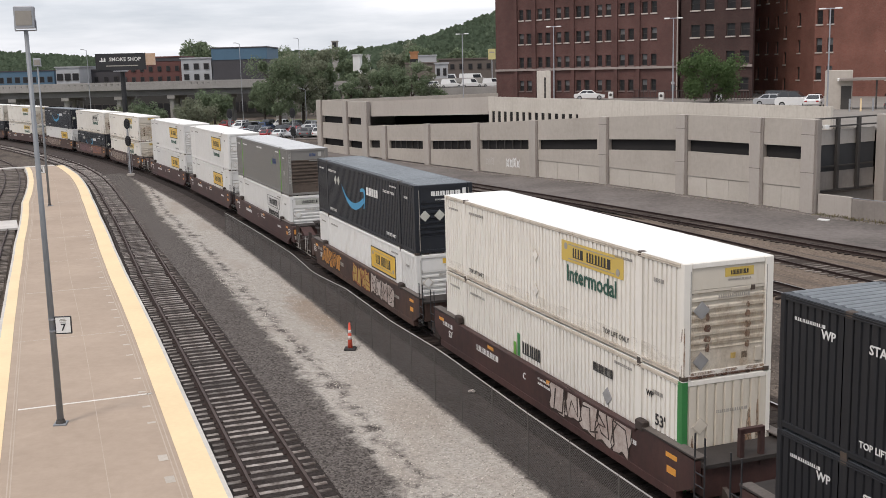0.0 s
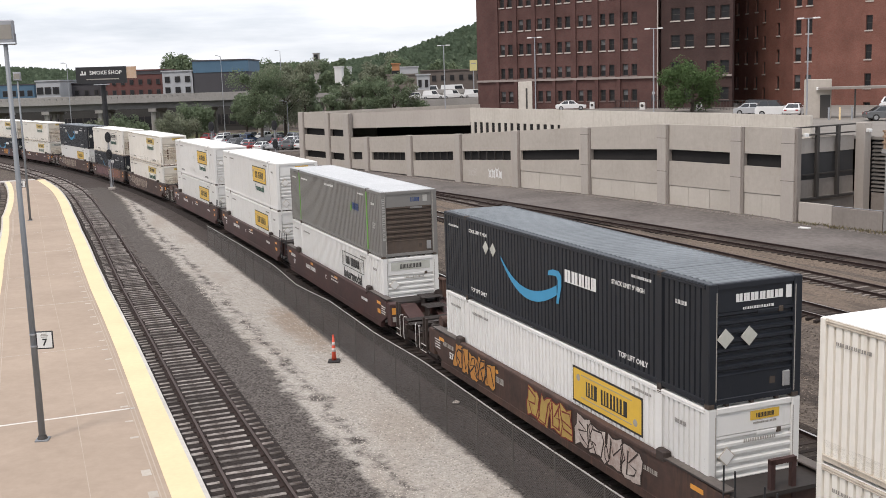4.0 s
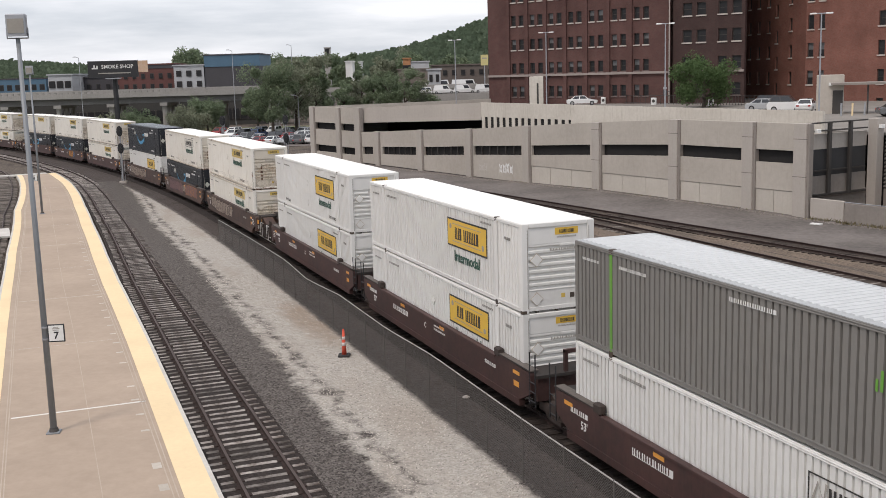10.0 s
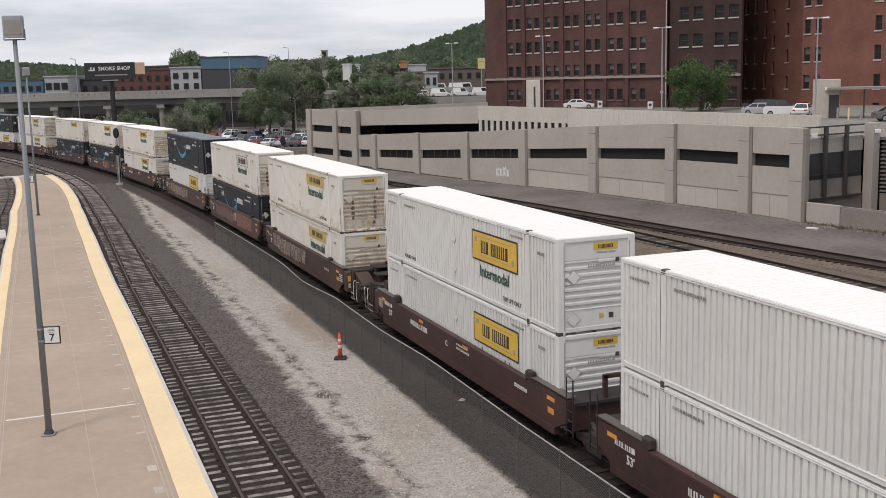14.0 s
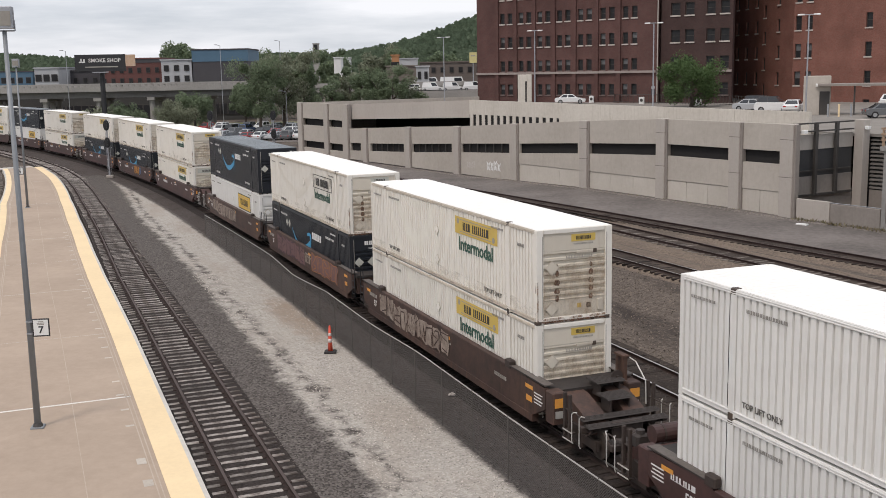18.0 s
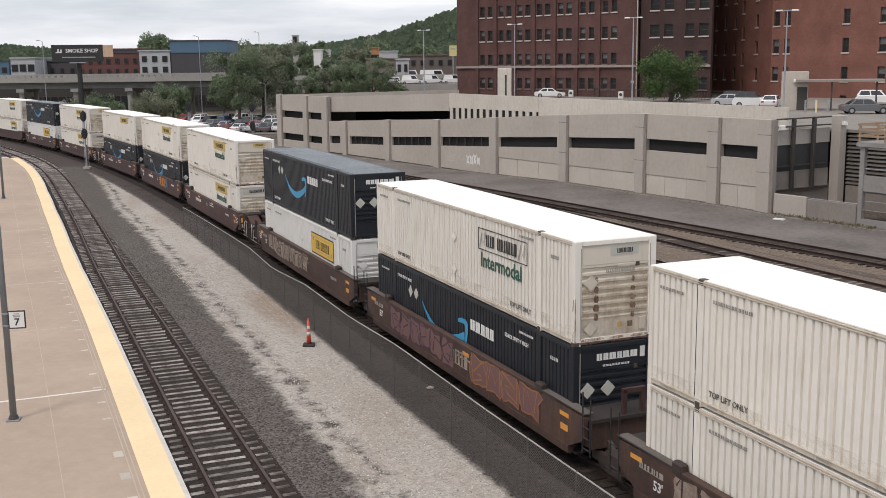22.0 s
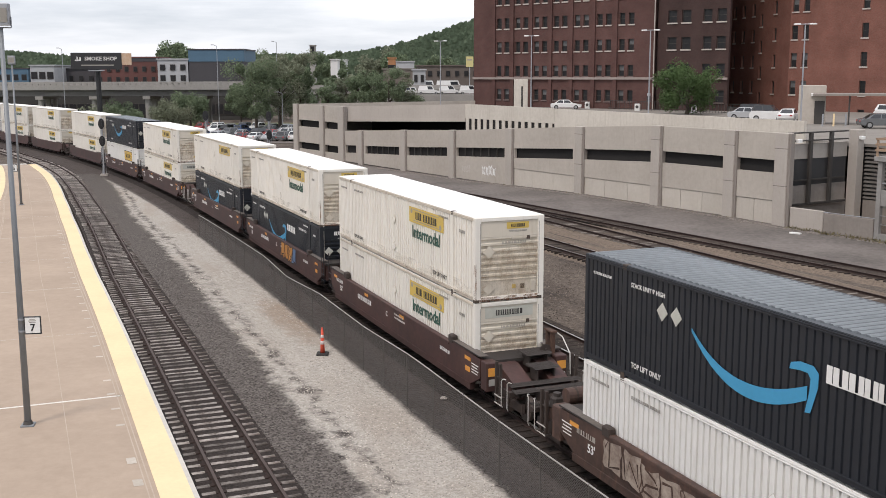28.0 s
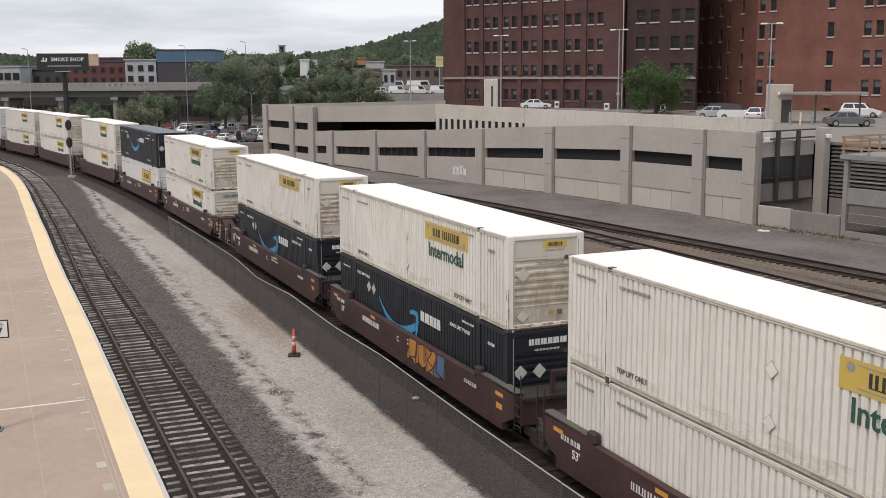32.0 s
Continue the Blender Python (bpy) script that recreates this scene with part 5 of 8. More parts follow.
        up.v = [(HL + 0.004 + (b + HW), -HW + 0.06 + c, 2.6 - a) for a, b, c in up.v]
        part("mark", up, M_C_PALEINK, root)
        part("label_plate", MB().box(HL - 0.045, HL - 0.03, 0.66, 0.86, CH - 0.5, CH - 0.22), M_C_PALEINK, root)
        letters("lettering", "53'", 0.36, M_C_PALEINK, root, Matrix.Translation((7.1, -HW - 0.004, 1.35)) @ SIDE)
    if kind == "pale_green":
        part("post_band", MB().box(HL - 0.2, HL + 0.006, -HW - 0.008, -HW + 0.15, 0.02, CH - 0.02), M_C_GREEN3, root, "grass green corner post")
        part("emblem", side_plate(-1.55, -1.35, 1.2, 1.95, 0.01), M_C_GREEN3, root)
        part("emblem", side_plate(-1.85, -1.65, 1.15, 1.6, 0.01), M_C_GREEN2, root)
        part("wordmark", bars(-1.15, 0.15, 1.35, 1.75, 4, 0.012, 0.2, 6), M_C_INK, root)
        part("placard", diamond(4.4, 1.5, 0.26, False, 0.01), M_PLACARD, root)
        part("mark", bars(3.6, 4.7, 2.05, 2.3, 8, 0.012, 0.25, 7), M_C_INK, root)
        letters("lettering", "53'", 0.42, M_C_INK, root, Matrix.Translation((7.1, -HW - 0.004, 1.6)) @ SIDE)
        letters("lettering", "WP", 0.22, M_C_INK, root, Matrix.Translation((6.6, -HW - 0.004, 2.2)) @ SIDE)
    if kind == "black":
        letters("lettering", "WP", 0.26, M_C_LETTER, root, Matrix.Translation((-6.6, -HW - 0.004, 2.3)) @ SIDE)
        letters("lettering", "STACK", 0.26, M_C_LETTER, root, Matrix.Translation((-5.1, -HW - 0.004, 2.3)) @ SIDE)
    return root


LABELS = {
    "cream": "aged cream corrugated container with a yellow panel and green lettering",
    "outline": "cream corrugated container with a black outlined panel and green lettering",
    "outline_white": "white corrugated container with a grey outlined panel and black lettering",
    "white": "white corrugated container with a black rimmed yellow panel",
    "whiteflat": "smooth white container with a black rimmed yellow panel",
    "whiteplain": "plain white corrugated container with faint stencils",
    "navy": "dark navy corrugated container with a sky blue curved emblem",
    "cream_wide": "aged cream container with a yellow side panel and grey end plate",
    "cream_rust": "aged cream corrugated container with rust-streaked end wall",
    "cream_old": "aged cream corrugated container with grey diamond end placards",
    "cream_faded": "dirty cream corrugated container with a faded yellow panel",
    "grey": "grey corrugated container with bright green posts",
    "pale_green": "cream corrugated container with a grass green corner post",
    "black": "black corrugated container with white stencils and a grey roof",
}
# upper and lower container of each stack, from the leading stack backwards; car paint; whether the car leads or trails its set
TRAIN = [
    ("black", "black", "red", 0), ("cream_old", "pale_green", "red", 1), ("navy", "whiteflat", "rust", 2),
    ("grey", "outline_white", "red", 0), ("whiteflat", "white", "red", 1), ("white", "white", "red", 2),
    ("cream_rust", "cream", "rust", 0), ("outline", "navy", "rust", 1), ("navy", "white", "rust", 2),
    ("cream", "cream_wide", "red", 0), ("cream", "navy", "red", 1), ("cream_faded", "navy", "red", 2),
    ("cream", "cream_wide", "red", 0), ("navy", "whiteflat", "red", 1), ("cream", "cream", "red", 2),
    ("cream", "cream", "red", 0), ("cream", "cream", "red", 1), ("white", "white", "rust", 2),
    ("cream", "cream", "red", 0), ("cream", "navy", "red", 1), ("navy", "cream", "red", 2),
    ("cream", "cream", "red", 0), ("white", "navy", "red", 1), ("cream", "cream", "red", 2), ("cream", "cream", "red", 0),
]
D_NEAR, D_FAR = 19.7, 23.6
LEAD = []
x_run = 21.22 - D_NEAR + HL
for k in range(len(TRAIN)):
    if k:
        x_run += D_FAR if TRAIN[k][3] == 0 else D_NEAR
    LEAD.append(x_run)


# ------------------------------------------------------------ well cars
def stroke(mb, pts, wd, y):
    """A ribbon through points on the car's near side."""
    shut = pts[0] == pts[-1]
    n = len(pts) - 1 if shut else len(pts)
    ring_a, ring_b = [], []
    for k in range(n):
        a = pts[(k - 1) % n] if (shut or k > 0) else pts[0]
        b = pts[(k + 1) % n] if (shut or k < n - 1) else pts[-1]
        d = Vector((b[0] - a[0], b[1] - a[1]))
        nrm = Vector((-d.y, d.x)).normalized() * wd / 2 if d.length > 1e-4 else Vector((0, wd / 2))
        ring_a.append((pts[k][0] - nrm.x, y, pts[k][1] - nrm.y))
        ring_b.append((pts[k][0] + nrm.x, y, pts[k][1] + nrm.y))
    mb.loft([ring_a, ring_b], closed=shut)


GESTURES = (
    ((-0.3, -0.35), (-0.22, 0.35), (0.0, -0.2), (0.2, 0.36), (0.32, -0.34)),
    ((0.26, 0.25), (-0.05, 0.36), (-0.28, 0.1), (-0.2, -0.28), (0.1, -0.36), (0.3, -0.1), (0.02, 0.0)),
    ((-0.25, -0.38), (-0.22, 0.34), (0.2, 0.28), (0.24, 0.05), (-0.16, 0.0), (0.3, -0.36)),
    ((-0.28, 0.36), (-0.2, -0.34), (0.25, -0.36), (0.3, 0.38)),
    ((0.28, 0.34), (-0.22, 0.3), (-0.26, 0.02), (0.22, -0.04), (0.24, -0.32), (-0.3, -0.36)),
    ((-0.32, 0.2), (0.0, 0.38), (0.05, -0.4), (0.32, -0.15)),
)


def graffiti(root, x0, x1, fill, edge, seed, n):
    """Letters sprayed along the car's side: crowded filled shapes with a dark rim, a drop shadow and gesture strokes."""
    r = random.Random(seed)
    y = -1.512
    p = (x1 - x0) / n
    for k in range(n):
        cx = x0 + (k + 0.5) * p + r.uniform(-0.08, 0.08) * p
        zc = 1.08 + r.uniform(-0.07, 0.07)
        lean = r.uniform(-0.12, 0.3)
        m = 14
        pts = []
        for j in range(m):
            a = 2 * math.pi * (j + r.uniform(-0.25, 0.25)) / m
            rad = r.uniform(0.72, 1.0) + (0.32 if abs(math.sin(2 * a)) > 0.8 else 0.0)
            z = min(1.6, max(0.5, zc + 0.5 * rad * math.sin(a)))
            pts.append((cx + 0.6 * p * rad * math.cos(a) + lean * (z - zc), z))
        f = MB().poly([(a, y - 0.0015 * (k % 3), b) for a, b in pts])
        e = MB()
        stroke(e, pts + pts[:1], 0.05, y - 0.006)
        st = MB()
        path = r.choice(GESTURES)
        flip, turn = r.choice((-1, 1)), r.choice((-1, 1))
        stroke(st, [(cx + (u * 1.25 * flip + r.uniform(-0.16, 0.16)) * p + lean * v, zc + v * 0.95 * turn + r.uniform(-0.1, 0.1)) for u, v in path], r.uniform(0.05, 0.085), y - 0.009)
        bubble = part("graffiti", f, fill, root, "spray-painted graffiti letter")
        part("graffiti_outline", e, edge, bubble)
        part("graffiti_stroke", st, edge, bubble)


M_G_ORANGE = mat("orange_spray", (0.55, 0.25, 0.05), 0.7, 0, (0.4, 0.16, 0.04), 1, 6, 0.8)
M_G_WHITE = mat("bone_spray", (0.40, 0.335, 0.275), 0.7, 0, (0.14, 0.09, 0.07), 1.5, 7, 0.9)
M_G_BONE = mat("bright_bone_spray", (0.56, 0.5, 0.45), 0.7, 0, (0.26, 0.17, 0.14), 1.5, 7, 0.8)
M_G_PINK = mat("mauve_spray", (0.155, 0.085, 0.085), 0.7, 0, (0.2, 0.105, 0.09), 1, 6, 0.8)
M_G_PURPLE = mat("dark_violet_spray", (0.055, 0.03, 0.045), 0.7, 0, (0.1, 0.05, 0.06), 1, 6, 0.8)
M_G_RUSTLINE = mat("burnt_orange_spray", (0.4, 0.17, 0.06), 0.7, 0, (0.28, 0.12, 0.05), 1, 6, 0.8)
M_G_GOLD = mat("ochre_spray", (0.5, 0.36, 0.1), 0.7, 0, (0.34, 0.2, 0.06), 1, 6, 0.8)
M_G_RED = mat("dark_red_spray", (0.26, 0.045, 0.03), 0.7, 0, (0.16, 0.035, 0.025), 1, 6, 0.8)
M_G_BLUE = mat("steel_blue_spray", (0.1, 0.17, 0.3), 0.7, 0, (0.08, 0.12, 0.2), 1, 6, 0.8)


def bogie(root, x):
    tr = part("truck", MB().box(x - 1.15, x + 1.15, -1.06, -0.94, 0.34, 0.62).box(x - 1.15, x + 1.15, 0.94, 1.06, 0.34, 0.62)
              .box(x - 0.3, x + 0.3, -1.1, 1.1, 0.45, 0.8).box(x - 0.4, x + 0.4, -1.1, -0.92, 0.2, 0.34).box(x - 0.4, x + 0.4, 0.92, 1.1, 0.2, 0.34), M_CAR_DARK, root)
    for dx in (-0.88, 0.88):
        part("axle", MB().tube((x + dx, -0.9, 0.46), (x + dx, 0.9, 0.46), 0.08, 8), M_WHEEL, tr)
        for s in (-0.76, 0.76):
            part("wheel", MB().tube((x + dx, s - 0.06, 0.46), (x + dx, s + 0.06, 0.46), 0.46, 22).tube((x + dx, s - 0.1, 0.46), (x + dx, s + 0.1, 0.46), 0.17, 12), M_WHEEL, tr)


def car_end(root, sgn, paintm):
    """The coupler end of a well unit: sloping hood, crossover boards, uprights, hand holds, brake gear and hoses."""
    def bx(a, b, y0, y1, z0, z1, mb=None, r=0.0):
        mb = mb or MB()
        lo, hi = sorted((sgn * a, sgn * b))
        return mb.rbox(lo, hi, y0, y1, z0, z1, r) if r else mb.box(lo, hi, y0, y1, z0, z1)

    pt = lambda x, y, z: (sgn * x, y, z)
    # side gussets with a reflective plate on the end face
    for s in (-1, 1):
        y0, y1 = sorted((s * 1.49, s * 1.05))
        g = part("end_gusset", bx(9.0, 9.5, y0, y1, 0.62, 1.58, r=0.03), paintm, root)
        part("reflector_plate", bx(9.5, 9.512, y0 + 0.06, y1 - 0.06, 1.12, 1.4), M_ORANGE_STICKER, g, "orange reflective plate")
        part("stencil_plate", bx(9.5, 9.51, y0 + 0.08, y1 - 0.08, 0.8, 1.02), M_C_PALEINK, g)
    for k, z in enumerate((1.28, 1.18, 1.08, 0.98)):
        lo, hi = sorted((sgn * 8.3, sgn * (8.85 - 0.07 * (k % 2))))
        part("stencil", MB().box(lo, hi, -1.512, -1.504, z, z + 0.035), M_C_LETTER, root)
    # sloping hood over the truck
    hood = [(9.0, 0.7), (10.9, 0.7), (10.9, 0.92), (10.3, 1.18), (9.5, 1.46), (9.0, 1.5)]
    for y0, y1 in ((-1.0, -0.32), (0.32, 1.0)):
        part("hood", MB().loft([[pt(x, y, z) for x, z in hood] for y in (y0, y1)], True, True), paintm, root)
    part("draft_sill", bx(9.0, 11.2, -0.28, 0.28, 0.55, 1.0), M_CAR_DARK, root)
    part("striker", bx(11.05, 11.22, -0.5, 0.5, 0.5, 1.08, r=0.03), M_CAR_DARK, root)
    coupler = part("coupler", bx(11.2, 11.75, -0.11, 0.11, 0.68, 0.9, r=0.03), M_CAR_DARK, root)
    part("knuckle", bx(11.68, 11.95, -0.2, 0.14, 0.62, 0.96, r=0.06), M_CAR_DARK, coupler)
    # crossover boards with grating slats
    for x, y0, y1, z in ((8.95, -0.1, 0.85, 1.72), (9.75, -0.2, 0.7, 1.46), (10.55, -1.25, 1.3, 1.1), (11.0, -1.3, 1.3, 1.02)):
        wd = 0.68 if z > 1.4 else 0.3
        n = int(wd / 0.07)
        prof = [(x, z), (x + wd, z)]
        for k in range(n - 1, -1, -1):
            a = x + k * wd / n
            prof += [(a + 0.6 * wd / n, z + 0.035), (a + 0.5 * wd / n, z + 0.055), (a + 0.1 * wd / n, z + 0.055), (a, z + 0.035)]
        board = part("crossover_board", MB().loft([[pt(u, y, v) for u, v in prof] for y in (y0, y1)], True, True), M_CAR_DECK2, root)
        for y in (y0 + 0.12, y1 - 0.16):
            part("bracket", bx(x + 0.08, x + wd - 0.08, y, y + 0.05, max(0.9, z - 0.42), z), M_CAR_DARK, board)
    # near and far corner posts, sills steps and pale hand holds
    for s in (-1, 1):
        y = s * 1.38
        for x in (10.0, 10.3):
            part("corner_upright", bx(x, x + 0.09, y - 0.05, y + 0.05, 0.5, 1.78, r=0.012), M_CAR_DARK, root)
        part("upright_rail", MB().tube(pt(10.02, y, 1.3), pt(11.15, y, 1.3), 0.02, 6), M_CAR_DARK, root)
        for x in (10.62, 11.05):
            part("grab_iron", MB().pipe([pt(x, y + s * 0.06, 0.42), pt(x, y + s * 0.1, 0.5), pt(x, y + s * 0.1, 1.3), pt(x + 0.09, y + s * 0.08, 1.38), pt(x + 0.14, y, 1.36)], 0.016, 6), M_HANDRAIL, root)
        for z in (0.42, 0.68):
            part("sill_step", bx(10.0, 10.55, y - 0.06, y + 0.06, z, z + 0.03), M_CAR_DARK, root)
            part("step_edge", bx(10.0, 10.55, y + s * 0.06 - 0.008, y + s * 0.06 + 0.008, z, z + 0.035), M_HANDRAIL, root)
        part("end_beam", bx(10.9, 11.08, *sorted((s * 0.3, s * 1.4)), 0.86, 1.02, r=0.012), M_CAR_DARK, root)
    # brake stand: two capped posts with a bent hand rail
    for x in (8.72, 9.06):
        part("stand_post", bx(x, x + 0.13, 1.05, 1.2, 1.2, 2.3, r=0.015), M_CAR_STAND, root)
    part("stand_cap", bx(8.68, 9.23, 1.02, 1.24, 2.3, 2.36, r=0.015), M_CAR_STAND, root)
    part("stand_brace", MB().tube(pt(8.8, 1.12, 1.3), pt(9.12, 1.12, 2.2), 0.03, 6), M_CAR_DARK, root)
    part("handrail", MB().pipe([pt(9.2, 1.26, 2.28), pt(9.55, 1.26, 2.24), pt(10.1, 1.26, 1.8), pt(10.14, 1.26, 1.1)], 0.02, 6), M_HANDRAIL, root)
    wheel = part("brake_wheel", MB().tube(pt(9.3, 0.75, 1.78), pt(9.34, 0.75, 1.78), 0.2, 14), M_CAR_DARK, root)
    part("brake_hub", MB().tube(pt(9.2, 0.75, 1.78), pt(9.42, 0.75, 1.78), 0.05, 8), M_CAR_DARK, wheel)
    if sgn < 0:
        tank = part("air_tank", MB().tube(pt(9.85, -0.85, 1.62), pt(9.85, 0.55, 1.62), 0.24, 16), paintm, root, smooth=False)
        for y in (-0.6, 0.3):
            part("tank_strap", MB().tube(pt(9.85, y, 1.62), pt(9.85, y + 0.06, 1.62), 0.25, 16), M_CAR_DARK, tank)
        part("valve", bx(10.3, 10.62, -1.0, -0.62, 1.12, 1.46, r=0.06), M_CAR_DECK2, root)
        part("valve_cap", MB().tube(pt(10.45, -0.82, 1.46), pt(10.45, -0.82, 1.56), 0.12, 12), M_CAR_DECK2, root)
        part("lever", MB().tube(pt(10.2, 0.5, 1.2), pt(9.5, 0.95, 2.1), 0.02, 6), M_CAR_DARK, root)
    part("air_hose", MB().pipe([pt(11.1, 0.35, 0.8), pt(11.4, 0.42, 0.62), pt(11.65, 0.4, 0.42), pt(11.9, 0.3, 0.45)], 0.028, 6), M_RUBBER, root)
    part("cut_lever", MB().pipe([pt(11.15, -1.35, 0.8), pt(11.2, -0.9, 0.92), pt(11.3, -0.2, 0.98)], 0.015, 6), M_CAR_DARK, root)
    part("train_line", MB().tube(pt(9.0, -0.3, 1.12), pt(11.1, -0.34, 0.85), 0.03, 6), M_CAR_DARK, root)


def well_car(role, paintm, label, deco=None):
    """One well unit; role 0 leads its set (coupler in front), 1 is between, 2 trails (coupler behind)."""
    root = thing("well_car", Matrix.Identity(4), label, "railcar", "well cars")
    top = 1.5 if paintm is M_CAR_RED else 1.62
    for s in (-1, 1):
        yo, yi = s * 1.5, s * 1.36
        lo, hi = min(yo, yi), max(yo, yi)
        # side: a long plate, tapering up towards its ends
        prof = [(-9.0, 0.95), (-8.2, 0.56), (8.2, 0.56), (9.0, 0.95), (9.0, 1.6), (6.6, 1.66), (6.25, top), (-6.25, top), (-6.6, 1.66), (-9.0, 1.6)]
        mb = MB().loft([[(x, hi, z) for x, z in prof], [(x, lo, z) for x, z in prof]], True, True)
        sidep = part("side_sill", mb, paintm, root)
        part("top_chord", MB().rbox(-6.26, 6.26, lo - 0.03, hi + 0.03, top - 0.03, top + 0.07, 0.02), paintm, sidep)
        part("bottom_chord", MB().box(-8.2, 8.2, lo - 0.03, hi + 0.03, 0.34, 0.56), paintm, sidep)
        for x in (-9.0, 6.5):
            part("walkway", MB().box(x, x + 2.5, (-1.52 if s < 0 else 1.2), (-1.2 if s < 0 else 1.52), 1.665, 1.7), M_CAR_WALK, sidep)
        for x in (-6.45, 6.45):
            part("stake_pocket", MB().rbox(x - 0.2, x + 0.2, lo - 0.04, hi + 0.04, 1.6, 1.86, 0.04), M_CAR_DARK, sidep)
    part("well_floor", MB().box(-8.3, 8.3, -1.34, 1.34, 0.3, 0.37), M_CAR_DARK, root)
    for x0, x1 in ((-9.2, -8.15), (8.15, 9.2)):
        part("end_deck", MB().box(x0, x1, -1.36, 1.36, 1.46, 1.56), M_CAR_DECK, root)
        part("bulkhead", MB().box(x0 + 0.1, x1 - 0.1, -1.3, 1.3, 0.7, 1.46), paintm, root)
    part("brake_pipe", MB().tube((-8.9, -0.95, 1.42), (-8.9, 0.95, 1.42), 0.09, 10), M_CAR_DARK, root)
    bogie(root, -9.85 if role != 2 else -10.1)
    if role == 0:
        bogie(root, 10.1)
    for end, sgn in ((0, 1), (2, -1)):
        if role != end:
            continue
        car_end(root, sgn, paintm)
    # ladder and upright frame at the articulated ends
    for sgn in (1, -1):
        if (role == 0 and sgn > 0) or (role == 2 and sgn < 0):
            continue
        part("ladder", MB().pipe([(sgn * 8.95, -1.5, 0.6), (sgn * 8.95, -1.5, 2.3)], 0.022, 6).pipe([(sgn * 9.35, -1.5, 0.6), (sgn * 9.35, -1.5, 2.3)], 0.022, 6)
             .pipe([(sgn * 8.95, -1.5, 0.75), (sgn * 9.35, -1.5, 0.75)], 0.018, 6).pipe([(sgn * 8.95, -1.5, 1.05), (sgn * 9.35, -1.5, 1.05)], 0.018, 6)
             .pipe([(sgn * 8.95, -1.5, 1.35), (sgn * 9.35, -1.5, 1.35)], 0.018, 6), M_BLACK, root)
        part("end_frame", MB().box(*(sorted((sgn * 9.0, sgn * 9.12))), -0.35, -0.23, 1.3, 2.25).box(*(sorted((sgn * 9.0, sgn * 9.12))), 0.23, 0.35, 1.3, 2.25)
             .box(*(sorted((sgn * 9.0, sgn * 9.12))), -0.35, 0.35, 2.15, 2.27), M_CAR_RED, root)
    # stencils and reflectors on the near side
    y = -1.5
    for x0, x1, z0, z1, n_, sd in ((-4.6, -2.7, 1.02, 1.22, 8, 3), (5.4, 6.3, 1.1, 1.22, 6, 5), (-8.0, -7.0, 1.2, 1.35, 4, 8), (0.4, 1.6, 1.15, 1.22, 9, 11), (0.4, 1.4, 1.3, 1.36, 8, 15)):
        mk = bars(x0, x1, z0, z1, n_, 0.0, 0.35, sd)
        mk.v = [(a, b + HW + y - 0.008, c) for a, b, c in mk.v]
        part("stencil", mk, M_C_GREYINK if paintm is M_CAR_RUST else M_C_LETTER, root)
    for x in (-8.4, -3.6, 1.0, 7.7):
        part("reflector", MB().box(x, x + 0.5, y - 0.008, y - 0.001, 1.32, 1.44), M_ORANGE_STICKER, root)
    for x in (-9.0, 6.5):
        part("walkway_edge", MB().box(x, x + 2.5, -1.535, -1.52, 1.67, 1.71), M_CAR_DECK2, root)
    part("sticker", MB().box(7.75, 8.15, y - 0.008, y - 0.001, 0.92, 1.1), M_ORANGE_STICKER, root)
    letters("lettering", "53'", 0.34, M_C_LETTER, root, Matrix.Translation((-7.2, y - 0.006, 0.95)) @ SIDE)
    letters("lettering", "C", 0.3, M_C_LETTER, root, Matrix.Translation((-0.6, y - 0.006, 1.12)) @ SIDE)
    if deco == "bone":
        graffiti(root, 1.4, 6.0, M_G_BONE, M_CAR_DARK, 3, 5)
    elif deco == "orange":
        graffiti(root, -6.9, -3.4, M_G_ORANGE, M_CAR_DARK, 5, 5)
        graffiti(root, -0.9, 2.0, M_G_GOLD, M_G_RED, 16, 4)
        graffiti(root, 2.1, 5.6, M_G_BONE, M_CAR_DARK, 6, 4)
    elif deco == "tag":
        graffiti(root, -6.5, 1.5, M_G_WHITE, M_CAR_RUST, 8, 9)
    elif deco == "mauve":
        graffiti(root, -6.0, 0.2, M_G_PINK, M_G_PURPLE, 9, 6)
        graffiti(root, 1.6, 6.4, M_G_PINK, M_G_RUSTLINE, 10, 4)
        part("wordmark", bars(-0.1, 1.4, 0.85, 1.3, 3, 0.22, 0.25, 3), M_G_WHITE, root)
    elif deco == "flame":
        graffiti(root, 0.5, 3.0, M_G_ORANGE, M_CAR_DARK, 12, 3)
        graffiti(root, 3.0, 4.0, M_G_BLUE, M_CAR_DARK, 13, 1)
    return root


DECO = {1: "bone", 2: "orange", 6: "tag", 7: "mauve", 8: "tag", 10: "flame"}
# parts too small to show on the units that stay far down the line
SMALL = ("mark", "rail_bead", "post_groove", "sill_lug", "release_bar", "warning_plate", "vent", "lock_box", "rail_slot", "casting", "bar_socket", "placard",
         "placard_face", "placard_holder", "sign_scroll", "rust_stain", "lettering", "stencil", "reflector", "sticker", "grab_iron", "bracket", "sill_step", "step_edge", "stake_pocket",
         "stand_brace", "brake_wheel", "brake_hub", "valve", "valve_cap", "lever", "air_hose", "cut_lever", "train_line", "tank_strap", "knuckle", "stencil_plate",
         "reflector_plate", "walkway_edge", "upright_rail", "axle", "brake_pipe")


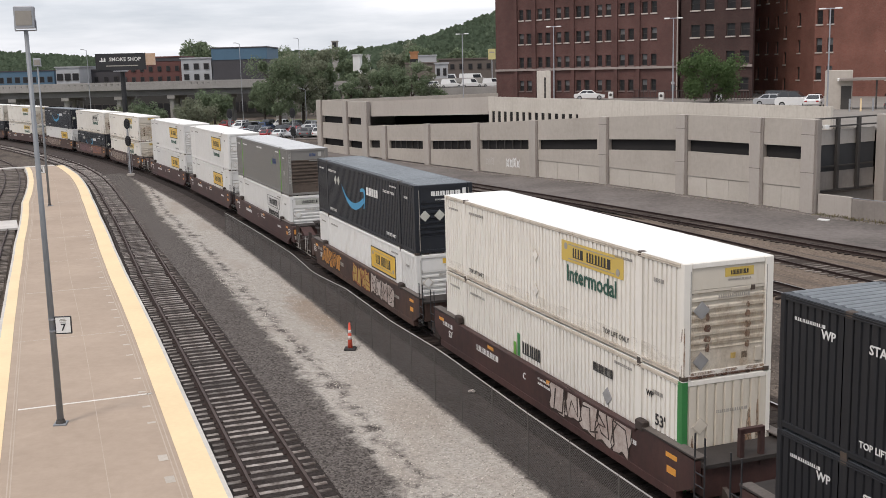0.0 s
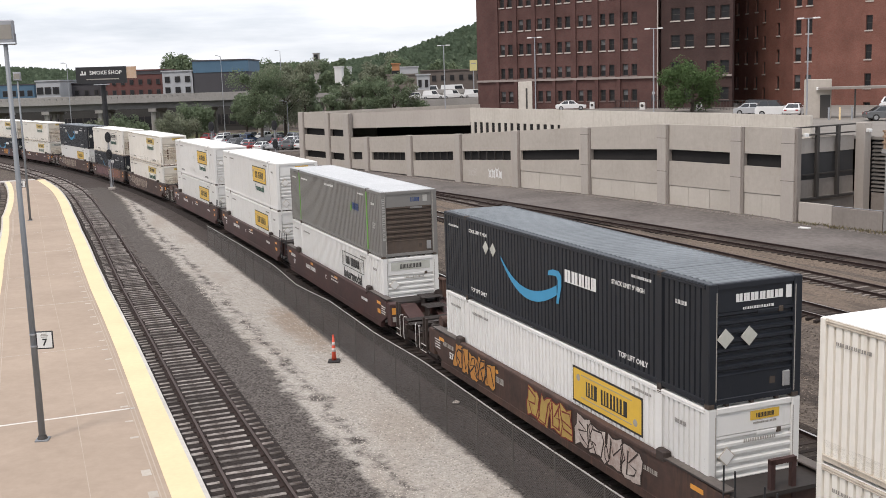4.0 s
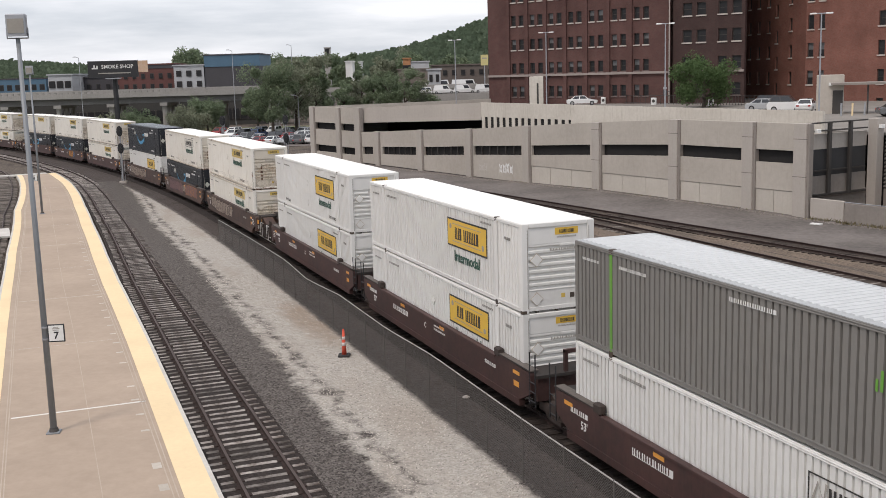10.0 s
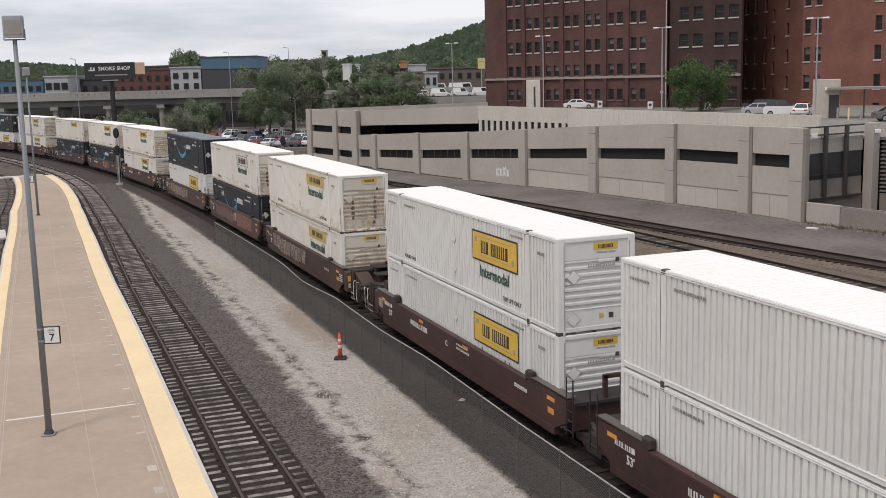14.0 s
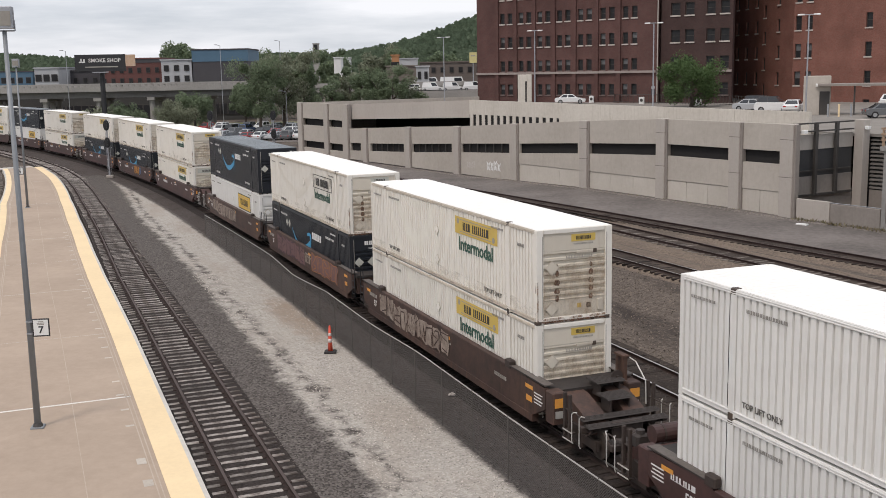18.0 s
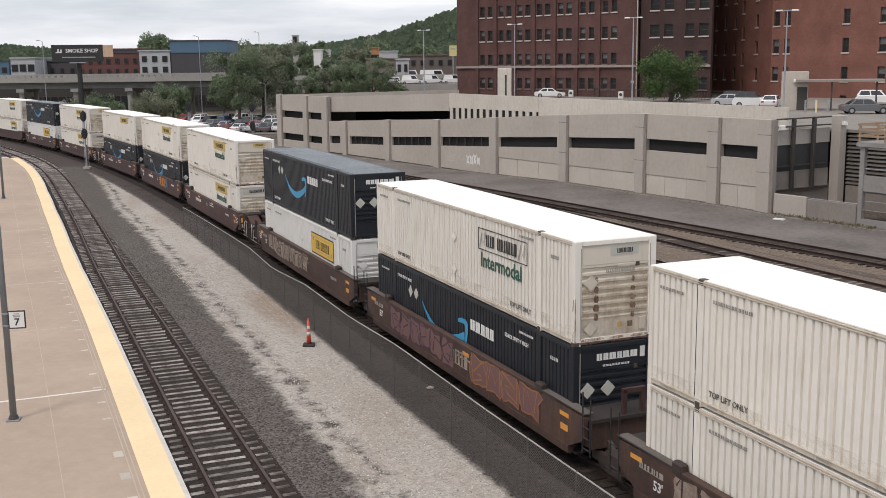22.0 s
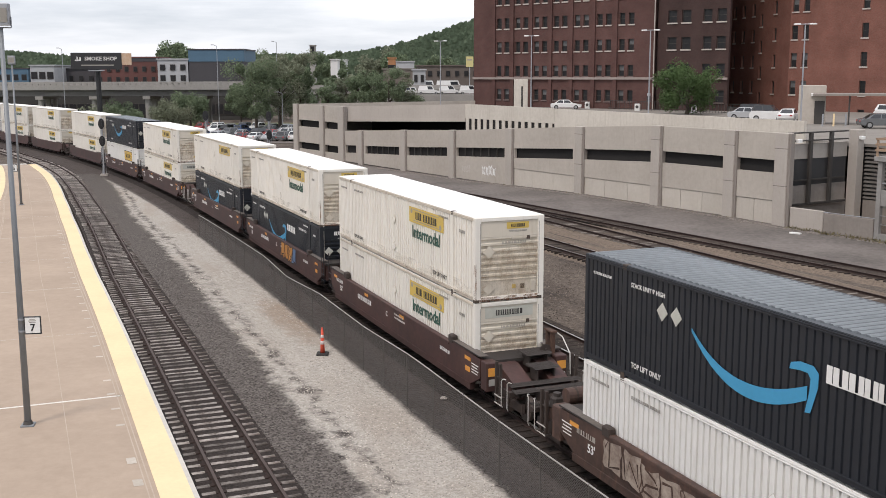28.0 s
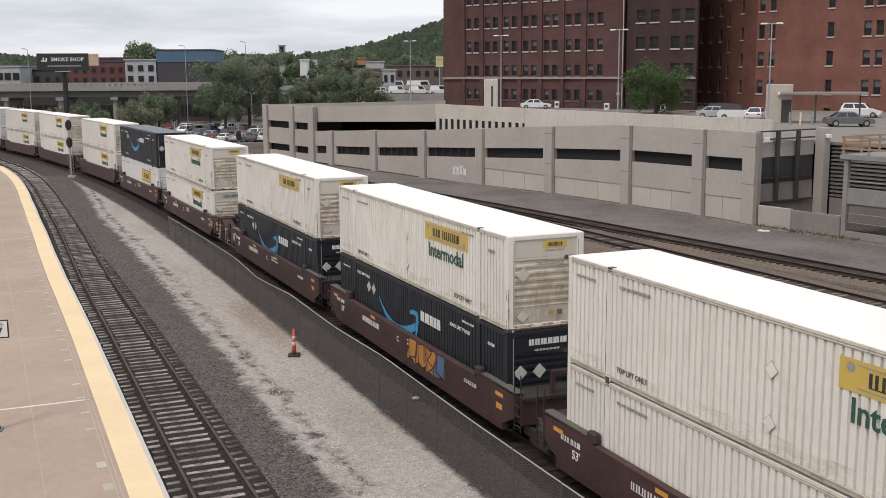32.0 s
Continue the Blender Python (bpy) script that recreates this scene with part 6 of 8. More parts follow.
def plain_copy(ob):
    """A copy that leaves the smallest parts out."""
    c = copy_thing(ob, Matrix.Identity(4))
    for o in sorted(c.children_recursive, key=lambda o: -len(o.children)):
        if o.name.split(".")[0] in SMALL and not (o.name.startswith("lettering") and "word" in o.get("label", "")):
            bpy.data.objects.remove(o)
    return c


CARS, STACKS = [], []
made_c, made_w = {}, {}
for k, (up, low, pnt, role) in enumerate(TRAIN):
    key = (pnt, role, DECO.get(k))
    if key in made_w:
        car_ob = plain_copy(made_w[key]) if k > 13 else copy_thing(made_w[key], Matrix.Identity(4))
    else:
        pm = M_CAR_RED if pnt == "red" else M_CAR_RUST
        text = ("oxide red" if pnt == "red" else "rusty orange-brown") + " articulated well car" + (" with graffiti" if DECO.get(k) else " with white stencils")
        car_ob = made_w[key] = well_car(role, pm, text, DECO.get(k))
    CARS.append(car_ob)
    pair = []
    for kind in (low, up):
        if kind in made_c:
            ob = plain_copy(made_c[kind]) if k > 13 else copy_thing(made_c[kind], Matrix.Identity(4))
        else:
            ob = made_c[kind] = container(kind, LABELS[kind])
        pair.append(ob)
    STACKS.append(pair)


# ------------------------------------------------------------ parking garage
G0 = Vector((26.22, 75.5, 0))
GM = Matrix.Translation(G0) @ Matrix.Rotation(radians(-59.08), 4, "Z")

M_CONC_PALE2 = mat("pale_base_panel_concrete", (0.53, 0.49, 0.435), 0.9, 0, (0.43, 0.39, 0.34), 0.4, 4, 0.6, 0.003, 40, 0.05, 0.3, (0.33, 0.28, 0.23), spec=0.2)
# dark tone paints shade beside columns and in the end bay, weathering elsewhere
M_CONC_RET = mat("shaded_weathered_concrete", (0.285, 0.255, 0.23), 0.92, 0, (0.21, 0.185, 0.165), 0.4, 4, 0.7, 0.003, 40, streak=0.3, streak_color=(0.17, 0.145, 0.125), spec=0.2)
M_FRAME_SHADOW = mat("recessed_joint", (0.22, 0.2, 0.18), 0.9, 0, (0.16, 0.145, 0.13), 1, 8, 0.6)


M_DOCK = mat("grey_dock_concrete", (0.3, 0.29, 0.275), 0.9, 0, (0.2, 0.19, 0.18), 0.4, 4, 0.8, streak=0.35, streak_color=(0.16, 0.145, 0.13))
M_LOUVRE = mat("weathered_louvre_slat", (0.2, 0.185, 0.17), 0.8, 0.1, (0.13, 0.12, 0.11), 0.5, 5, 0.8)


WALL_TOP = lin([(-1, 6.66), (13.5, 6.68), (22.6, 6.25), (33.5, 5.64), (43.8, 5.04), (54, 4.62), (64.7, 4.1), (71, 3.8)])
SLOT_TOP = lin([(0, 4.7), (13, 4.66), (24, 4.2), (33.2, 3.72), (43.7, 3.22), (54.2, 2.65), (64, 2.26), (71, 1.98)])


def slab(mb, a0, a1, y0, y1, zl0, zl1, zr0, zr1):
    """An upright slab between a0 and a1 with sloping lower (zl0, zr0) and upper (zl1, zr1) edges; a runs back along the wall."""
    mb.hexa(((-a1, y0, zr0), (-a0, y0, zl0), (-a0, y1, zl0), (-a1, y1, zr0), (-a1, y0, zr1), (-a0, y0, zl1), (-a0, y1, zl1), (-a1, y1, zr1)))
    return mb


def build_garage():
    root = thing("parking_garage", GM, "beige precast concrete parking garage with a sloping ramp wall", "parking garage", kind="structure")
    cols = [(-0.15, 1.0), (4.85, 5.85), (12.85, 13.85), (22.75, 23.75), (33.5, 34.5), (44.0, 45.0), (54.4, 55.4), (65.0, 65.9), (70.0, 71.4), (75.8, 76.9), (83.9, 85.2)]
    wins = [(1.0, 4.75), (6.1, 12.7), (14.0, 22.65), (24.2, 33.2), (34.9, 43.7), (45.6, 54.1), (56.0, 64.3), (66.8, 69.6)]
    edges = [(a0, a1) for (_, a0), (a1, _) in zip(cols[:-1], cols[1:])]
    for k, (a0, a1) in enumerate(edges[:8]):
        b0, b1 = wins[k]
        b0, b1 = max(b0, a0), min(b1, a1)
        t0, t1, s0, s1 = WALL_TOP(a0), WALL_TOP(a1), SLOT_TOP(a0), SLOT_TOP(a1)
        wall = part("wall_panel", slab(MB(), a0, a1, 0, 0.28, s0, t0, s1, t1), M_CONC, root)
        low0 = 1.75 if k < 4 else 0.0
        part("wall_panel", slab(MB(), a0, a1, 0, 0.28, low0, s0 - 0.94, low0, s1 - 0.94), M_CONC, root)
        if b0 > a0 + 0.02:
            part("wall_jamb", slab(MB(), a0, b0, 0.002, 0.27, s0 - 0.94, s0, SLOT_TOP(b0) - 0.94, SLOT_TOP(b0)), M_CONC, root)
        if b1 < a1 - 0.02:
            part("wall_jamb", slab(MB(), b1, a1, 0.002, 0.27, SLOT_TOP(b1) - 0.94, SLOT_TOP(b1), s1 - 0.94, s1), M_CONC, root)
        if low0:
            n = 2 if a1 - a0 < 7 else 3
            for j in range(n):
                c0, c1 = a0 + (a1 - a0) * j / n, a0 + (a1 - a0) * (j + 1) / n
                part("base_panel", slab(MB(), c0 + 0.02, c1 - 0.02, 0.05, 0.28, -0.3, low0 - 0.03, -0.3, low0 - 0.03), M_CONC_PALE2, root)
        # sheet close behind the slot, black in place of the shaded interior
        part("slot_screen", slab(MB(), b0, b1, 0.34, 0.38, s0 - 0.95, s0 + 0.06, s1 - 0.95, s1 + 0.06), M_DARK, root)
        nb = max(2, int((b1 - b0) / 1.3))
        if k in (4, 5, 6):
            for j in range(1, nb):
                a = b0 + (b1 - b0) * j / nb
                f = (a - a0) / (a1 - a0)
                s = s0 + (s1 - s0) * f
                part("slot_bar", MB().box(-a - 0.04, -a + 0.04, 0.1, 0.2, s - 0.94, s), M_FRAME_DARK, root)
    for k, (a0, a1) in enumerate(edges[8:]):
        z_t = 6.88
        for z0, z1 in ((-0.3, 0.85), (1.76, 3.9), (4.8, z_t)):
            part("wall_panel", slab(MB(), a0, a1, 0, 0.28, z0, z1, z0, z1), M_CONC, root)
        for z0 in (0.85, 3.9):
            # same black sheet for the corner block's shaded slots
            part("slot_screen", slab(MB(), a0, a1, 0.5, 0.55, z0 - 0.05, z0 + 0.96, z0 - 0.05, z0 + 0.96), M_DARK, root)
    for k, (a0, a1) in enumerate(cols):
        h = 6.92 if a0 > 69 else WALL_TOP((a0 + a1) / 2) + 0.02
        part("column", MB().rbox(-a1, -a0, -0.22, 0.4, -0.3, h, 0.03), M_CONC_COL, root)
        # added strip, darker to paint the shade on the column's right side
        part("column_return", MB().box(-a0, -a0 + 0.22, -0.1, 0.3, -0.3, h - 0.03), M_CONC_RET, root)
        if k < 4:
            part("column_band", MB().box(-a1 - 0.005, -a0 + 0.005, -0.225, 0.4, 5.55, 5.6), M_FRAME_SHADOW, root)
            part("column_band", MB().box(-a1 - 0.005, -a0 + 0.005, -0.225, 0.4, 2.85, 2.9), M_FRAME_SHADOW, root)
    # far side of the corner block, roof decks and inner walls
    part("wall_panel", slab(MB(), 84.9, 85.2, 0.3, 30, -0.3, 6.88, -0.3, 6.88), M_CONC, root)
    part("roof_deck", MB().hexa(((-85, 0.3, 5.5), (-71.2, 0.3, 5.5), (-54.8, 8.32, 5.5), (-85, 40, 5.5), (-85, 0.3, 5.7), (-71.2, 0.3, 5.7), (-54.8, 8.32, 5.7), (-85, 40, 5.7))), M_DECK, root)
    part("roof_deck", MB().box(-85, 40, 8.32, 110, 5.42, 5.64), M_DECK, root)
    part("ramp", slab(MB(), 2.2, 71, 0.3, 8.0, 5.3, 5.4, 2.6, 2.7), M_DECK, root)
    # slanting wall over the ramp's opening
    part("ramp_wall", MB().hexa(((-70.5, 0.2, 5.0), (-54.2, 8.0, 5.35), (-54.2, 8.3, 5.35), (-70.5, 0.5, 5.0),
                                 (-70.5, 0.2, 6.9), (-54.2, 8.0, 7.4), (-54.2, 8.3, 7.4), (-70.5, 0.5, 6.9))), M_CONC_COL, root)
    # near-black wall paints the shade inside the ramp's opening
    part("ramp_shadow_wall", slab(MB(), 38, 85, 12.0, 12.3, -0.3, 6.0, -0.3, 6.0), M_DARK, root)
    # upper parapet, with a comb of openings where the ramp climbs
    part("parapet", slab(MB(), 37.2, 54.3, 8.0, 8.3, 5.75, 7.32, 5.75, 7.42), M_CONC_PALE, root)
    # black sheet added right behind the piers as the openings' shade
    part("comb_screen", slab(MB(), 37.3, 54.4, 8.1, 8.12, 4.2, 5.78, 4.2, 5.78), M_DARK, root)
    for j in range(14):
        a = 37.6 + j * 1.22
        part("comb_pier", slab(MB(), a, a + 0.62, 8.01, 8.08, 4.3, 5.75, 4.3, 5.75), M_CONC_PALE, root)
    for a0, a1 in ((5.2, 13.0), (13.02, 21.0), (21.02, 29.0), (29.02, 37.18)):
        part("parapet", slab(MB(), a0, a1, 8.0, 8.3, 5.0, 7.12 + 0.005 * a0, 5.0, 7.12 + 0.005 * a1), M_CONC_PALE, root)
    # end of the ramp: open bay with steel frame and dark screens
    part("end_column", MB().rbox(-0.6, 0.2, 7.5, 8.3, -0.3, 6.72, 0.03), M_CONC_COL, root)
    for y in (2.9, 5.2):
        part("end_post", MB().rbox(-0.6, -0.35, y, y + 0.28, 1.3, 6.68, 0.02), M_FRAME_DARK, root)
    for z0, z1 in ((6.58, 6.68), (6.0, 6.1), (1.3, 1.45)):
        part("end_beam", MB().box(-0.58, -0.38, 0.4, 7.2, z0, z1), M_FRAME_DARK, root)
    part("end_panel", MB().box(-0.9, -0.7, 0.4, 7.5, 4.7, 5.8), M_CONC_COL, root)
    # lower panel's darker concrete carries the recessed bay's shade
    part("end_panel", MB().box(-0.9, -0.7, 0.4, 7.5, 1.5, 2.75), M_CONC_RET, root)
    part("end_screen", MB().box(-0.86, -0.76, 0.4, 7.5, 2.75, 4.7), M_MESH_DARK, root)
    part("end_screen_rail", MB().box(-0.6, -0.5, 0.4, 7.2, 3.1, 3.2), M_FRAME_DARK, root)
    part("end_floor", MB().box(-1.9, -0.62, 0.4, 7.5, -0.3, 1.5), M_CONC_RET, root)
    part("wall_lamp", MB().rbox(0.2, 0.5, 0.55, 0.95, 6.0, 6.25, 0.03), M_WHITE, root)
    part("wall_lamp", MB().rbox(0.2, 0.5, 7.6, 8.0, 6.0, 6.25, 0.03), M_WHITE, root)
    # louvred block beyond the ramp
    # near-black backing paints the shade between the louvres
    part("louvre_wall", MB().box(-0.9, 24, 8.75, 9.0, -0.3, 5.1), M_DARK, root)
    for j in range(13):
        z = 1.5 + j * 0.3
        part("louvre", MB().hexa(((0.2, 8.45, z), (24, 8.45, z), (24, 8.7, z + 0.12), (0.2, 8.7, z + 0.12), (0.2, 8.45, z + 0.1), (24, 8.45, z + 0.1), (24, 8.7, z + 0.22), (0.2, 8.7, z + 0.22))), M_LOUVRE, root)
    part("louvre_base", MB().box(0.2, 24, 8.5, 8.75, -0.3, 1.4), M_CONC_RET, root)
    # tags sprayed on the ramp wall
    r = random.Random(3)
    for a, w_, h_, fill in ((38.9, 0.62, 0.98, M_SPRAY), (42.6, 0.5, 0.7, M_SPRAY_DIM)):
        for j in range(4 if fill is M_SPRAY else 3):
            x, z = -a + j * w_, 0.72 + r.uniform(-0.05, 0.08)
            c, s_ = r.uniform(0.8, 1.1), r.uniform(-0.12, 0.12)
            pts = [(x + 0.05, z), (x + w_ * 0.45, z + 0.12), (x + w_ * 0.95, z - 0.03), (x + w_ * (0.8 + s_), z + h_ * 0.45), (x + w_ * 1.0, z + h_ * c), (x + w_ * 0.55, z + h_ * (c - 0.22)), (x + s_ * w_, z + h_ * c), (x + 0.12, z + h_ * 0.55)]
            if fill is M_SPRAY:
                tag = part("graffiti", MB().poly([(p, -0.006 - 0.002 * (j % 2), q) for p, q in pts]), fill, root)
                mb = MB()
                stroke(mb, [(x + u * w_ + r.uniform(-0.04, 0.04), z + v * h_) for u, v in [(r.uniform(0.15, 0.85), r.uniform(0.15, 0.85)) for _ in range(4)]], 0.045, -0.014)
                part("graffiti_stroke", mb, M_C_GREYINK, tag)
            else:
                mb = MB()
                stroke(mb, pts + pts[:1], 0.07, -0.012)
                part("graffiti", mb, fill, root)
    # low yard wall at the corner
    part("yard_wall", MB().rbox(0.45, 3.3, 0.0, 0.25, -0.3, 1.42, 0.03), M_CONC_COL, root)
    part("yard_wall", MB().rbox(3.32, 7.3, 0.05, 0.25, -0.3, 1.3, 0.03), M_CONC_RET, root)
    part("yard_wall_rail", MB().tube((3.3, 0.1, 1.36), (7.4, 0.1, 1.36), 0.03, 6), M_GALV, root)


def loading_dock():
    """A steel and concrete dock frame with a timber railing, past the ramp's end."""
    root = thing("loading_dock", GM, "grey concrete dock frame with a tan timber railing", "loading dock", kind="structure")
    for x in (7.4, 13.6, 19.8, 26.0):
        for y in (0.0, 6.0):
            part("post", MB().rbox(x, x + 0.34, y, y + 0.34, -0.3, 5.2, 0.02), M_DOCK, root)
    part("deck", MB().box(7.2, 27, -0.15, 6.6, 5.2, 5.5), M_DOCK, root)
    part("beam", MB().box(7.75, 26, 0.05, 0.3, 2.25, 3.3), M_DOCK, root)
    part("sill_beam", MB().box(7.75, 26, 0.02, 0.3, -0.3, 0.4), M_DOCK, root)
    # black panel added as the shade in the dock's openings
    part("back_wall", MB().box(7.75, 26, 6.34, 6.5, -0.3, 2.1), M_DARK, root)
    part("floor", MB().box(7.75, 26, 0.35, 6.3, 2.1, 2.25), M_DOCK, root)
    part("pipe_rail", MB().tube((7.7, 0.15, 3.75), (26, 0.15, 3.75), 0.04, 6), M_GALV, root)
    for z in (1.0, 1.6):
        part("pipe_rail", MB().tube((7.7, 0.15, z), (26, 0.15, z + 0.05), 0.025, 6), M_GALV, root)
    for x in np.arange(7.3, 27, 1.9):
        part("rail_post", MB().box(x, x + 0.12, -0.1, 0.02, 5.5, 6.7), M_TIMBER, root)
    for z in (5.85, 6.22, 6.58):
        part("rail_board", MB().box(7.3, 27, -0.14, -0.1, z, z + 0.13), M_TIMBER, root)
        part("rail_board", MB().box(7.2, 7.24, -0.1, 6.4, z, z + 0.13), M_TIMBER, root)
    for y in (1.9, 3.9, 5.9):
        part("rail_post", MB().box(7.24, 7.36, y, y + 0.12, 5.5, 6.7), M_TIMBER, root)


M_TIMBER = mat("tan_timber", (0.36, 0.25, 0.17), 0.85, 0, (0.26, 0.18, 0.12), 0.8, 9, 0.7)

build_garage()
loading_dock()


FOOT = lin([(-60, -0.1), (-8, 0.0), (0, 0.03), (5.5, 0.17), (23, 0.27), (33, 0.12), (41, -0.03), (80, -0.1)])


def service_road():
    mb = MB()
    d = Vector((-0.514, 0.858, 0))
    n = Vector((0.858, 0.514, 0))
    rows = []
    for a in np.arange(-60, 150, 3.0):
        c = G0 + d * a
        rows.append([c - n * (9.2 + 0.8 * noise.noise((a * 0.07, 3, 1))) + Vector((0, 0, -0.2)), c - n * 4.5 + Vector((0, 0, -0.12 + FOOT(a) * 0.3)), c - n * 0.9 + Vector((0, 0, FOOT(a) - 0.08)), c + n * 0.6 + Vector((0, 0, FOOT(a)))])
    mb.loft(rows, closed=False)
    tagged(part("service_road", mb, M_ASPHALT), "worn grey asphalt service road beside the garage", "road", kind="structure")


service_road()


def lamp_tall(p, z0, h, label, ang=0.0):
    root = thing("parking_lamp", Matrix.Translation((p[0], p[1], z0)) @ Matrix.Rotation(radians(ang), 4, "Z"), label, "lamp post", "garage roof lamps")
    part("pole", MB().tube((0, 0, 0), (0, 0, h), 0.075, 10, 0.05), M_GALV, root)
    part("arm", MB().tube((-0.9, 0, h - 0.02), (0.9, 0, h - 0.02), 0.04, 6), M_GALV, root)
    for s in (-1, 1):
        part("lamp_head", MB().rbox(*(sorted((s * 0.35, s * 0.85))), -0.13, 0.13, h - 0.06, h + 0.05, 0.03), M_WHITE, root)


def gpt(a, y):
    return GM @ Vector((-a, y, 0))


for a, z0, z1 in ((42.0, 6.2, 14.95), (23.6, 6.2, 14.9), (6.0, 5.6, 14.75), (60.5, 6.2, 14.9)):
    lamp_tall(gpt(a, 8.5), z0, z1 - z0, "slim steel lamp post with twin heads on the garage roof", -30)


# ------------------------------------------------------------ brick buildings
def brick_mat(name, a, b, mortar):
    m = bpy.data.materials.new(name)
    m.use_nodes = True
    nt = m.node_tree
    bs = nt.nodes["Principled BSDF"]
    bs.inputs["Roughness"].default_value = 0.9
    bs.inputs["Specular IOR Level"].default_value = 0.2
    co = nt.nodes.new("ShaderNodeTexCoord")
    mp = nt.nodes.new("ShaderNodeMapping")
    mp.inputs["Rotation"].default_value = (radians(90), 0, 0)
    br = nt.nodes.new("ShaderNodeTexBrick")
    br.inputs["Color1"].default_value = (*a, 1)
    br.inputs["Color2"].default_value = (*b, 1)
    br.inputs["Mortar"].default_value = (*mortar, 1)
    br.inputs["Scale"].default_value = 1.0
    br.inputs["Brick Width"].default_value = 0.22
    br.inputs["Row Height"].default_value = 0.075
    br.inputs["Mortar Size"].default_value = 0.009
    nt.links.new(co.outputs["Object"], mp.inputs["Vector"])
    nt.links.new(mp.outputs["Vector"], br.inputs["Vector"])
    n1 = nt.nodes.new("ShaderNodeTexNoise")
    n1.inputs["Scale"].default_value = 0.22
    n1.inputs["Detail"].default_value = 6
    n1.inputs["Roughness"].default_value = 0.65
    nt.links.new(co.outputs["Object"], n1.inputs["Vector"])
    r = nt.nodes.new("ShaderNodeMapRange")
    r.inputs["From Min"].default_value = 0.35
    r.inputs["From Max"].default_value = 0.65
    r.inputs["To Min"].default_value = 0.8
    r.inputs["To Max"].default_value = 1.15
    nt.links.new(n1.outputs["Fac"], r.inputs["Value"])
    hs = nt.nodes.new("ShaderNodeHueSaturation")
    nt.links.new(r.outputs["Result"], hs.inputs["Value"])
    nt.links.new(br.outputs["Color"], hs.inputs["Color"])
    nt.links.new(hs.outputs["Color"], bs.inputs["Base Color"])
    return m


M_BRICK_D = brick_mat("dark_maroon_brick", (0.122, 0.06, 0.052), (0.094, 0.047, 0.043), (0.112, 0.075, 0.067))
M_BRICK_DD = brick_mat("deep_maroon_brick", (0.072, 0.041, 0.037), (0.056, 0.033, 0.03), (0.066, 0.05, 0.046))
M_BRICK_R = brick_mat("orange_red_brick", (0.225, 0.095, 0.073), (0.182, 0.077, 0.059), (0.21, 0.122, 0.097))
M_SILL = mat("pale_stone_sill", (0.5, 0.45, 0.41), 0.9, 0, (0.38, 0.34, 0.3), 0.6, 5, 0.6)
M_SILL_D = mat("sooty_stone_sill", (0.17, 0.125, 0.115), 0.9, 0, (0.12, 0.09, 0.083), 0.6, 5, 0.6)
M_BAND = mat("weathered_stone_band", (0.33, 0.28, 0.255), 0.9, 0, (0.24, 0.2, 0.18), 0.6, 5, 0.7)
M_WIN = mat("dark_window_glass", (0.018, 0.018, 0.019), 0.3, 0, (0.035, 0.035, 0.036), 0.3, 2, 0.8, spec=0.25)
M_WIN_L = mat("pale_window_blind", (0.15, 0.15, 0.15), 0.6, 0, (0.08, 0.085, 0.09), 0.5, 3, 0.9)
M_WFRAME = mat("brown_window_frame", (0.06, 0.05, 0.045), 0.6, 0, (0.04, 0.035, 0.03), 1, 8, 0.6)


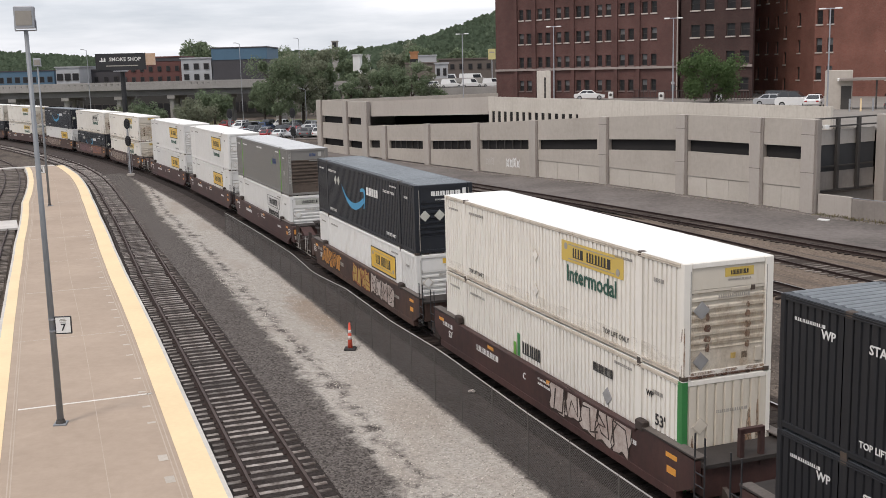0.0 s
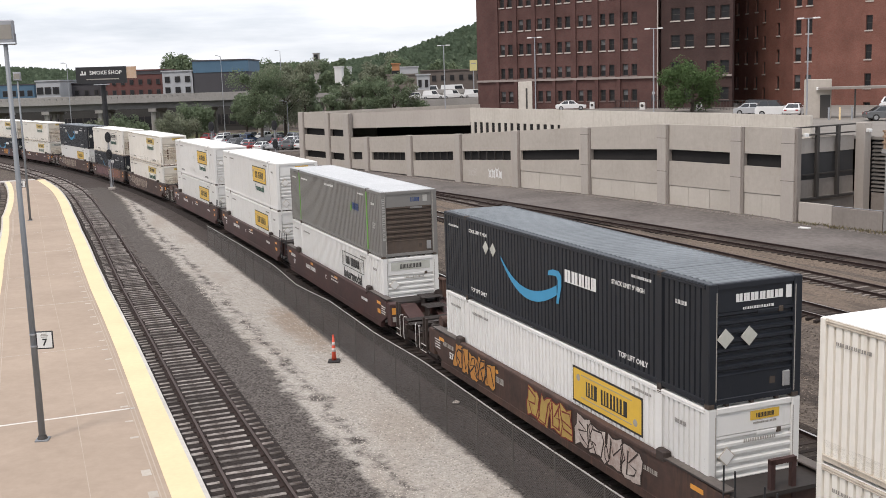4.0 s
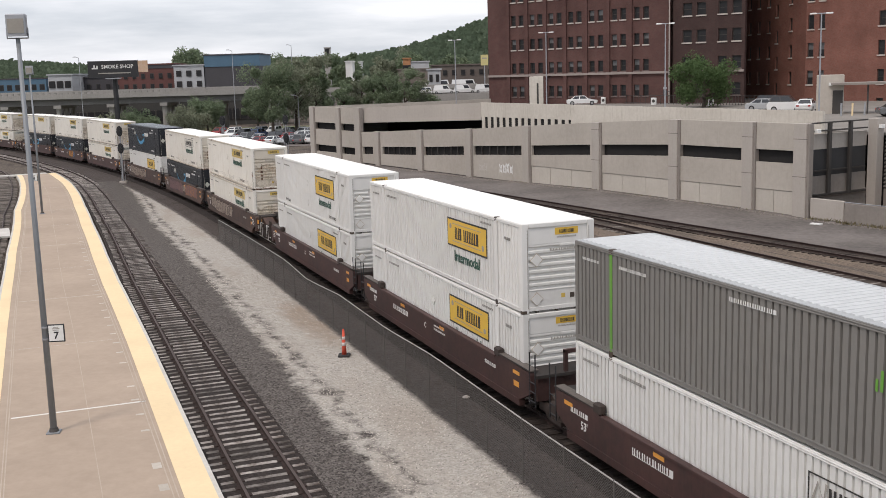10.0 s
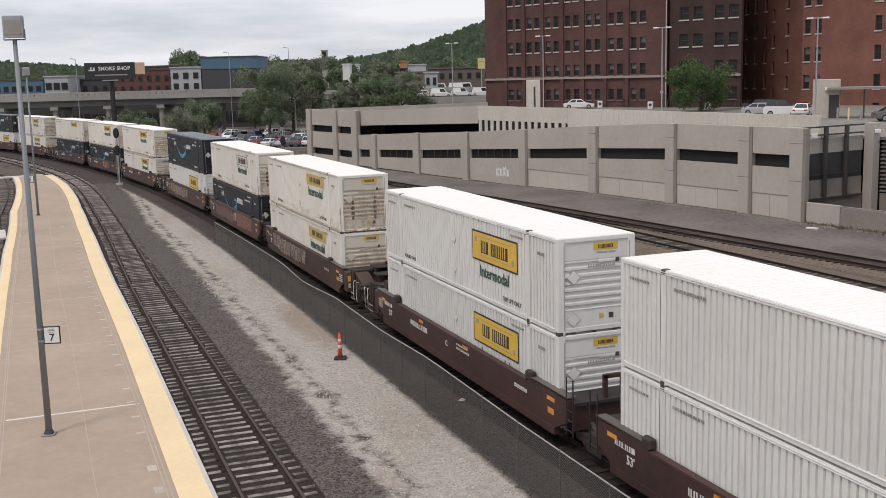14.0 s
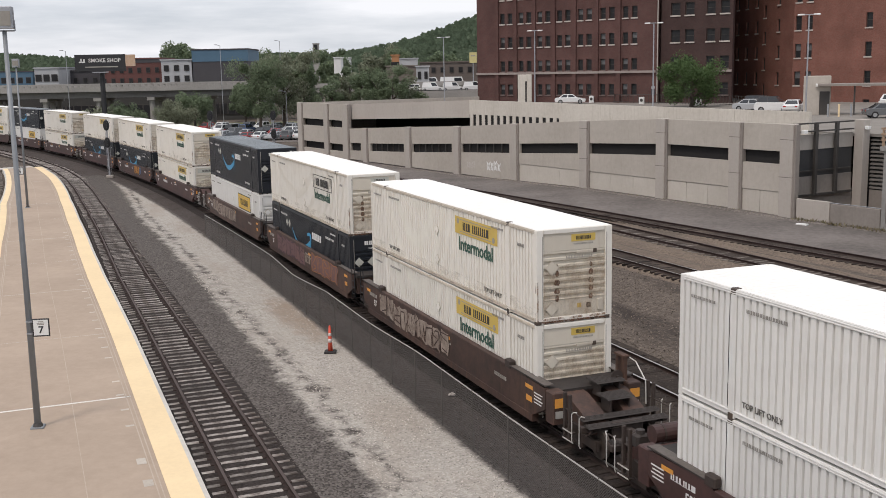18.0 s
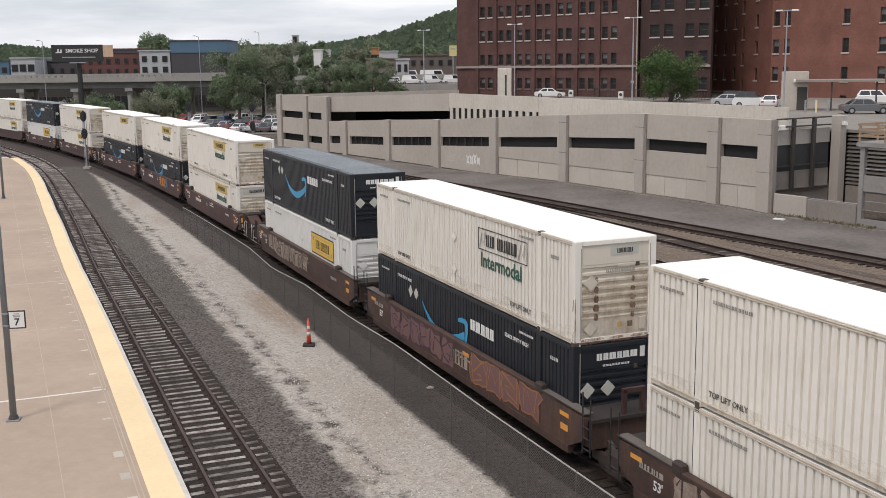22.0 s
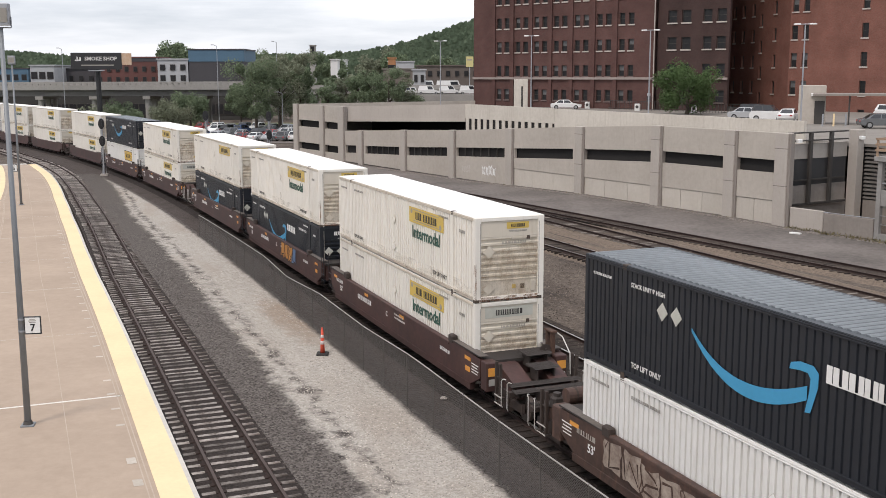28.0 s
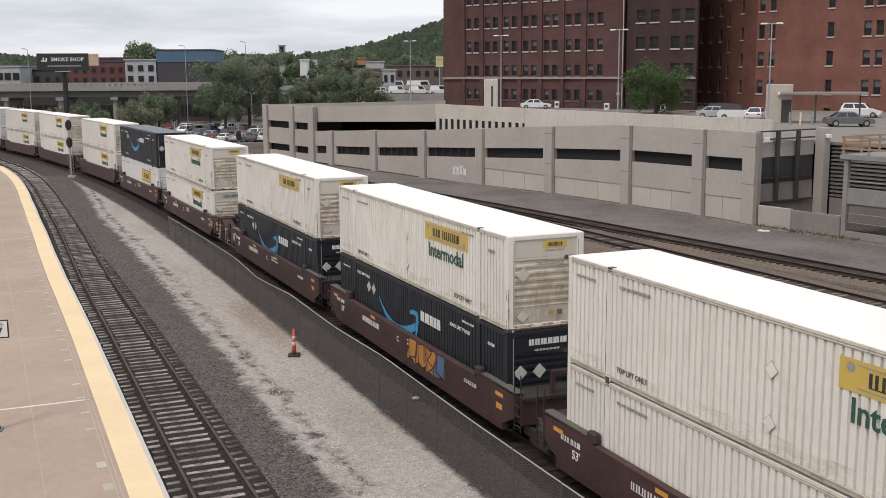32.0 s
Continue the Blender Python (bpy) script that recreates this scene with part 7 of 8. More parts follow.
def facade(root, p0, p1, z0, z1, material, rows, groups, sill_h, win_h, thick=0.6, blind=0.3, seed=1, pilasters=(), pil_m=None, label=""):
    """A brick wall from p0 to p1 (as seen, left to right) with real window openings.
    groups: (x0, x1) of the windows along the wall; rows: heights of the sills."""
    a, b = Vector((*p0, 0)), Vector((*p1, 0))
    d = (b - a)
    L = d.length
    ang = math.atan2(d.y, d.x)
    m = Matrix.Translation(a) @ Matrix.Rotation(ang, 4, "Z")
    wall = MB()
    xs = [0.0]
    for g in groups:
        xs += list(g[:2])
    xs.append(L)
    offs = [g[2] if len(g) > 2 else 0.0 for g in groups]
    for i in range(0, len(xs) - 1):
        x0, x1 = xs[i], xs[i + 1]
        if i % 2 == 0:
            if x1 - x0 > 0.01:
                wall.box(x0, x1, 0, thick, z0, z1)
        else:
            zz = z0
            for s in [v + offs[i // 2] for v in rows]:
                wall.box(x0, x1, 0, thick, zz, s)
                zz = s + win_h
            wall.box(x0, x1, 0, thick, zz, z1)
    w = part("wall", wall, material, root, label)
    w.matrix_basis = m
    r = random.Random(seed)
    for (x0, x1), off in zip([g[:2] for g in groups], offs):
        for s in [v + off for v in rows]:
            ob = new("window")
            ob.parent = root
            ob.matrix_basis = m @ Matrix.Translation((x0, 0, s))
            key = (round(x1 - x0, 2), win_h, r.random() < blind, material is M_BRICK_R or s > 13)
            if key not in WIN_CACHE:
                ww = x1 - x0
                sill = MB().box(-0.1, ww + 0.1, -0.12, 0.2, -0.19, 0.0).mesh("sill")
                sill.materials.append(M_SILL if key[3] else M_SILL_D)
                fr = MB()
                for q in ((0, 0.07, 0, win_h), (ww - 0.07, ww, 0, win_h), (0.07, ww - 0.07, win_h - 0.07, win_h), (0.07, ww - 0.07, 0, 0.07), (0.07, ww - 0.07, win_h * 0.5 - 0.03, win_h * 0.5 + 0.03)):
                    fr.box(q[0], q[1], 0.22, 0.3, q[2], q[3])
                fr = fr.mesh("frame")
                fr.materials.append(M_WFRAME)
                up = MB().box(0.07, ww - 0.07, 0.27, 0.285, win_h * 0.5 + 0.03, win_h - 0.07).mesh("pane")
                up.materials.append(M_WIN_L if key[2] else M_WIN)
                lo = MB().box(0.07, ww - 0.07, 0.27, 0.285, 0.07, win_h * 0.5 - 0.03).mesh("pane")
                lo.materials.append(M_WIN)
                WIN_CACHE[key] = (sill, fr, up, lo)
            for nm, me in zip(("sill", "frame", "pane", "pane"), WIN_CACHE[key]):
                o = new(nm, me)
                o.parent = ob
    for x0, x1, dp in pilasters:
        o = part("pilaster", MB().box(x0, x1, -dp, 0.0, z0, z1), pil_m or material, root)
        o.matrix_basis = m
    return m, L


WIN_CACHE = {}


def solid_back(root, pts, z0, z1, material):
    """The closed body behind the facades."""
    c = MB()
    low = [(x, y, z0) for x, y in pts]
    top = [(x, y, z1) for x, y in pts]
    c.loft([low, top], True, True)
    part("body", c, material, root)


def build_brick():
    root = thing("brick_warehouse", Matrix.Identity(4), "dark maroon brick warehouse with paired windows and a stone band", "building", kind="structure")
    p0, p1 = (8.9, 180.0), (34.0, 157.0)
    L = math.hypot(p1[0] - p0[0], p1[1] - p0[1])
    groups = []
    # seven paired bays, the first after a blank stretch
    xs = [4.92, 8.72, 12.46, 16.26, 20.2, 24.26, 28.2]
    for k, x in enumerate(xs):
        groups += [(x, x + 0.95), (x + 1.57, x + 2.53)]
    rows = [6.78, 10.52] + [14.33 + 3.8 * k for k in range(7)]
    pil = [(x - 0.82, x - 0.22, 0.3) for x in xs]
    m, L = facade(root, p0, p1, 4.0, 40.0, M_BRICK_D, rows, groups, 0, 1.66, seed=3, blind=0.4, pilasters=pil, pil_m=M_BRICK_D)
    band = part("stone_band", MB().box(0, L, -0.34, 0.0, 10.02, 10.36), M_BAND, root)
    band.matrix_basis = m
    # darker wing towards the red building
    q0, q1 = (34.7, 157.4), (43.2, 150.4)
    m2, L2 = facade(root, q0, q1, 4.0, 40.0, M_BRICK_DD, rows, [(1.55, 2.97), (3.76, 5.16), (7.05, 8.35), (9.15, 10.5)], 0, 1.75, seed=7, blind=0.0)
    band = part("stone_band", MB().box(0, L2, -0.28, 0.0, 10.0, 10.32), M_BAND, root)
    band.matrix_basis = m2
    solid_back(root, [(9.4, 180.6), (34.2, 158.0), (34.9, 158.1), (43.4, 151.2), (51.5, 186), (30, 215)], 4.0, 39.8, M_BRICK_DD)
    pipe = part("downpipe", MB().tube((0, 0, 4.0), (0, 0, 40.0), 0.09, 8), M_CONC_COL, root)
    pipe.matrix_basis = Matrix.Translation((34.0, 156.5, 0))

    root = thing("brick_block", Matrix.Identity(4), "orange red brick building with stone window sills", "building", kind="structure")
    c0, c1, c2 = (49.6, 172.0), (52.3, 152.0), (75.0, 124.0)
    rows = [4.1 + 3.83 * k for k in range(9)]
    facade(root, c0, c1, 3.0, 40.0, M_BRICK_R, rows, [(1.1, 1.95), (4.4, 5.25), (7.85, 8.75), (10.6, 11.4, -1.65), (15.05, 15.95)], 0, 1.8, seed=5, blind=0.0)
    facade(root, c1, c2, 3.0, 40.0, M_BRICK_R, rows, [(0.27, 1.2), (2.0, 2.9), (10.77, 11.72), (15.9, 16.95), (17.6, 18.6), (25.5, 26.5)], 0, 1.92, seed=9, blind=0.45)
    solid_back(root, [(50.3, 172.0), (52.9, 152.5), (75.4, 124.8), (110, 150), (80, 200)], 3.0, 39.8, M_BRICK_R)


build_brick()


# ------------------------------------------------------------ viaduct and distance
M_VIA = mat("weathered_viaduct_concrete", (0.36, 0.345, 0.325), 0.92, 0, (0.25, 0.24, 0.225), 0.2, 3, 0.8, streak=0.3, streak_color=(0.2, 0.19, 0.175), spec=0.2)
M_VIA_D = mat("shaded_steel_girder", (0.17, 0.165, 0.16), 0.85, 0, (0.12, 0.115, 0.11), 0.3, 3, 0.8)


def leaves(name, base, dark, spread=0.3):
    """Leaf blades that also let light through."""
    m = mat(name, base, 0.8, 0, dark, 0.35, 2.2, 1.0, 0, 1, spread, island=True, spec=0.1)
    nt = m.node_tree
    b = nt.nodes["Principled BSDF"]
    tl = nt.nodes.new("ShaderNodeBsdfTranslucent")
    nt.links.new(b.inputs["Base Color"].links[0].from_socket, tl.inputs["Color"])
    ms = nt.nodes.new("ShaderNodeMixShader")
    ms.inputs["Fac"].default_value = 0.45
    nt.links.new(b.outputs["BSDF"], ms.inputs[1])
    nt.links.new(tl.outputs["BSDF"], ms.inputs[2])
    nt.links.new(ms.outputs["Shader"], nt.nodes["Material Output"].inputs["Surface"])
    return m


# far crowns: distance haze is mixed into these two paled base colours
M_LEAF = leaves("hazed_green_leaves", (0.2, 0.25, 0.155), (0.15, 0.19, 0.118))
M_LEAF2 = leaves("hazed_olive_leaves", (0.25, 0.27, 0.19), (0.19, 0.208, 0.145))
M_LEAF3 = leaves("fresh_green_leaves", (0.13, 0.195, 0.085), (0.085, 0.135, 0.055))
M_BARK = mat("grey_brown_bark", (0.1, 0.08, 0.065), 0.95, 0, (0.06, 0.05, 0.04), 1, 9, 0.8)
M_GRASS = mat("patchy_green_grass", (0.10, 0.13, 0.045), 0.95, 0, (0.15, 0.13, 0.075), 0.12, 1.6, 0.9)
# greyed, lightened base colour carries the distance haze over the ridge
M_HAZE = leaves("hazed_hillside_leaves", (0.14, 0.178, 0.118), (0.1, 0.132, 0.086), 0.2)


def tree(p, z, h, r, label, seed, leafm=None, n=1800, squat=0.62, leaf=0.42, trunk_h=0.3):
    rr = random.Random(seed)
    root = thing("tree", Matrix.Translation((p[0], p[1], z)), label, "tree", "trees")
    tr = MB()
    th = h * trunk_h
    tr.tube((0, 0, 0), (0.1, 0.05, th), 0.05 * r + 0.12, 8, 0.035 * r + 0.08)
    tr.tube((0.1, 0.05, th), (0.0, 0.1, h * 0.8), 0.035 * r + 0.08, 6, 0.03)
    ends = []
    for k in range(9):
        a = 2 * math.pi * k / 9 + rr.uniform(-0.3, 0.3)
        z0 = th + (h * 0.45) * rr.random()
        e = Vector((math.cos(a) * r * rr.uniform(0.55, 0.85), math.sin(a) * r * rr.uniform(0.55, 0.85), z0 + h * rr.uniform(0.12, 0.32)))
        tr.tube((0.06, 0.05, z0), e, 0.1 + 0.012 * r, 5, 0.03)
        ends.append(e)
    part("trunk", tr, M_BARK, root)
    # clumps of leaves round the limbs, uneven, with gaps
    clumps = [(e, r * rr.uniform(0.3, 0.46)) for e in ends]
    for _ in range(16):
        a, q = rr.uniform(0, 6.28), rr.uniform(0.1, 0.85) ** 0.6
        zz = h * rr.uniform(trunk_h + 0.05, 0.94)
        f = math.sqrt(max(0.05, 1 - ((zz / h - 0.58) / 0.48) ** 2))
        clumps.append((Vector((math.cos(a) * r * q * f, math.sin(a) * r * q * f, zz)), r * rr.uniform(0.2, 0.42)))
    mb = MB()
    per = n // len(clumps)
    for c, cr in clumps:
        for _ in range(per):
            d = Vector((rr.gauss(0, 1), rr.gauss(0, 1), rr.gauss(0, 1)))
            d.normalize()
            pt = c + d * cr * (0.55 + 0.5 * rr.random()) * Vector((1, 1, squat)).length / 1.6
            u = Vector((rr.gauss(0, 1), rr.gauss(0, 1), rr.gauss(0, 0.6))).normalized()
            v = (u.cross(d)).normalized()
            s = leaf * rr.uniform(0.6, 1.4)
            mb.poly([pt - u * s - v * s * 0.55, pt + u * s * 0.1 - v * s * 0.75, pt + u * s + v * s * 0.1, pt + v * s * 0.7])
    part("crown", mb, leafm or M_LEAF, root)
    return root


def viaduct():
    root = thing("road_viaduct", Matrix.Identity(4), "weathered concrete road viaduct on columns", "viaduct", kind="structure")
    Y, x0, x1 = 230.0, -135.0, -38.0
    part("deck", MB().box(x0, x1, Y - 0.4, Y + 12, 7.75, 8.35), M_VIA, root)
    part("girder", MB().box(x0, x1, Y + 0.5, Y + 11, 6.45, 7.75), M_VIA_D, root)
    part("parapet", MB().box(x0, x1, Y - 0.4, Y, 8.35, 8.75), M_VIA, root)
    part("parapet_rail", MB().box(x0, x1, Y - 0.45, Y + 0.05, 9.1, 9.4), M_VIA, root)
    x = x0
    while x < x1:
        part("baluster", MB().box(x, x + 0.5, Y - 0.35, Y - 0.05, 8.75, 9.1), M_VIA, root)
        x += 1.3
    part("far_parapet", MB().box(x0, x1, Y + 11.6, Y + 12, 8.35, 9.4), M_VIA, root)
    for k in range(9):
        x = x0 + 8 + k * 11.4
        part("pier_cap", MB().box(x - 0.8, x + 0.8, Y + 0.2, Y + 11.4, 5.75, 6.45), M_VIA, root)
        for y in (Y + 1.2, Y + 5.8, Y + 10.2):
            part("column", MB().tube((x, y, -0.32), (x, y, 5.75), 0.55, 12), M_VIA, root)
    # second road bridge farther right
    root = thing("road_bridge", Matrix.Identity(4), "grey concrete road bridge behind the garage", "bridge", kind="structure")
    part("deck", MB().box(-44, 10, 262, 270, 6.2, 7.3), M_VIA, root)
    part("parapet", MB().box(-44, 10, 261.7, 262, 7.3, 8.3), M_VIA, root)
    for x in (-38, -26, -12, 2):
        part("column", MB().box(x - 0.5, x + 0.5, 263, 269, -0.3, 6.2), M_VIA, root)


viaduct()


def billboard():
    root = thing("billboard", Matrix.Translation((-64.8, 217, 0)) @ Matrix.Rotation(radians(4), 4, "Z"), "black advertising billboard on a steel mast", "billboard")
    part("mast", MB().tube((0, 0.6, -0.32), (0, 0.6, 12.0), 0.5, 12), M_BLACK, root)
    board = part("board", MB().box(-5.0, 4.9, -0.2, 0.35, 12.0, 15.3), M_BLACK, root)
    letters("lettering", "SMOKE SHOP", 1.05, M_C_LETTER, board, Matrix.Translation((0.85, -0.22, 14.1)) @ SIDE, "white block lettering")
    part("wordmark", MB().loft([[(-4.2, y, 13.7), (-3.0, y, 13.7), (-3.0, y, 14.4), (-3.3, y, 14.4), (-3.3, y, 13.95), (-3.6, y, 13.95), (-3.6, y, 14.5), (-3.85, y, 14.5), (-3.85, y, 13.95), (-4.2, y, 13.95)] for y in (-0.2, -0.215)], True, True), M_C_LETTER, board)
    part("text_bar", MB().box(-3.0, 3.4, -0.215, -0.2, 12.75, 12.95), M_C_GREYINK, board)
    part("side_panel", MB().box(4.9, 6.8, -0.1, 0.3, 12.9, 15.2), M_ORANGE_B, root)
    part("catwalk", MB().box(-1.5, 1.5, -0.9, -0.2, 11.7, 11.9), M_GALV, root)


M_ORANGE_B = mat("orange_beige_board", (0.5, 0.3, 0.17), 0.7, 0, (0.6, 0.5, 0.42), 0.3, 1.0, 0.9)
billboard()
M_BLUE_B = mat("steel_blue_cladding", (0.075, 0.15, 0.22), 0.6, 0, (0.06, 0.12, 0.18), 0.3, 2, 0.6)
M_CHAR_B = mat("charcoal_cladding", (0.065, 0.062, 0.068), 0.75, 0, (0.05, 0.048, 0.052), 0.3, 2, 0.6)
M_RED_B = mat("rust_red_cladding", (0.135, 0.052, 0.044), 0.75, 0, (0.09, 0.042, 0.037), 0.3, 2, 0.6)
M_PALE_B = mat("pale_grey_cladding", (0.42, 0.43, 0.44), 0.7, 0, (0.34, 0.35, 0.36), 0.3, 2, 0.6)
M_WHITE_B = mat("white_render", (0.72, 0.72, 0.7), 0.7, 0, (0.6, 0.6, 0.58), 0.3, 2, 0.6)
M_TAN_B = mat("tan_brick", (0.21, 0.18, 0.155), 0.85, 0, (0.16, 0.135, 0.115), 0.3, 2, 0.6)
M_ORANGE_H = mat("orange_render", (0.42, 0.2, 0.09), 0.8, 0, (0.33, 0.16, 0.08), 0.3, 2, 0.6)
M_DIM_B = mat("dark_brown_brick", (0.05, 0.048, 0.043), 0.85, 0, (0.03, 0.029, 0.027), 0.3, 2, 0.6)
M_BROWN_B = mat("brown_brick", (0.14, 0.115, 0.1), 0.85, 0, (0.1, 0.083, 0.072), 0.3, 2, 0.6)


def block(name, az0, az1, Y, z0, z1, material, label, depth=14, top=None, top_h=0.0, wins=None, win_m=None):
    """A far building between two bearings (x over y) at distance Y."""
    x0, x1 = az0 * Y, az1 * Y
    root = thing(name, Matrix.Translation((x0, Y, 0)), label, "building", "distant buildings", "structure")
    W = x1 - x0
    part("wall", MB().box(0, W, 0, depth, z0, z1 - top_h), material, root)
    if top:
        part("upper_wall", MB().box(-0.1, W + 0.1, -0.15, depth, z1 - top_h, z1), top, root)
    part("roof", MB().box(-0.3, W + 0.3, -0.3, depth + 0.2, z1, z1 + 0.35), material, root)
    if wins:
        nx, nz, ww, wh, zb, dz = wins
        for i in range(nx):
            for j in range(nz):
                cx = W * (i + 0.5) / nx
                win = part("window", MB().box(cx - ww / 2 - 0.12, cx + ww / 2 + 0.12, -0.2, -0.151, zb + j * dz - 0.12, zb + j * dz + wh + 0.12), M_PALE_B if win_m else M_WFRAME, root)
                part("pane", MB().box(cx - ww / 2, cx + ww / 2, -0.23, -0.2, zb + j * dz, zb + j * dz + wh), win_m or M_WIN, win)
    return root


block("apartment_block", -0.214, -0.163, 300, -0.3, 17.6, M_CHAR_B, "charcoal and blue clad apartment block", 20, M_BLUE_B, 3.1)
block("apartment_block", -0.243, -0.215, 300, -0.3, 15.0, M_PALE_B, "pale grey apartment building with dark windows", 16, wins=(3, 4, 1.2, 1.4, 3.5, 2.9))
block("apartment_block", -0.300, -0.243, 305, -0.3, 15.6, M_RED_B, "rust red apartment building with dark windows", 16, M_CHAR_B, 1.0, wins=(7, 4, 0.9, 1.25, 3.2, 2.9))
block("apartment_block", -0.345, -0.300, 310, -0.3, 12.5, M_CHAR_B, "charcoal apartment building behind the billboard", 16, wins=(5, 3, 1.0, 1.3, 3.5, 2.9))
block("apartment_block", -0.36, -0.338, 300, -0.3, 13.4, M_PALE_B, "pale grey apartment building beside the viaduct", 16, wins=(3, 3, 1.5, 1.7, 4.0, 3.0))
block("apartment_block", -0.43, -0.362, 305, -0.3, 12.6, M_CHAR_B, "charcoal and blue clad low building", 16, M_BLUE_B, 4.0, wins=(9, 1, 1.2, 1.4, 9.6, 3.0))
block("warehouse", -0.44, -0.155, 268, -0.3, 6.2, M_DIM_B, "dim brown warehouse under the viaduct", 14, wins=(40, 1, 1.6, 2.6, 1.2, 3.0))
block("church", -0.1025, -0.0975, 520, -0.3, 24.5, M_VIA, "grey stone church tower", 5, wins=(1, 1, 1.6, 3.0, 21.0, 3))
block("white_building", -0.0765, -0.0695, 430, 2, 16.4, M_WHITE_B, "white industrial building among trees", 14)
block("brick_store", -0.004, 0.055, 300, 3, 13.0, M_BROWN_B, "long low brown brick building", 16, wins=(7, 1, 1.0, 1.3, 10.4, 3.0))
block("brick_store", -0.035, -0.006, 310, 3, 12.2, M_TAN_B, "tan brick building with a flat roof", 16)
block("blue_house", -0.0075, 0.0045, 266, 6, 11.8, M_PALE_B, "small blue-grey stair house", 8, wins=(2, 1, 0.6, 1.6, 9.0, 3))


block("orange_house", -0.030, -0.0235, 330, 3, 15.6, M_ORANGE_H, "small orange rendered house among trees", 10, wins=(2, 1, 1.2, 1.6, 12.0, 3))
block("flat_store", -0.030, -0.006, 372, 3, 15.0, M_PALE_B, "pale flat-roofed store behind trees", 10)
block("white_house", -0.0835, -0.077, 360, 2, 15.6, M_WHITE_B, "white house among trees", 10)


def hillside():
    """A wooded ridge far behind the town."""
    rr = random.Random(21)
    ridge = lin([(-0.6, 16), (-0.43, 30), (-0.37, 26), (-0.3, 20), (-0.2, 21), (-0.13, 23), (-0.09, 22), (-0.068, 24), (-0.036, 28), (-0.01, 33), (0.011, 39), (0.04, 48), (0.06, 53), (0.12, 62), (0.4, 50), (0.8, 30)])
    Y0, Y1 = 560.0, 900.0
    rings = []
    for k in range(9):
        f = k / 8
        Y = Y0 + (Y1 - Y0) * f
        rings.append([(a * Y, Y, -0.3 + (ridge(a) * Y1 / 900 - 2) * math.sin(f * math.pi / 2)) for a in np.arange(-0.6, 0.82, 0.02)])
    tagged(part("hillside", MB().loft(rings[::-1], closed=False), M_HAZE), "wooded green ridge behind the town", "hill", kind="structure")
    mb = MB()
    for _ in range(3600):
        a = rr.uniform(-0.55, 0.12)
        f = rr.random() ** 0.6
        Y = Y0 + (Y1 - Y0) * f
        z = -0.3 + (ridge(a) - 2) * math.sin(f * math.pi / 2)
        c = Vector((a * Y, Y, z + 1.5))
        R = rr.uniform(3.0, 6.0)
        for _ in range(18):
            d = Vector((rr.gauss(0, 1), rr.gauss(0, 1), abs(rr.gauss(0, 0.8)))).normalized()
            pt = c + d * R * rr.uniform(0.6, 1.0)
            u = Vector((rr.gauss(0, 1), rr.gauss(0, 0.4), rr.gauss(0, 1))).normalized()
            v = u.cross(Vector((0, 1, 0.2))).normalized()
            s = R * rr.uniform(0.18, 0.36)
            mb.poly([pt - u * s, pt - v * s * 0.8, pt + u * s * 0.9, pt + v * s * 0.7])
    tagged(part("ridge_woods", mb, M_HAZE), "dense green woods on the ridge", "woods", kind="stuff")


hillside()
for k, (a, Y, h, r, n) in enumerate((
        (-0.154, 205, 13.8, 5.2, 2800), (-0.132, 212, 14.8, 5.8, 3000), (-0.113, 214, 12.4, 3.8, 1900), (-0.168, 222, 9.5, 3.2, 1500),
        (-0.232, 214, 6.0, 4.2, 1400), (-0.215, 222, 7.0, 4.2, 1400), (-0.28, 220, 5.0, 4.5, 1200), (-0.30, 221, 4.2, 4.0, 1000),
        (-0.044, 240, 12.0, 3.8, 1300), (-0.030, 236, 12.4, 3.8, 1300), (-0.019, 240, 12.0, 3.4, 1000), (-0.056, 246, 10.6, 3.6, 1300), (-0.086, 250, 10.2, 2.6, 1000), (-0.070, 255, 10.6, 3.0, 1200), (-0.006, 240, 6.4, 3.0, 1100), (-0.079, 300, 12.2, 3.4, 1200), (-0.0665, 304, 12.0, 3.4, 1200),
        (-0.228, 345, 21.0, 8.5, 3200), (-0.085, 420, 22, 7, 1400), (-0.118, 380, 18, 7.0, 1400), (-0.138, 400, 19, 7.5, 1400), (-0.018, 440, 20, 8, 1400), (-0.042, 450, 22, 8, 1400), (0.02, 440, 20, 8, 1400))):
    tree((a * Y, Y), -0.3, h, r, "leafy green deciduous tree beyond the rail yard", 40 + k, M_LEAF2 if k % 3 == 1 else M_LEAF, int(n * 4.6), leaf=0.165 if Y < 260 else 0.38, trunk_h=0.22)
tree((34.6, 138.5), 5.6, 6.4, 4.1, "bushy green tree beside the brick warehouse", 23, M_LEAF3, 8200, leaf=0.14, trunk_h=0.12)


# ------------------------------------------------------------ vehicles
M_TYRE = mat("car_tyre", (0.02, 0.02, 0.02), 0.85, 0, (0.035, 0.033, 0.03), 2, 9, 0.5)
M_CARGLASS = glass_dark("car_glass", (0.02, 0.022, 0.025), 0.08)
M_RIM = mat("alloy_rim", (0.4, 0.4, 0.4), 0.35, 0.8, (0.3, 0.3, 0.3), 2, 9, 0.5)
M_CLAMP = mat("clear_car_lamp", (0.6, 0.6, 0.58), 0.2, 0, (0.5, 0.5, 0.48), 2, 9, 0.4)
M_TAIL = mat("red_tail_lamp", (0.35, 0.02, 0.02), 0.3, 0, (0.25, 0.02, 0.02), 2, 9, 0.4)
CARPAINT = {}


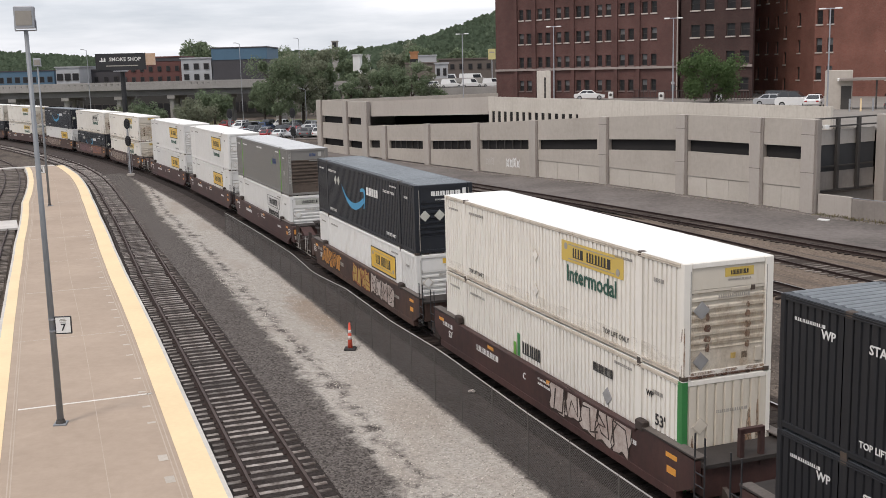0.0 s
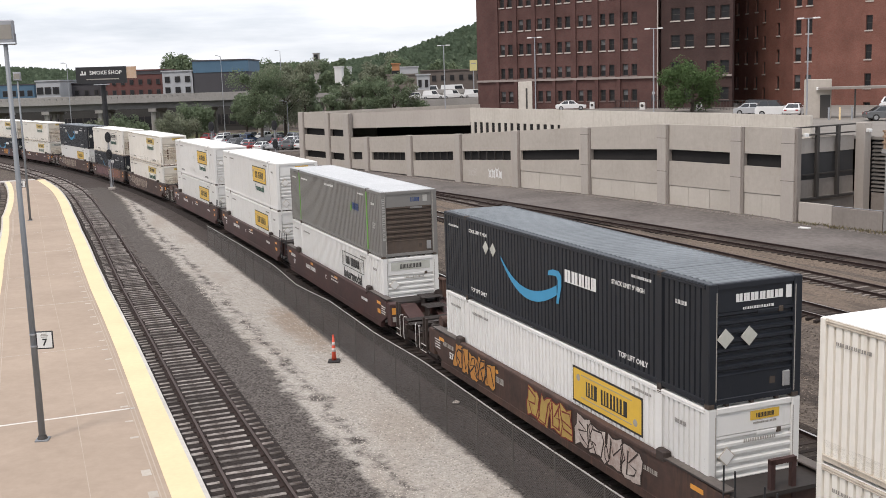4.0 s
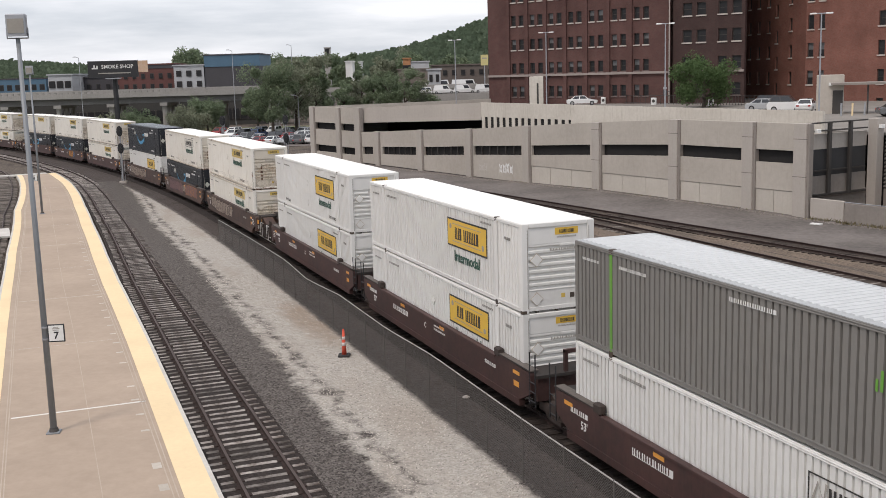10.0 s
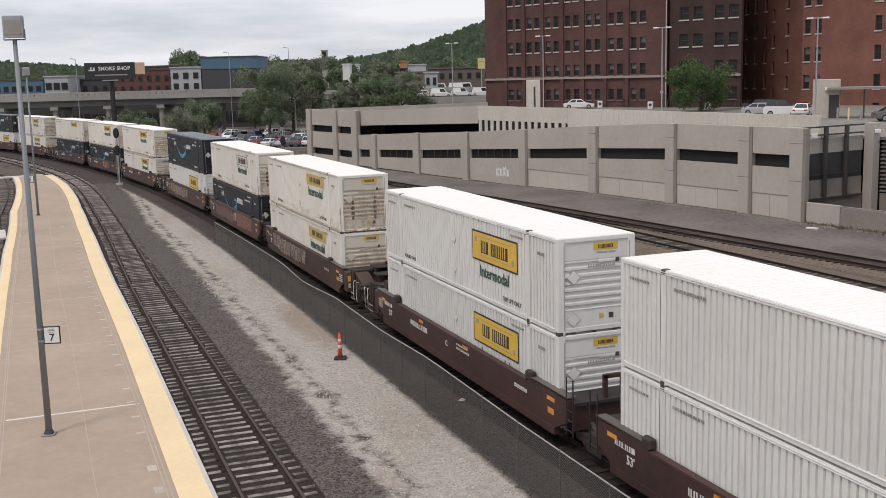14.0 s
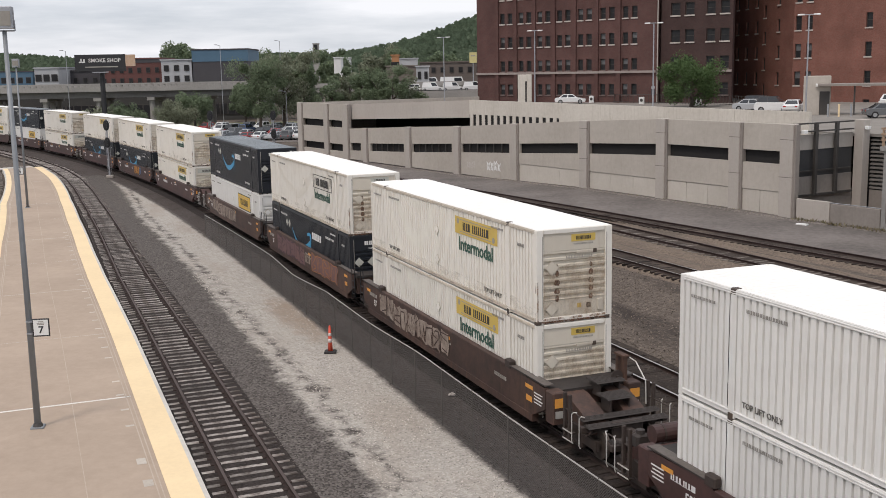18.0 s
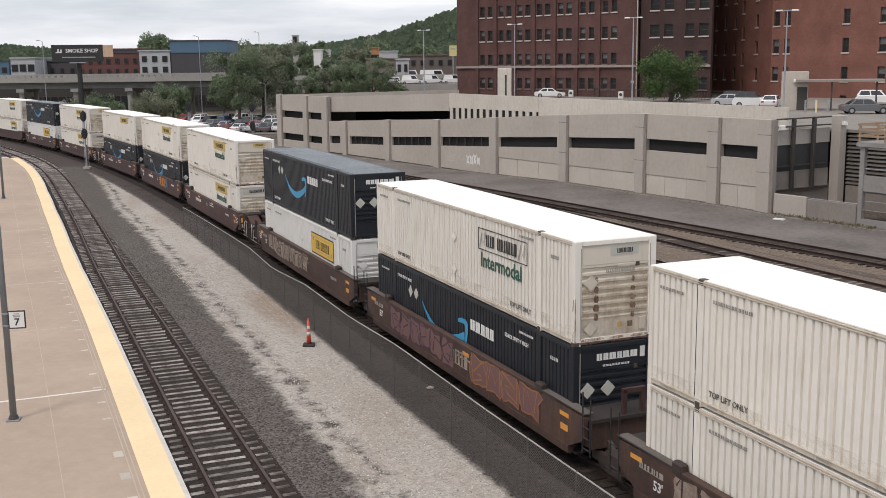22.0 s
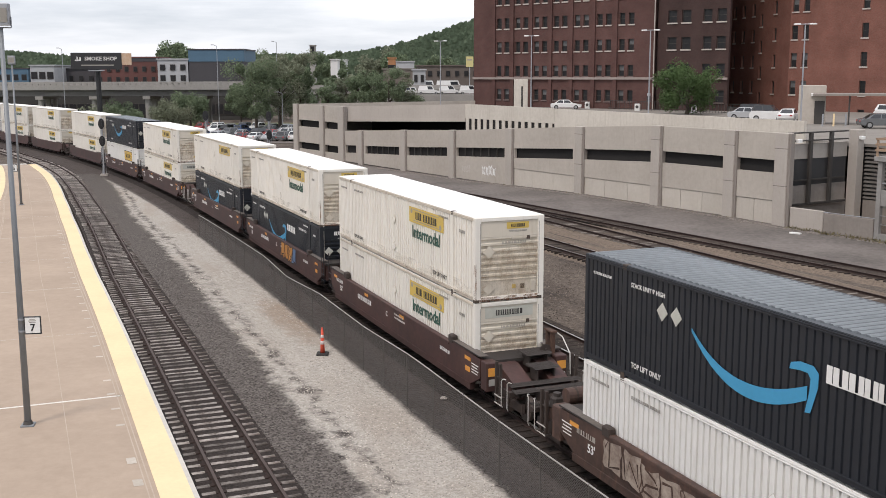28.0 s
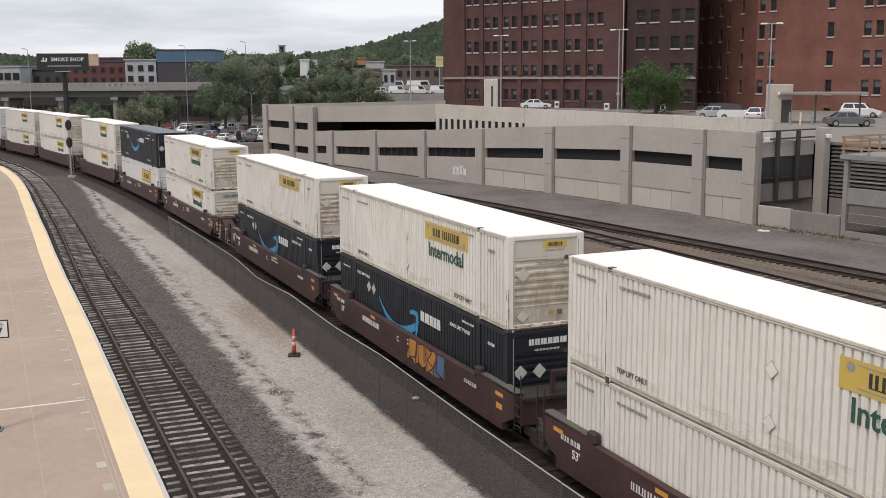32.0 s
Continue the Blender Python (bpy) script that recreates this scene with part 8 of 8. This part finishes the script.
def car_paint(name, c):
    if name not in CARPAINT:
        CARPAINT[name] = mat(name + "_car_paint", c, 0.25, 0.1, tuple(v * 0.85 for v in c), 0.8, 4, 0.5, spec=0.6)
    return CARPAINT[name]


COLORS = {"white": (0.75, 0.75, 0.74), "silver": (0.42, 0.43, 0.44), "black": (0.02, 0.02, 0.022), "grey": (0.13, 0.135, 0.14), "red": (0.33, 0.03, 0.03), "blue": (0.06, 0.1, 0.2)}


def car(p, z, ang, colour, style="sedan"):
    words = {"sedan": "sedan", "suv": "sport utility vehicle", "jeep": "open-topped off-road vehicle", "van": "van", "truck": "box truck"}[style]
    root = thing("parked_car", Matrix.Translation((p[0], p[1], z)) @ Matrix.Rotation(radians(ang), 4, "Z"), "parked %s %s with dark windows" % (colour, words), "car", "parked cars")
    L, W = {"sedan": (4.6, 1.8), "suv": (4.6, 1.9), "jeep": (4.2, 1.85), "van": (5.4, 2.0), "truck": (7.6, 2.4)}[style]
    pm = car_paint(colour, COLORS[colour])
    hb = {"sedan": 0.92, "suv": 1.05, "jeep": 1.15, "van": 1.1, "truck": 1.5}[style]
    ht = {"sedan": 1.42, "suv": 1.68, "jeep": 1.8, "van": 2.1, "truck": 3.3}[style]
    x0, x1 = -L / 2, L / 2
    prof = [(x0, 0.45), (x0 + 0.1, 0.3), (x1 - 0.1, 0.3), (x1, 0.5), (x1 - 0.05, 0.72), (x1 - 1.2, hb), (x0 + 0.25, hb), (x0, 0.8)]
    ring = lambda y, s: [(x * s, y, 0.3 + (q - 0.3) * (1 if s == 1 else 0.96)) for x, q in prof]
    part("body", MB().loft([ring(W / 2, 0.97), ring(W / 2 - 0.1, 1), ring(-W / 2 + 0.1, 1), ring(-W / 2, 0.97)], True, True), pm, root)
    back = {"sedan": 0.55, "suv": 0.12, "jeep": 0.2, "van": 0.1, "truck": 0.06}[style]
    cab = [(x0 + back, hb), (x1 - 1.25, hb), (x1 - 1.95, ht), (x0 + back + (0.75 if style == "sedan" else 0.35), ht)]
    yb, yt = W / 2 - 0.1, W / 2 - 0.3
    cabin = part("cabin", MB().loft([[(x, yt if q > hb else yb, q) for x, q in cab], [(x, -yt if q > hb else -yb, q) for x, q in cab]], True, True), M_BLACK if style == "jeep" else pm, root)
    (ax, _), (bx, _), (cx, _), (dx, _) = cab
    at = lambda u, v: ((ax + (bx - ax) * u) * (1 - v) + (dx + (cx - dx) * u) * v, hb + (ht - hb) * v)
    for sgn in (-1, 1):
        for u0, u1 in (((0.08, 0.46), (0.51, 0.93)) if style not in ("van", "truck") else ((0.62, 0.95),)):
            quad = [at(u, v) + (v,) for u, v in ((u0, 0.1), (u1, 0.1), (u1, 0.86), (u0, 0.86))]
            part("side_window", MB().poly([(x, sgn * (yb + (yt - yb) * v + 0.012), q) for x, q, v in quad], sgn > 0), M_CARGLASS, cabin)
    for u, o in ((0.0, -0.014), (1.0, 0.014)):
        quad = [at(u, v) + (v,) for v in (0.1, 0.88)]
        part("windscreen" if u else "rear_window", MB().poly([(quad[0][0] + o, -yb + 0.12, quad[0][1]), (quad[0][0] + o, yb - 0.12, quad[0][1]), (quad[1][0] + o, yt - 0.08, quad[1][1]), (quad[1][0] + o, -yt + 0.08, quad[1][1])], u == 0), M_CARGLASS, cabin)
    for sx in (x0 + 0.85, x1 - 0.85):
        for sy in (-W / 2 + 0.1, W / 2 - 0.1):
            wh = part("wheel", MB().tube((sx, sy - 0.11, 0.33), (sx, sy + 0.11, 0.33), 0.33, 16), M_TYRE, root)
            part("rim", MB().tube((sx, sy - 0.12, 0.33), (sx, sy + 0.12, 0.33), 0.2, 10), M_RIM, wh)
    for sy in (-W / 2 + 0.3, W / 2 - 0.3):
        part("headlight", MB().box(x1 - 0.1, x1 - 0.005, sy - 0.16, sy + 0.16, 0.58, 0.7), M_CLAMP, root)
        part("taillight", MB().box(x0 - 0.01, x0 + 0.06, sy - 0.14, sy + 0.14, 0.66, 0.82), M_TAIL, root)
    return root


def lot():
    tagged(part("parking_lot", MB().hexa([(-60, 176, -0.3), (-14, 176, -0.3), (-14, 224, -0.3), (-60, 224, -0.3), (-60, 176, -0.2), (-14, 176, -0.2), (-14, 224, -0.2), (-60, 224, -0.2)]), M_ASPHALT),
           "grey asphalt parking lot beyond the tracks", "parking lot", kind="structure")
    tagged(part("lawn", MB().poly([(-66, 224.5, -0.18), (-14, 224.5, -0.18), (-14, 232, 0.6), (-66, 232, 0.6)]), M_GRASS), "green grass bank beyond the parking lot", "lawn", kind="structure")
    tagged(part("lawn", MB().poly([(-110, 200, -0.2), (-60.2, 200, -0.2), (-60.2, 229, -0.1), (-110, 229, -0.1)]), M_GRASS), "green grass below the viaduct", "lawn", kind="structure")
    rr = random.Random(5)
    cols = ["grey", "silver", "black", "red", "white", "silver", "grey", "white", "black", "blue"]
    k = 0
    for Y, n in ((182, 9), (192, 9), (205, 8), (214, 7)):
        for j in range(n):
            if rr.random() < 0.15:
                continue
            a = -0.205 + 0.013 * j + rr.uniform(-0.001, 0.001)
            car((a * Y, Y + rr.uniform(-0.5, 0.5)), -0.2, 90 + rr.choice((0, 180)) + rr.uniform(-3, 3) - 20, cols[k % 10], rr.choice(("sedan", "suv", "sedan")))
            k += 1


lot()


def roof_things():
    z = 5.64
    at = lambda a, Y: (a * Y, Y)
    car(at(0.136, 160), z, -8, "white", "sedan")
    car(at(0.309, 122), z, -38, "silver", "sedan")
    car(at(0.3175, 126), z, -36, "black", "suv")
    car(at(0.3285, 118), z, -32, "white", "jeep")
    car(at(0.3465, 117), z, 62, "white", "sedan")
    car(at(0.4365, 102), z, -8, "grey", "sedan")
    car(at(0.4479, 122), z, -32, "white", "suv")
    car(gpt(57.5, 4.5), 2.75, 121, "white", "sedan")
    root = thing("roof_fence", Matrix.Identity(4), "steel picket railing along the upper lot's edge", "railing", kind="structure")
    p, q = Vector((26.0, 166.5, z)), Vector((42.0, 138.0, z))
    L = (q - p).length
    d = (q - p) / L
    for zz in (0.15, 1.25):
        part("rail", MB().tube(p + Vector((0, 0, zz)), q + Vector((0, 0, zz)), 0.035, 6), M_FRAME_DARK, root)
    n = int(L / 0.55)
    me = MB().box(-0.03, 0.03, -0.02, 0.02, 0, 1.3).mesh("picket")
    me.materials.append(M_FRAME_DARK)
    for k in range(n):
        o = new("picket", me)
        o.parent = root
        o.matrix_basis = Matrix.Translation(p + d * (k * 0.55))
    for a, Y in ((0.1561, 164), (0.2031, 153), (0.2566, 144)):
        b = thing("vent_box", Matrix.Translation((a * Y, Y, z)) @ Matrix.Rotation(radians(-20), 4, "Z"), "small white louvred vent box by the railing", "vent box", "lot vents")
        part("case", MB().rbox(-0.36, 0.36, -0.36, 0.36, 0, 1.0, 0.04), M_WHITE_B, b)
        part("grille", MB().tube((0, -0.36, 0.55), (0, -0.4, 0.55), 0.22, 14), M_FRAME_DARK, b)
    eq = thing("pole_equipment", Matrix.Translation((0.2135 * 150, 150, z)), "small pole-mounted equipment box by the railing", "equipment")
    part("post", MB().tube((0, 0, 0), (0, 0, 2.3), 0.05, 8), M_GALV, eq)
    part("box", MB().rbox(-0.25, 0.25, -0.18, 0.18, 1.4, 2.1, 0.03), M_CHAR_B, eq)
    part("cap", MB().rbox(-0.2, 0.2, -0.2, 0.2, 2.2, 2.55, 0.04), M_PALE_B, eq)
    part("arm", MB().tube((0.2, 0, 1.8), (0.6, 0, 1.9), 0.04, 6), M_CHAR_B, eq)
    st = thing("stair_tower", Matrix.Translation((0.0935 * 148, 148, z)) @ Matrix.Rotation(radians(-6), 4, "Z"), "small pale concrete stair tower on the upper lot", "stair tower")
    part("shaft", MB().rbox(-0.95, 0.95, -0.9, 0.9, 0, 4.5, 0.05), M_CONC_PALE, st)
    # thin dark slab on the wall stands for the opening's shade
    part("opening", MB().box(0.05, 0.3, -0.92, -0.88, 0.3, 3.6), M_FRAME_DARK, st)
    st = thing("elevator_tower", Matrix.Translation((0.3685 * 112, 112, z)) @ Matrix.Rotation(radians(-20), 4, "Z"), "pale concrete elevator tower with a flat canopy", "elevator tower")
    part("shaft", MB().rbox(-1.4, 1.3, -1.1, 1.3, 0, 4.0, 0.05), M_CONC, st)
    # dark slab laid on the shaft as the doorway's shaded inside
    part("doorway", MB().box(0.2, 1.2, -1.14, -1.08, 0, 2.4), M_FRAME_DARK, st)
    part("wall_lamp", MB().rbox(-0.2, 0.2, -1.35, -1.1, 2.9, 3.2, 0.04), M_WHITE, st)
    part("canopy", MB().rbox(0.0, 8.6, -2.4, 1.0, 2.95, 3.2, 0.04), M_CONC_RET, st)
    for x in (3.5, 7.8):
        part("canopy_post", MB().box(x, x + 0.16, -1.9, -1.74, 0, 2.95), M_FRAME_DARK, st)
    for k, a in enumerate((0.3790, 0.3895, 0.4010)):
        bo = thing("bollard", Matrix.Translation((a * 106, 106, z)), ("yellow" if k == 1 else "grey") + " steel bollard by the elevator tower", "bollard", "lot bollards")
        part("post", MB().tube((0, 0, 0), (0, 0, 1.25), 0.09, 10), M_YELLOW if k == 1 else M_GALV, bo)


roof_things()


def signal(p, z, h, label, heads):
    root = thing("railway_signal", Matrix.Translation((p[0], p[1], z)) @ Matrix.Rotation(radians(8), 4, "Z"), label, "railway signal", "signals")
    part("mast", MB().tube((0, 0.25, 0), (0, 0.25, h), 0.09, 10), M_GALV, root)
    part("foot", MB().rbox(-0.4, 0.4, -0.1, 0.6, 0, 0.25, 0.03), M_CONC_COL, root)
    for zz in heads:
        hd = part("head", MB().loft([[(0.33 * math.cos(a), y, zz + 0.58 * math.sin(a)) for a in np.linspace(0, 2 * math.pi, 20, endpoint=False)] for y in (0.1, 0.0)], True, True), M_BLACK, root)
        for dz in (-0.3, 0, 0.3):
            part("visor", MB().tube((0, 0.0, zz + dz), (0, -0.25, zz + dz), 0.11, 10), M_BLACK, hd)
    part("ladder", MB().pipe([(-0.2, 0.5, 0), (-0.2, 0.5, h)], 0.025, 5).pipe([(0.2, 0.5, 0), (0.2, 0.5, h)], 0.025, 5), M_GALV, root)


signal((-35.3, 118.6), -0.2, 6.4, "black railway signal with two oval heads on a steel mast", (5.8, 3.9))
signal((-17.75, 125.0), -0.2, 6.8, "black railway signal with two oval heads beyond the train", (6.3, 4.15))
signal((-25.1, 125.0), -0.2, 6.9, "black railway signal with one oval head beyond the train", (6.4,))


def street_lamp(p, h, label):
    root = thing("street_lamp", Matrix.Translation((p[0], p[1], 0)), label, "street lamp", "street lamps")
    part("pole", MB().tube((0, 0, -0.3), (0, 0, h), 0.1, 8, 0.06), M_GALV, root)
    part("arm", MB().tube((0, 0, h), (-0.7, 0, h + 0.2), 0.05, 6), M_GALV, root)
    part("lamp_head", MB().rbox(-1.2, -0.6, -0.16, 0.16, h + 0.14, h + 0.3, 0.03), M_GALV, root)


for a, Y, h in ((-0.3300, 228, 16.3), (-0.1880, 229, 16.9), (-0.1330, 262, 18.6), (-0.1290, 205, 7.4)):
    street_lamp((a * Y, Y), h, "tall grey street lamp")


def terrace():
    """A raised lot in the middle distance, with vans and trailers."""
    root = thing("terrace", Matrix.Identity(4), "grey retaining wall with a raised lot behind it", "retaining wall", kind="structure")
    part("wall", MB().box(-14, 16, 258, 259, -0.3, 6.1), M_VIA, root)
    part("lot", MB().box(-14, 16, 259, 296, 5.4, 6.0), M_ASPHALT, root)
    rr = random.Random(11)
    x = -3.2
    while x < 13.0:
        car((x, 262 + rr.uniform(-0.5, 0.5)), 6.0, rr.choice((0, 180)), "white", rr.choice(("van", "suv", "van")))
        x += rr.uniform(4.6, 5.6)
    x = -5.0
    while x < 12.0:
        car((x, 268 + rr.uniform(-0.5, 0.5)), 6.0, rr.choice((0, 180)), "white", rr.choice(("truck", "truck", "van")))
        x += rr.uniform(6.0, 8.2)
    sg = thing("yellow_sign", Matrix.Translation((12.2, 268, 0)), "pale yellow shop sign on a post", "sign")
    part("post", MB().tube((0, 0, 6), (0, 0, 12.6), 0.12, 8), M_GALV, sg)
    part("board", MB().box(-0.9, 0.9, -0.2, 0.1, 12.6, 15.2), M_PALEYEL, sg)
    part("text_bar", MB().box(-0.6, 0.6, -0.21, -0.2, 14.2, 14.5), M_C_GREYINK, sg)


M_PALEYEL = mat("pale_yellow_board", (0.62, 0.55, 0.25), 0.6, 0, (0.5, 0.45, 0.22), 0.5, 3, 0.6)
terrace()


# ------------------------------------------------------------ small things on the ground
def rock(p, z, s, label, seed):
    rr = random.Random(seed)
    rings = []
    for f, k in ((0.0, 0.85), (0.35, 1.0), (0.75, 0.7), (1.0, 0.25)):
        rings.append([(s * k * (0.8 + 0.4 * rr.random()) * math.cos(a), 0.75 * s * k * (0.8 + 0.4 * rr.random()) * math.sin(a), s * 0.75 * f) for a in np.linspace(0, 2 * math.pi, 9, endpoint=False)])
    ob = part("rock", MB().loft(rings, True, True), M_SILL)
    ob.matrix_basis = Matrix.Translation((p[0], p[1], z))
    tagged(ob, label, "rock")


ROCK_AT = on_line(32.8, -0.87)
rock((ROCK_AT.x, ROCK_AT.y), -0.15, 0.13, "pale broken rock lying behind the chain link fence", 3)


def weeds():
    """Dry and green weeds along the foot of the yard wall."""
    rr = random.Random(8)
    mb = MB()
    for _ in range(520):
        x, y = 9.0 - 8.4 * rr.random() ** 1.6, rr.uniform(-0.9, -0.02)
        if rr.random() < 0.25:
            x = rr.uniform(-40, 0)
            y = rr.uniform(-0.5, -0.25)
        p = GM @ Vector((x, y, FOOT(-x) - 0.05))
        h = rr.uniform(0.05, 0.24) * (1.0 if x > 0 else 0.5)
        a = rr.uniform(0, 6.28)
        u = Vector((math.cos(a), math.sin(a), 0)) * 0.022
        tip = p + Vector((rr.uniform(-0.15, 0.15), rr.uniform(-0.15, 0.15), h))
        mb.poly([p - u, p + u, (p + tip) / 2 + u * 1.3, tip, (p + tip) / 2 - u * 1.3])
    tagged(part("weeds", mb, M_WEED), "sparse dry green weeds along the wall's foot", "weeds", kind="stuff")


M_WEED = mat("dry_green_weeds", (0.12, 0.12, 0.06), 0.9, 0, (0.2, 0.16, 0.1), 0.8, 4, 1.0, 0, 1, 0.4, island=True, spec=0.1)
weeds()


def debris():
    pl = thing("debris_board", GM @ Matrix.Translation((2.6, -1.9, -0.05)) @ Matrix.Rotation(radians(12), 4, "Z"), "flat white board lying on the service road", "debris")
    part("board", MB().rbox(-0.4, 0.4, -0.17, 0.17, -0.04, 0.06, 0.015), M_WHITE, pl)
    rr = random.Random(31)
    mb = MB()
    for _ in range(1500):
        x = rr.uniform(-60, 12)
        y = -0.55 - abs(rr.gauss(0, 0.25))
        s = rr.uniform(0.02, 0.075)
        p = GM @ Vector((x, y, FOOT(-x) - 0.05))
        mb.hexa([p + Vector(c) for c in ((-s, -s, -s * 0.4), (s, -s * 0.7, -s * 0.4), (s * 0.8, s, -s * 0.4), (-s, s * 0.6, -s * 0.4),
                                         (-s * 0.5, -s * 0.6, s * 0.6), (s * 0.6, -s * 0.4, s * 0.5), (s * 0.4, s * 0.6, s * 0.6), (-s * 0.6, s * 0.3, s * 0.4))])
    tagged(part("rubble", mb, M_CONC_RET), "pale crumbled concrete rubble along the garage wall", "rubble", kind="stuff")


debris()


def travelled(t):
    """Metres the train has run since the start."""
    return 5.3 * t + 0.01275 * t * t


def motions():
    times = [float(t) for t in range(0, 33)]
    for k in range(len(TRAIN)):
        rows = []
        for t in times:
            q = LEAD[k] - travelled(t)
            p = on_line(q, 1.295)
            rows.append((t, p, heading(q)))
        walk(CARS[k], [(t, pose(p.x, p.y, 0, 0, 0, h)) for t, p, h in rows])
        for ob, z in zip(STACKS[k], (0.37, 0.37 + 2.91)):
            walk(ob, [(t, pose(p.x, p.y, z, 0, 0, h)) for t, p, h in rows])


motions()
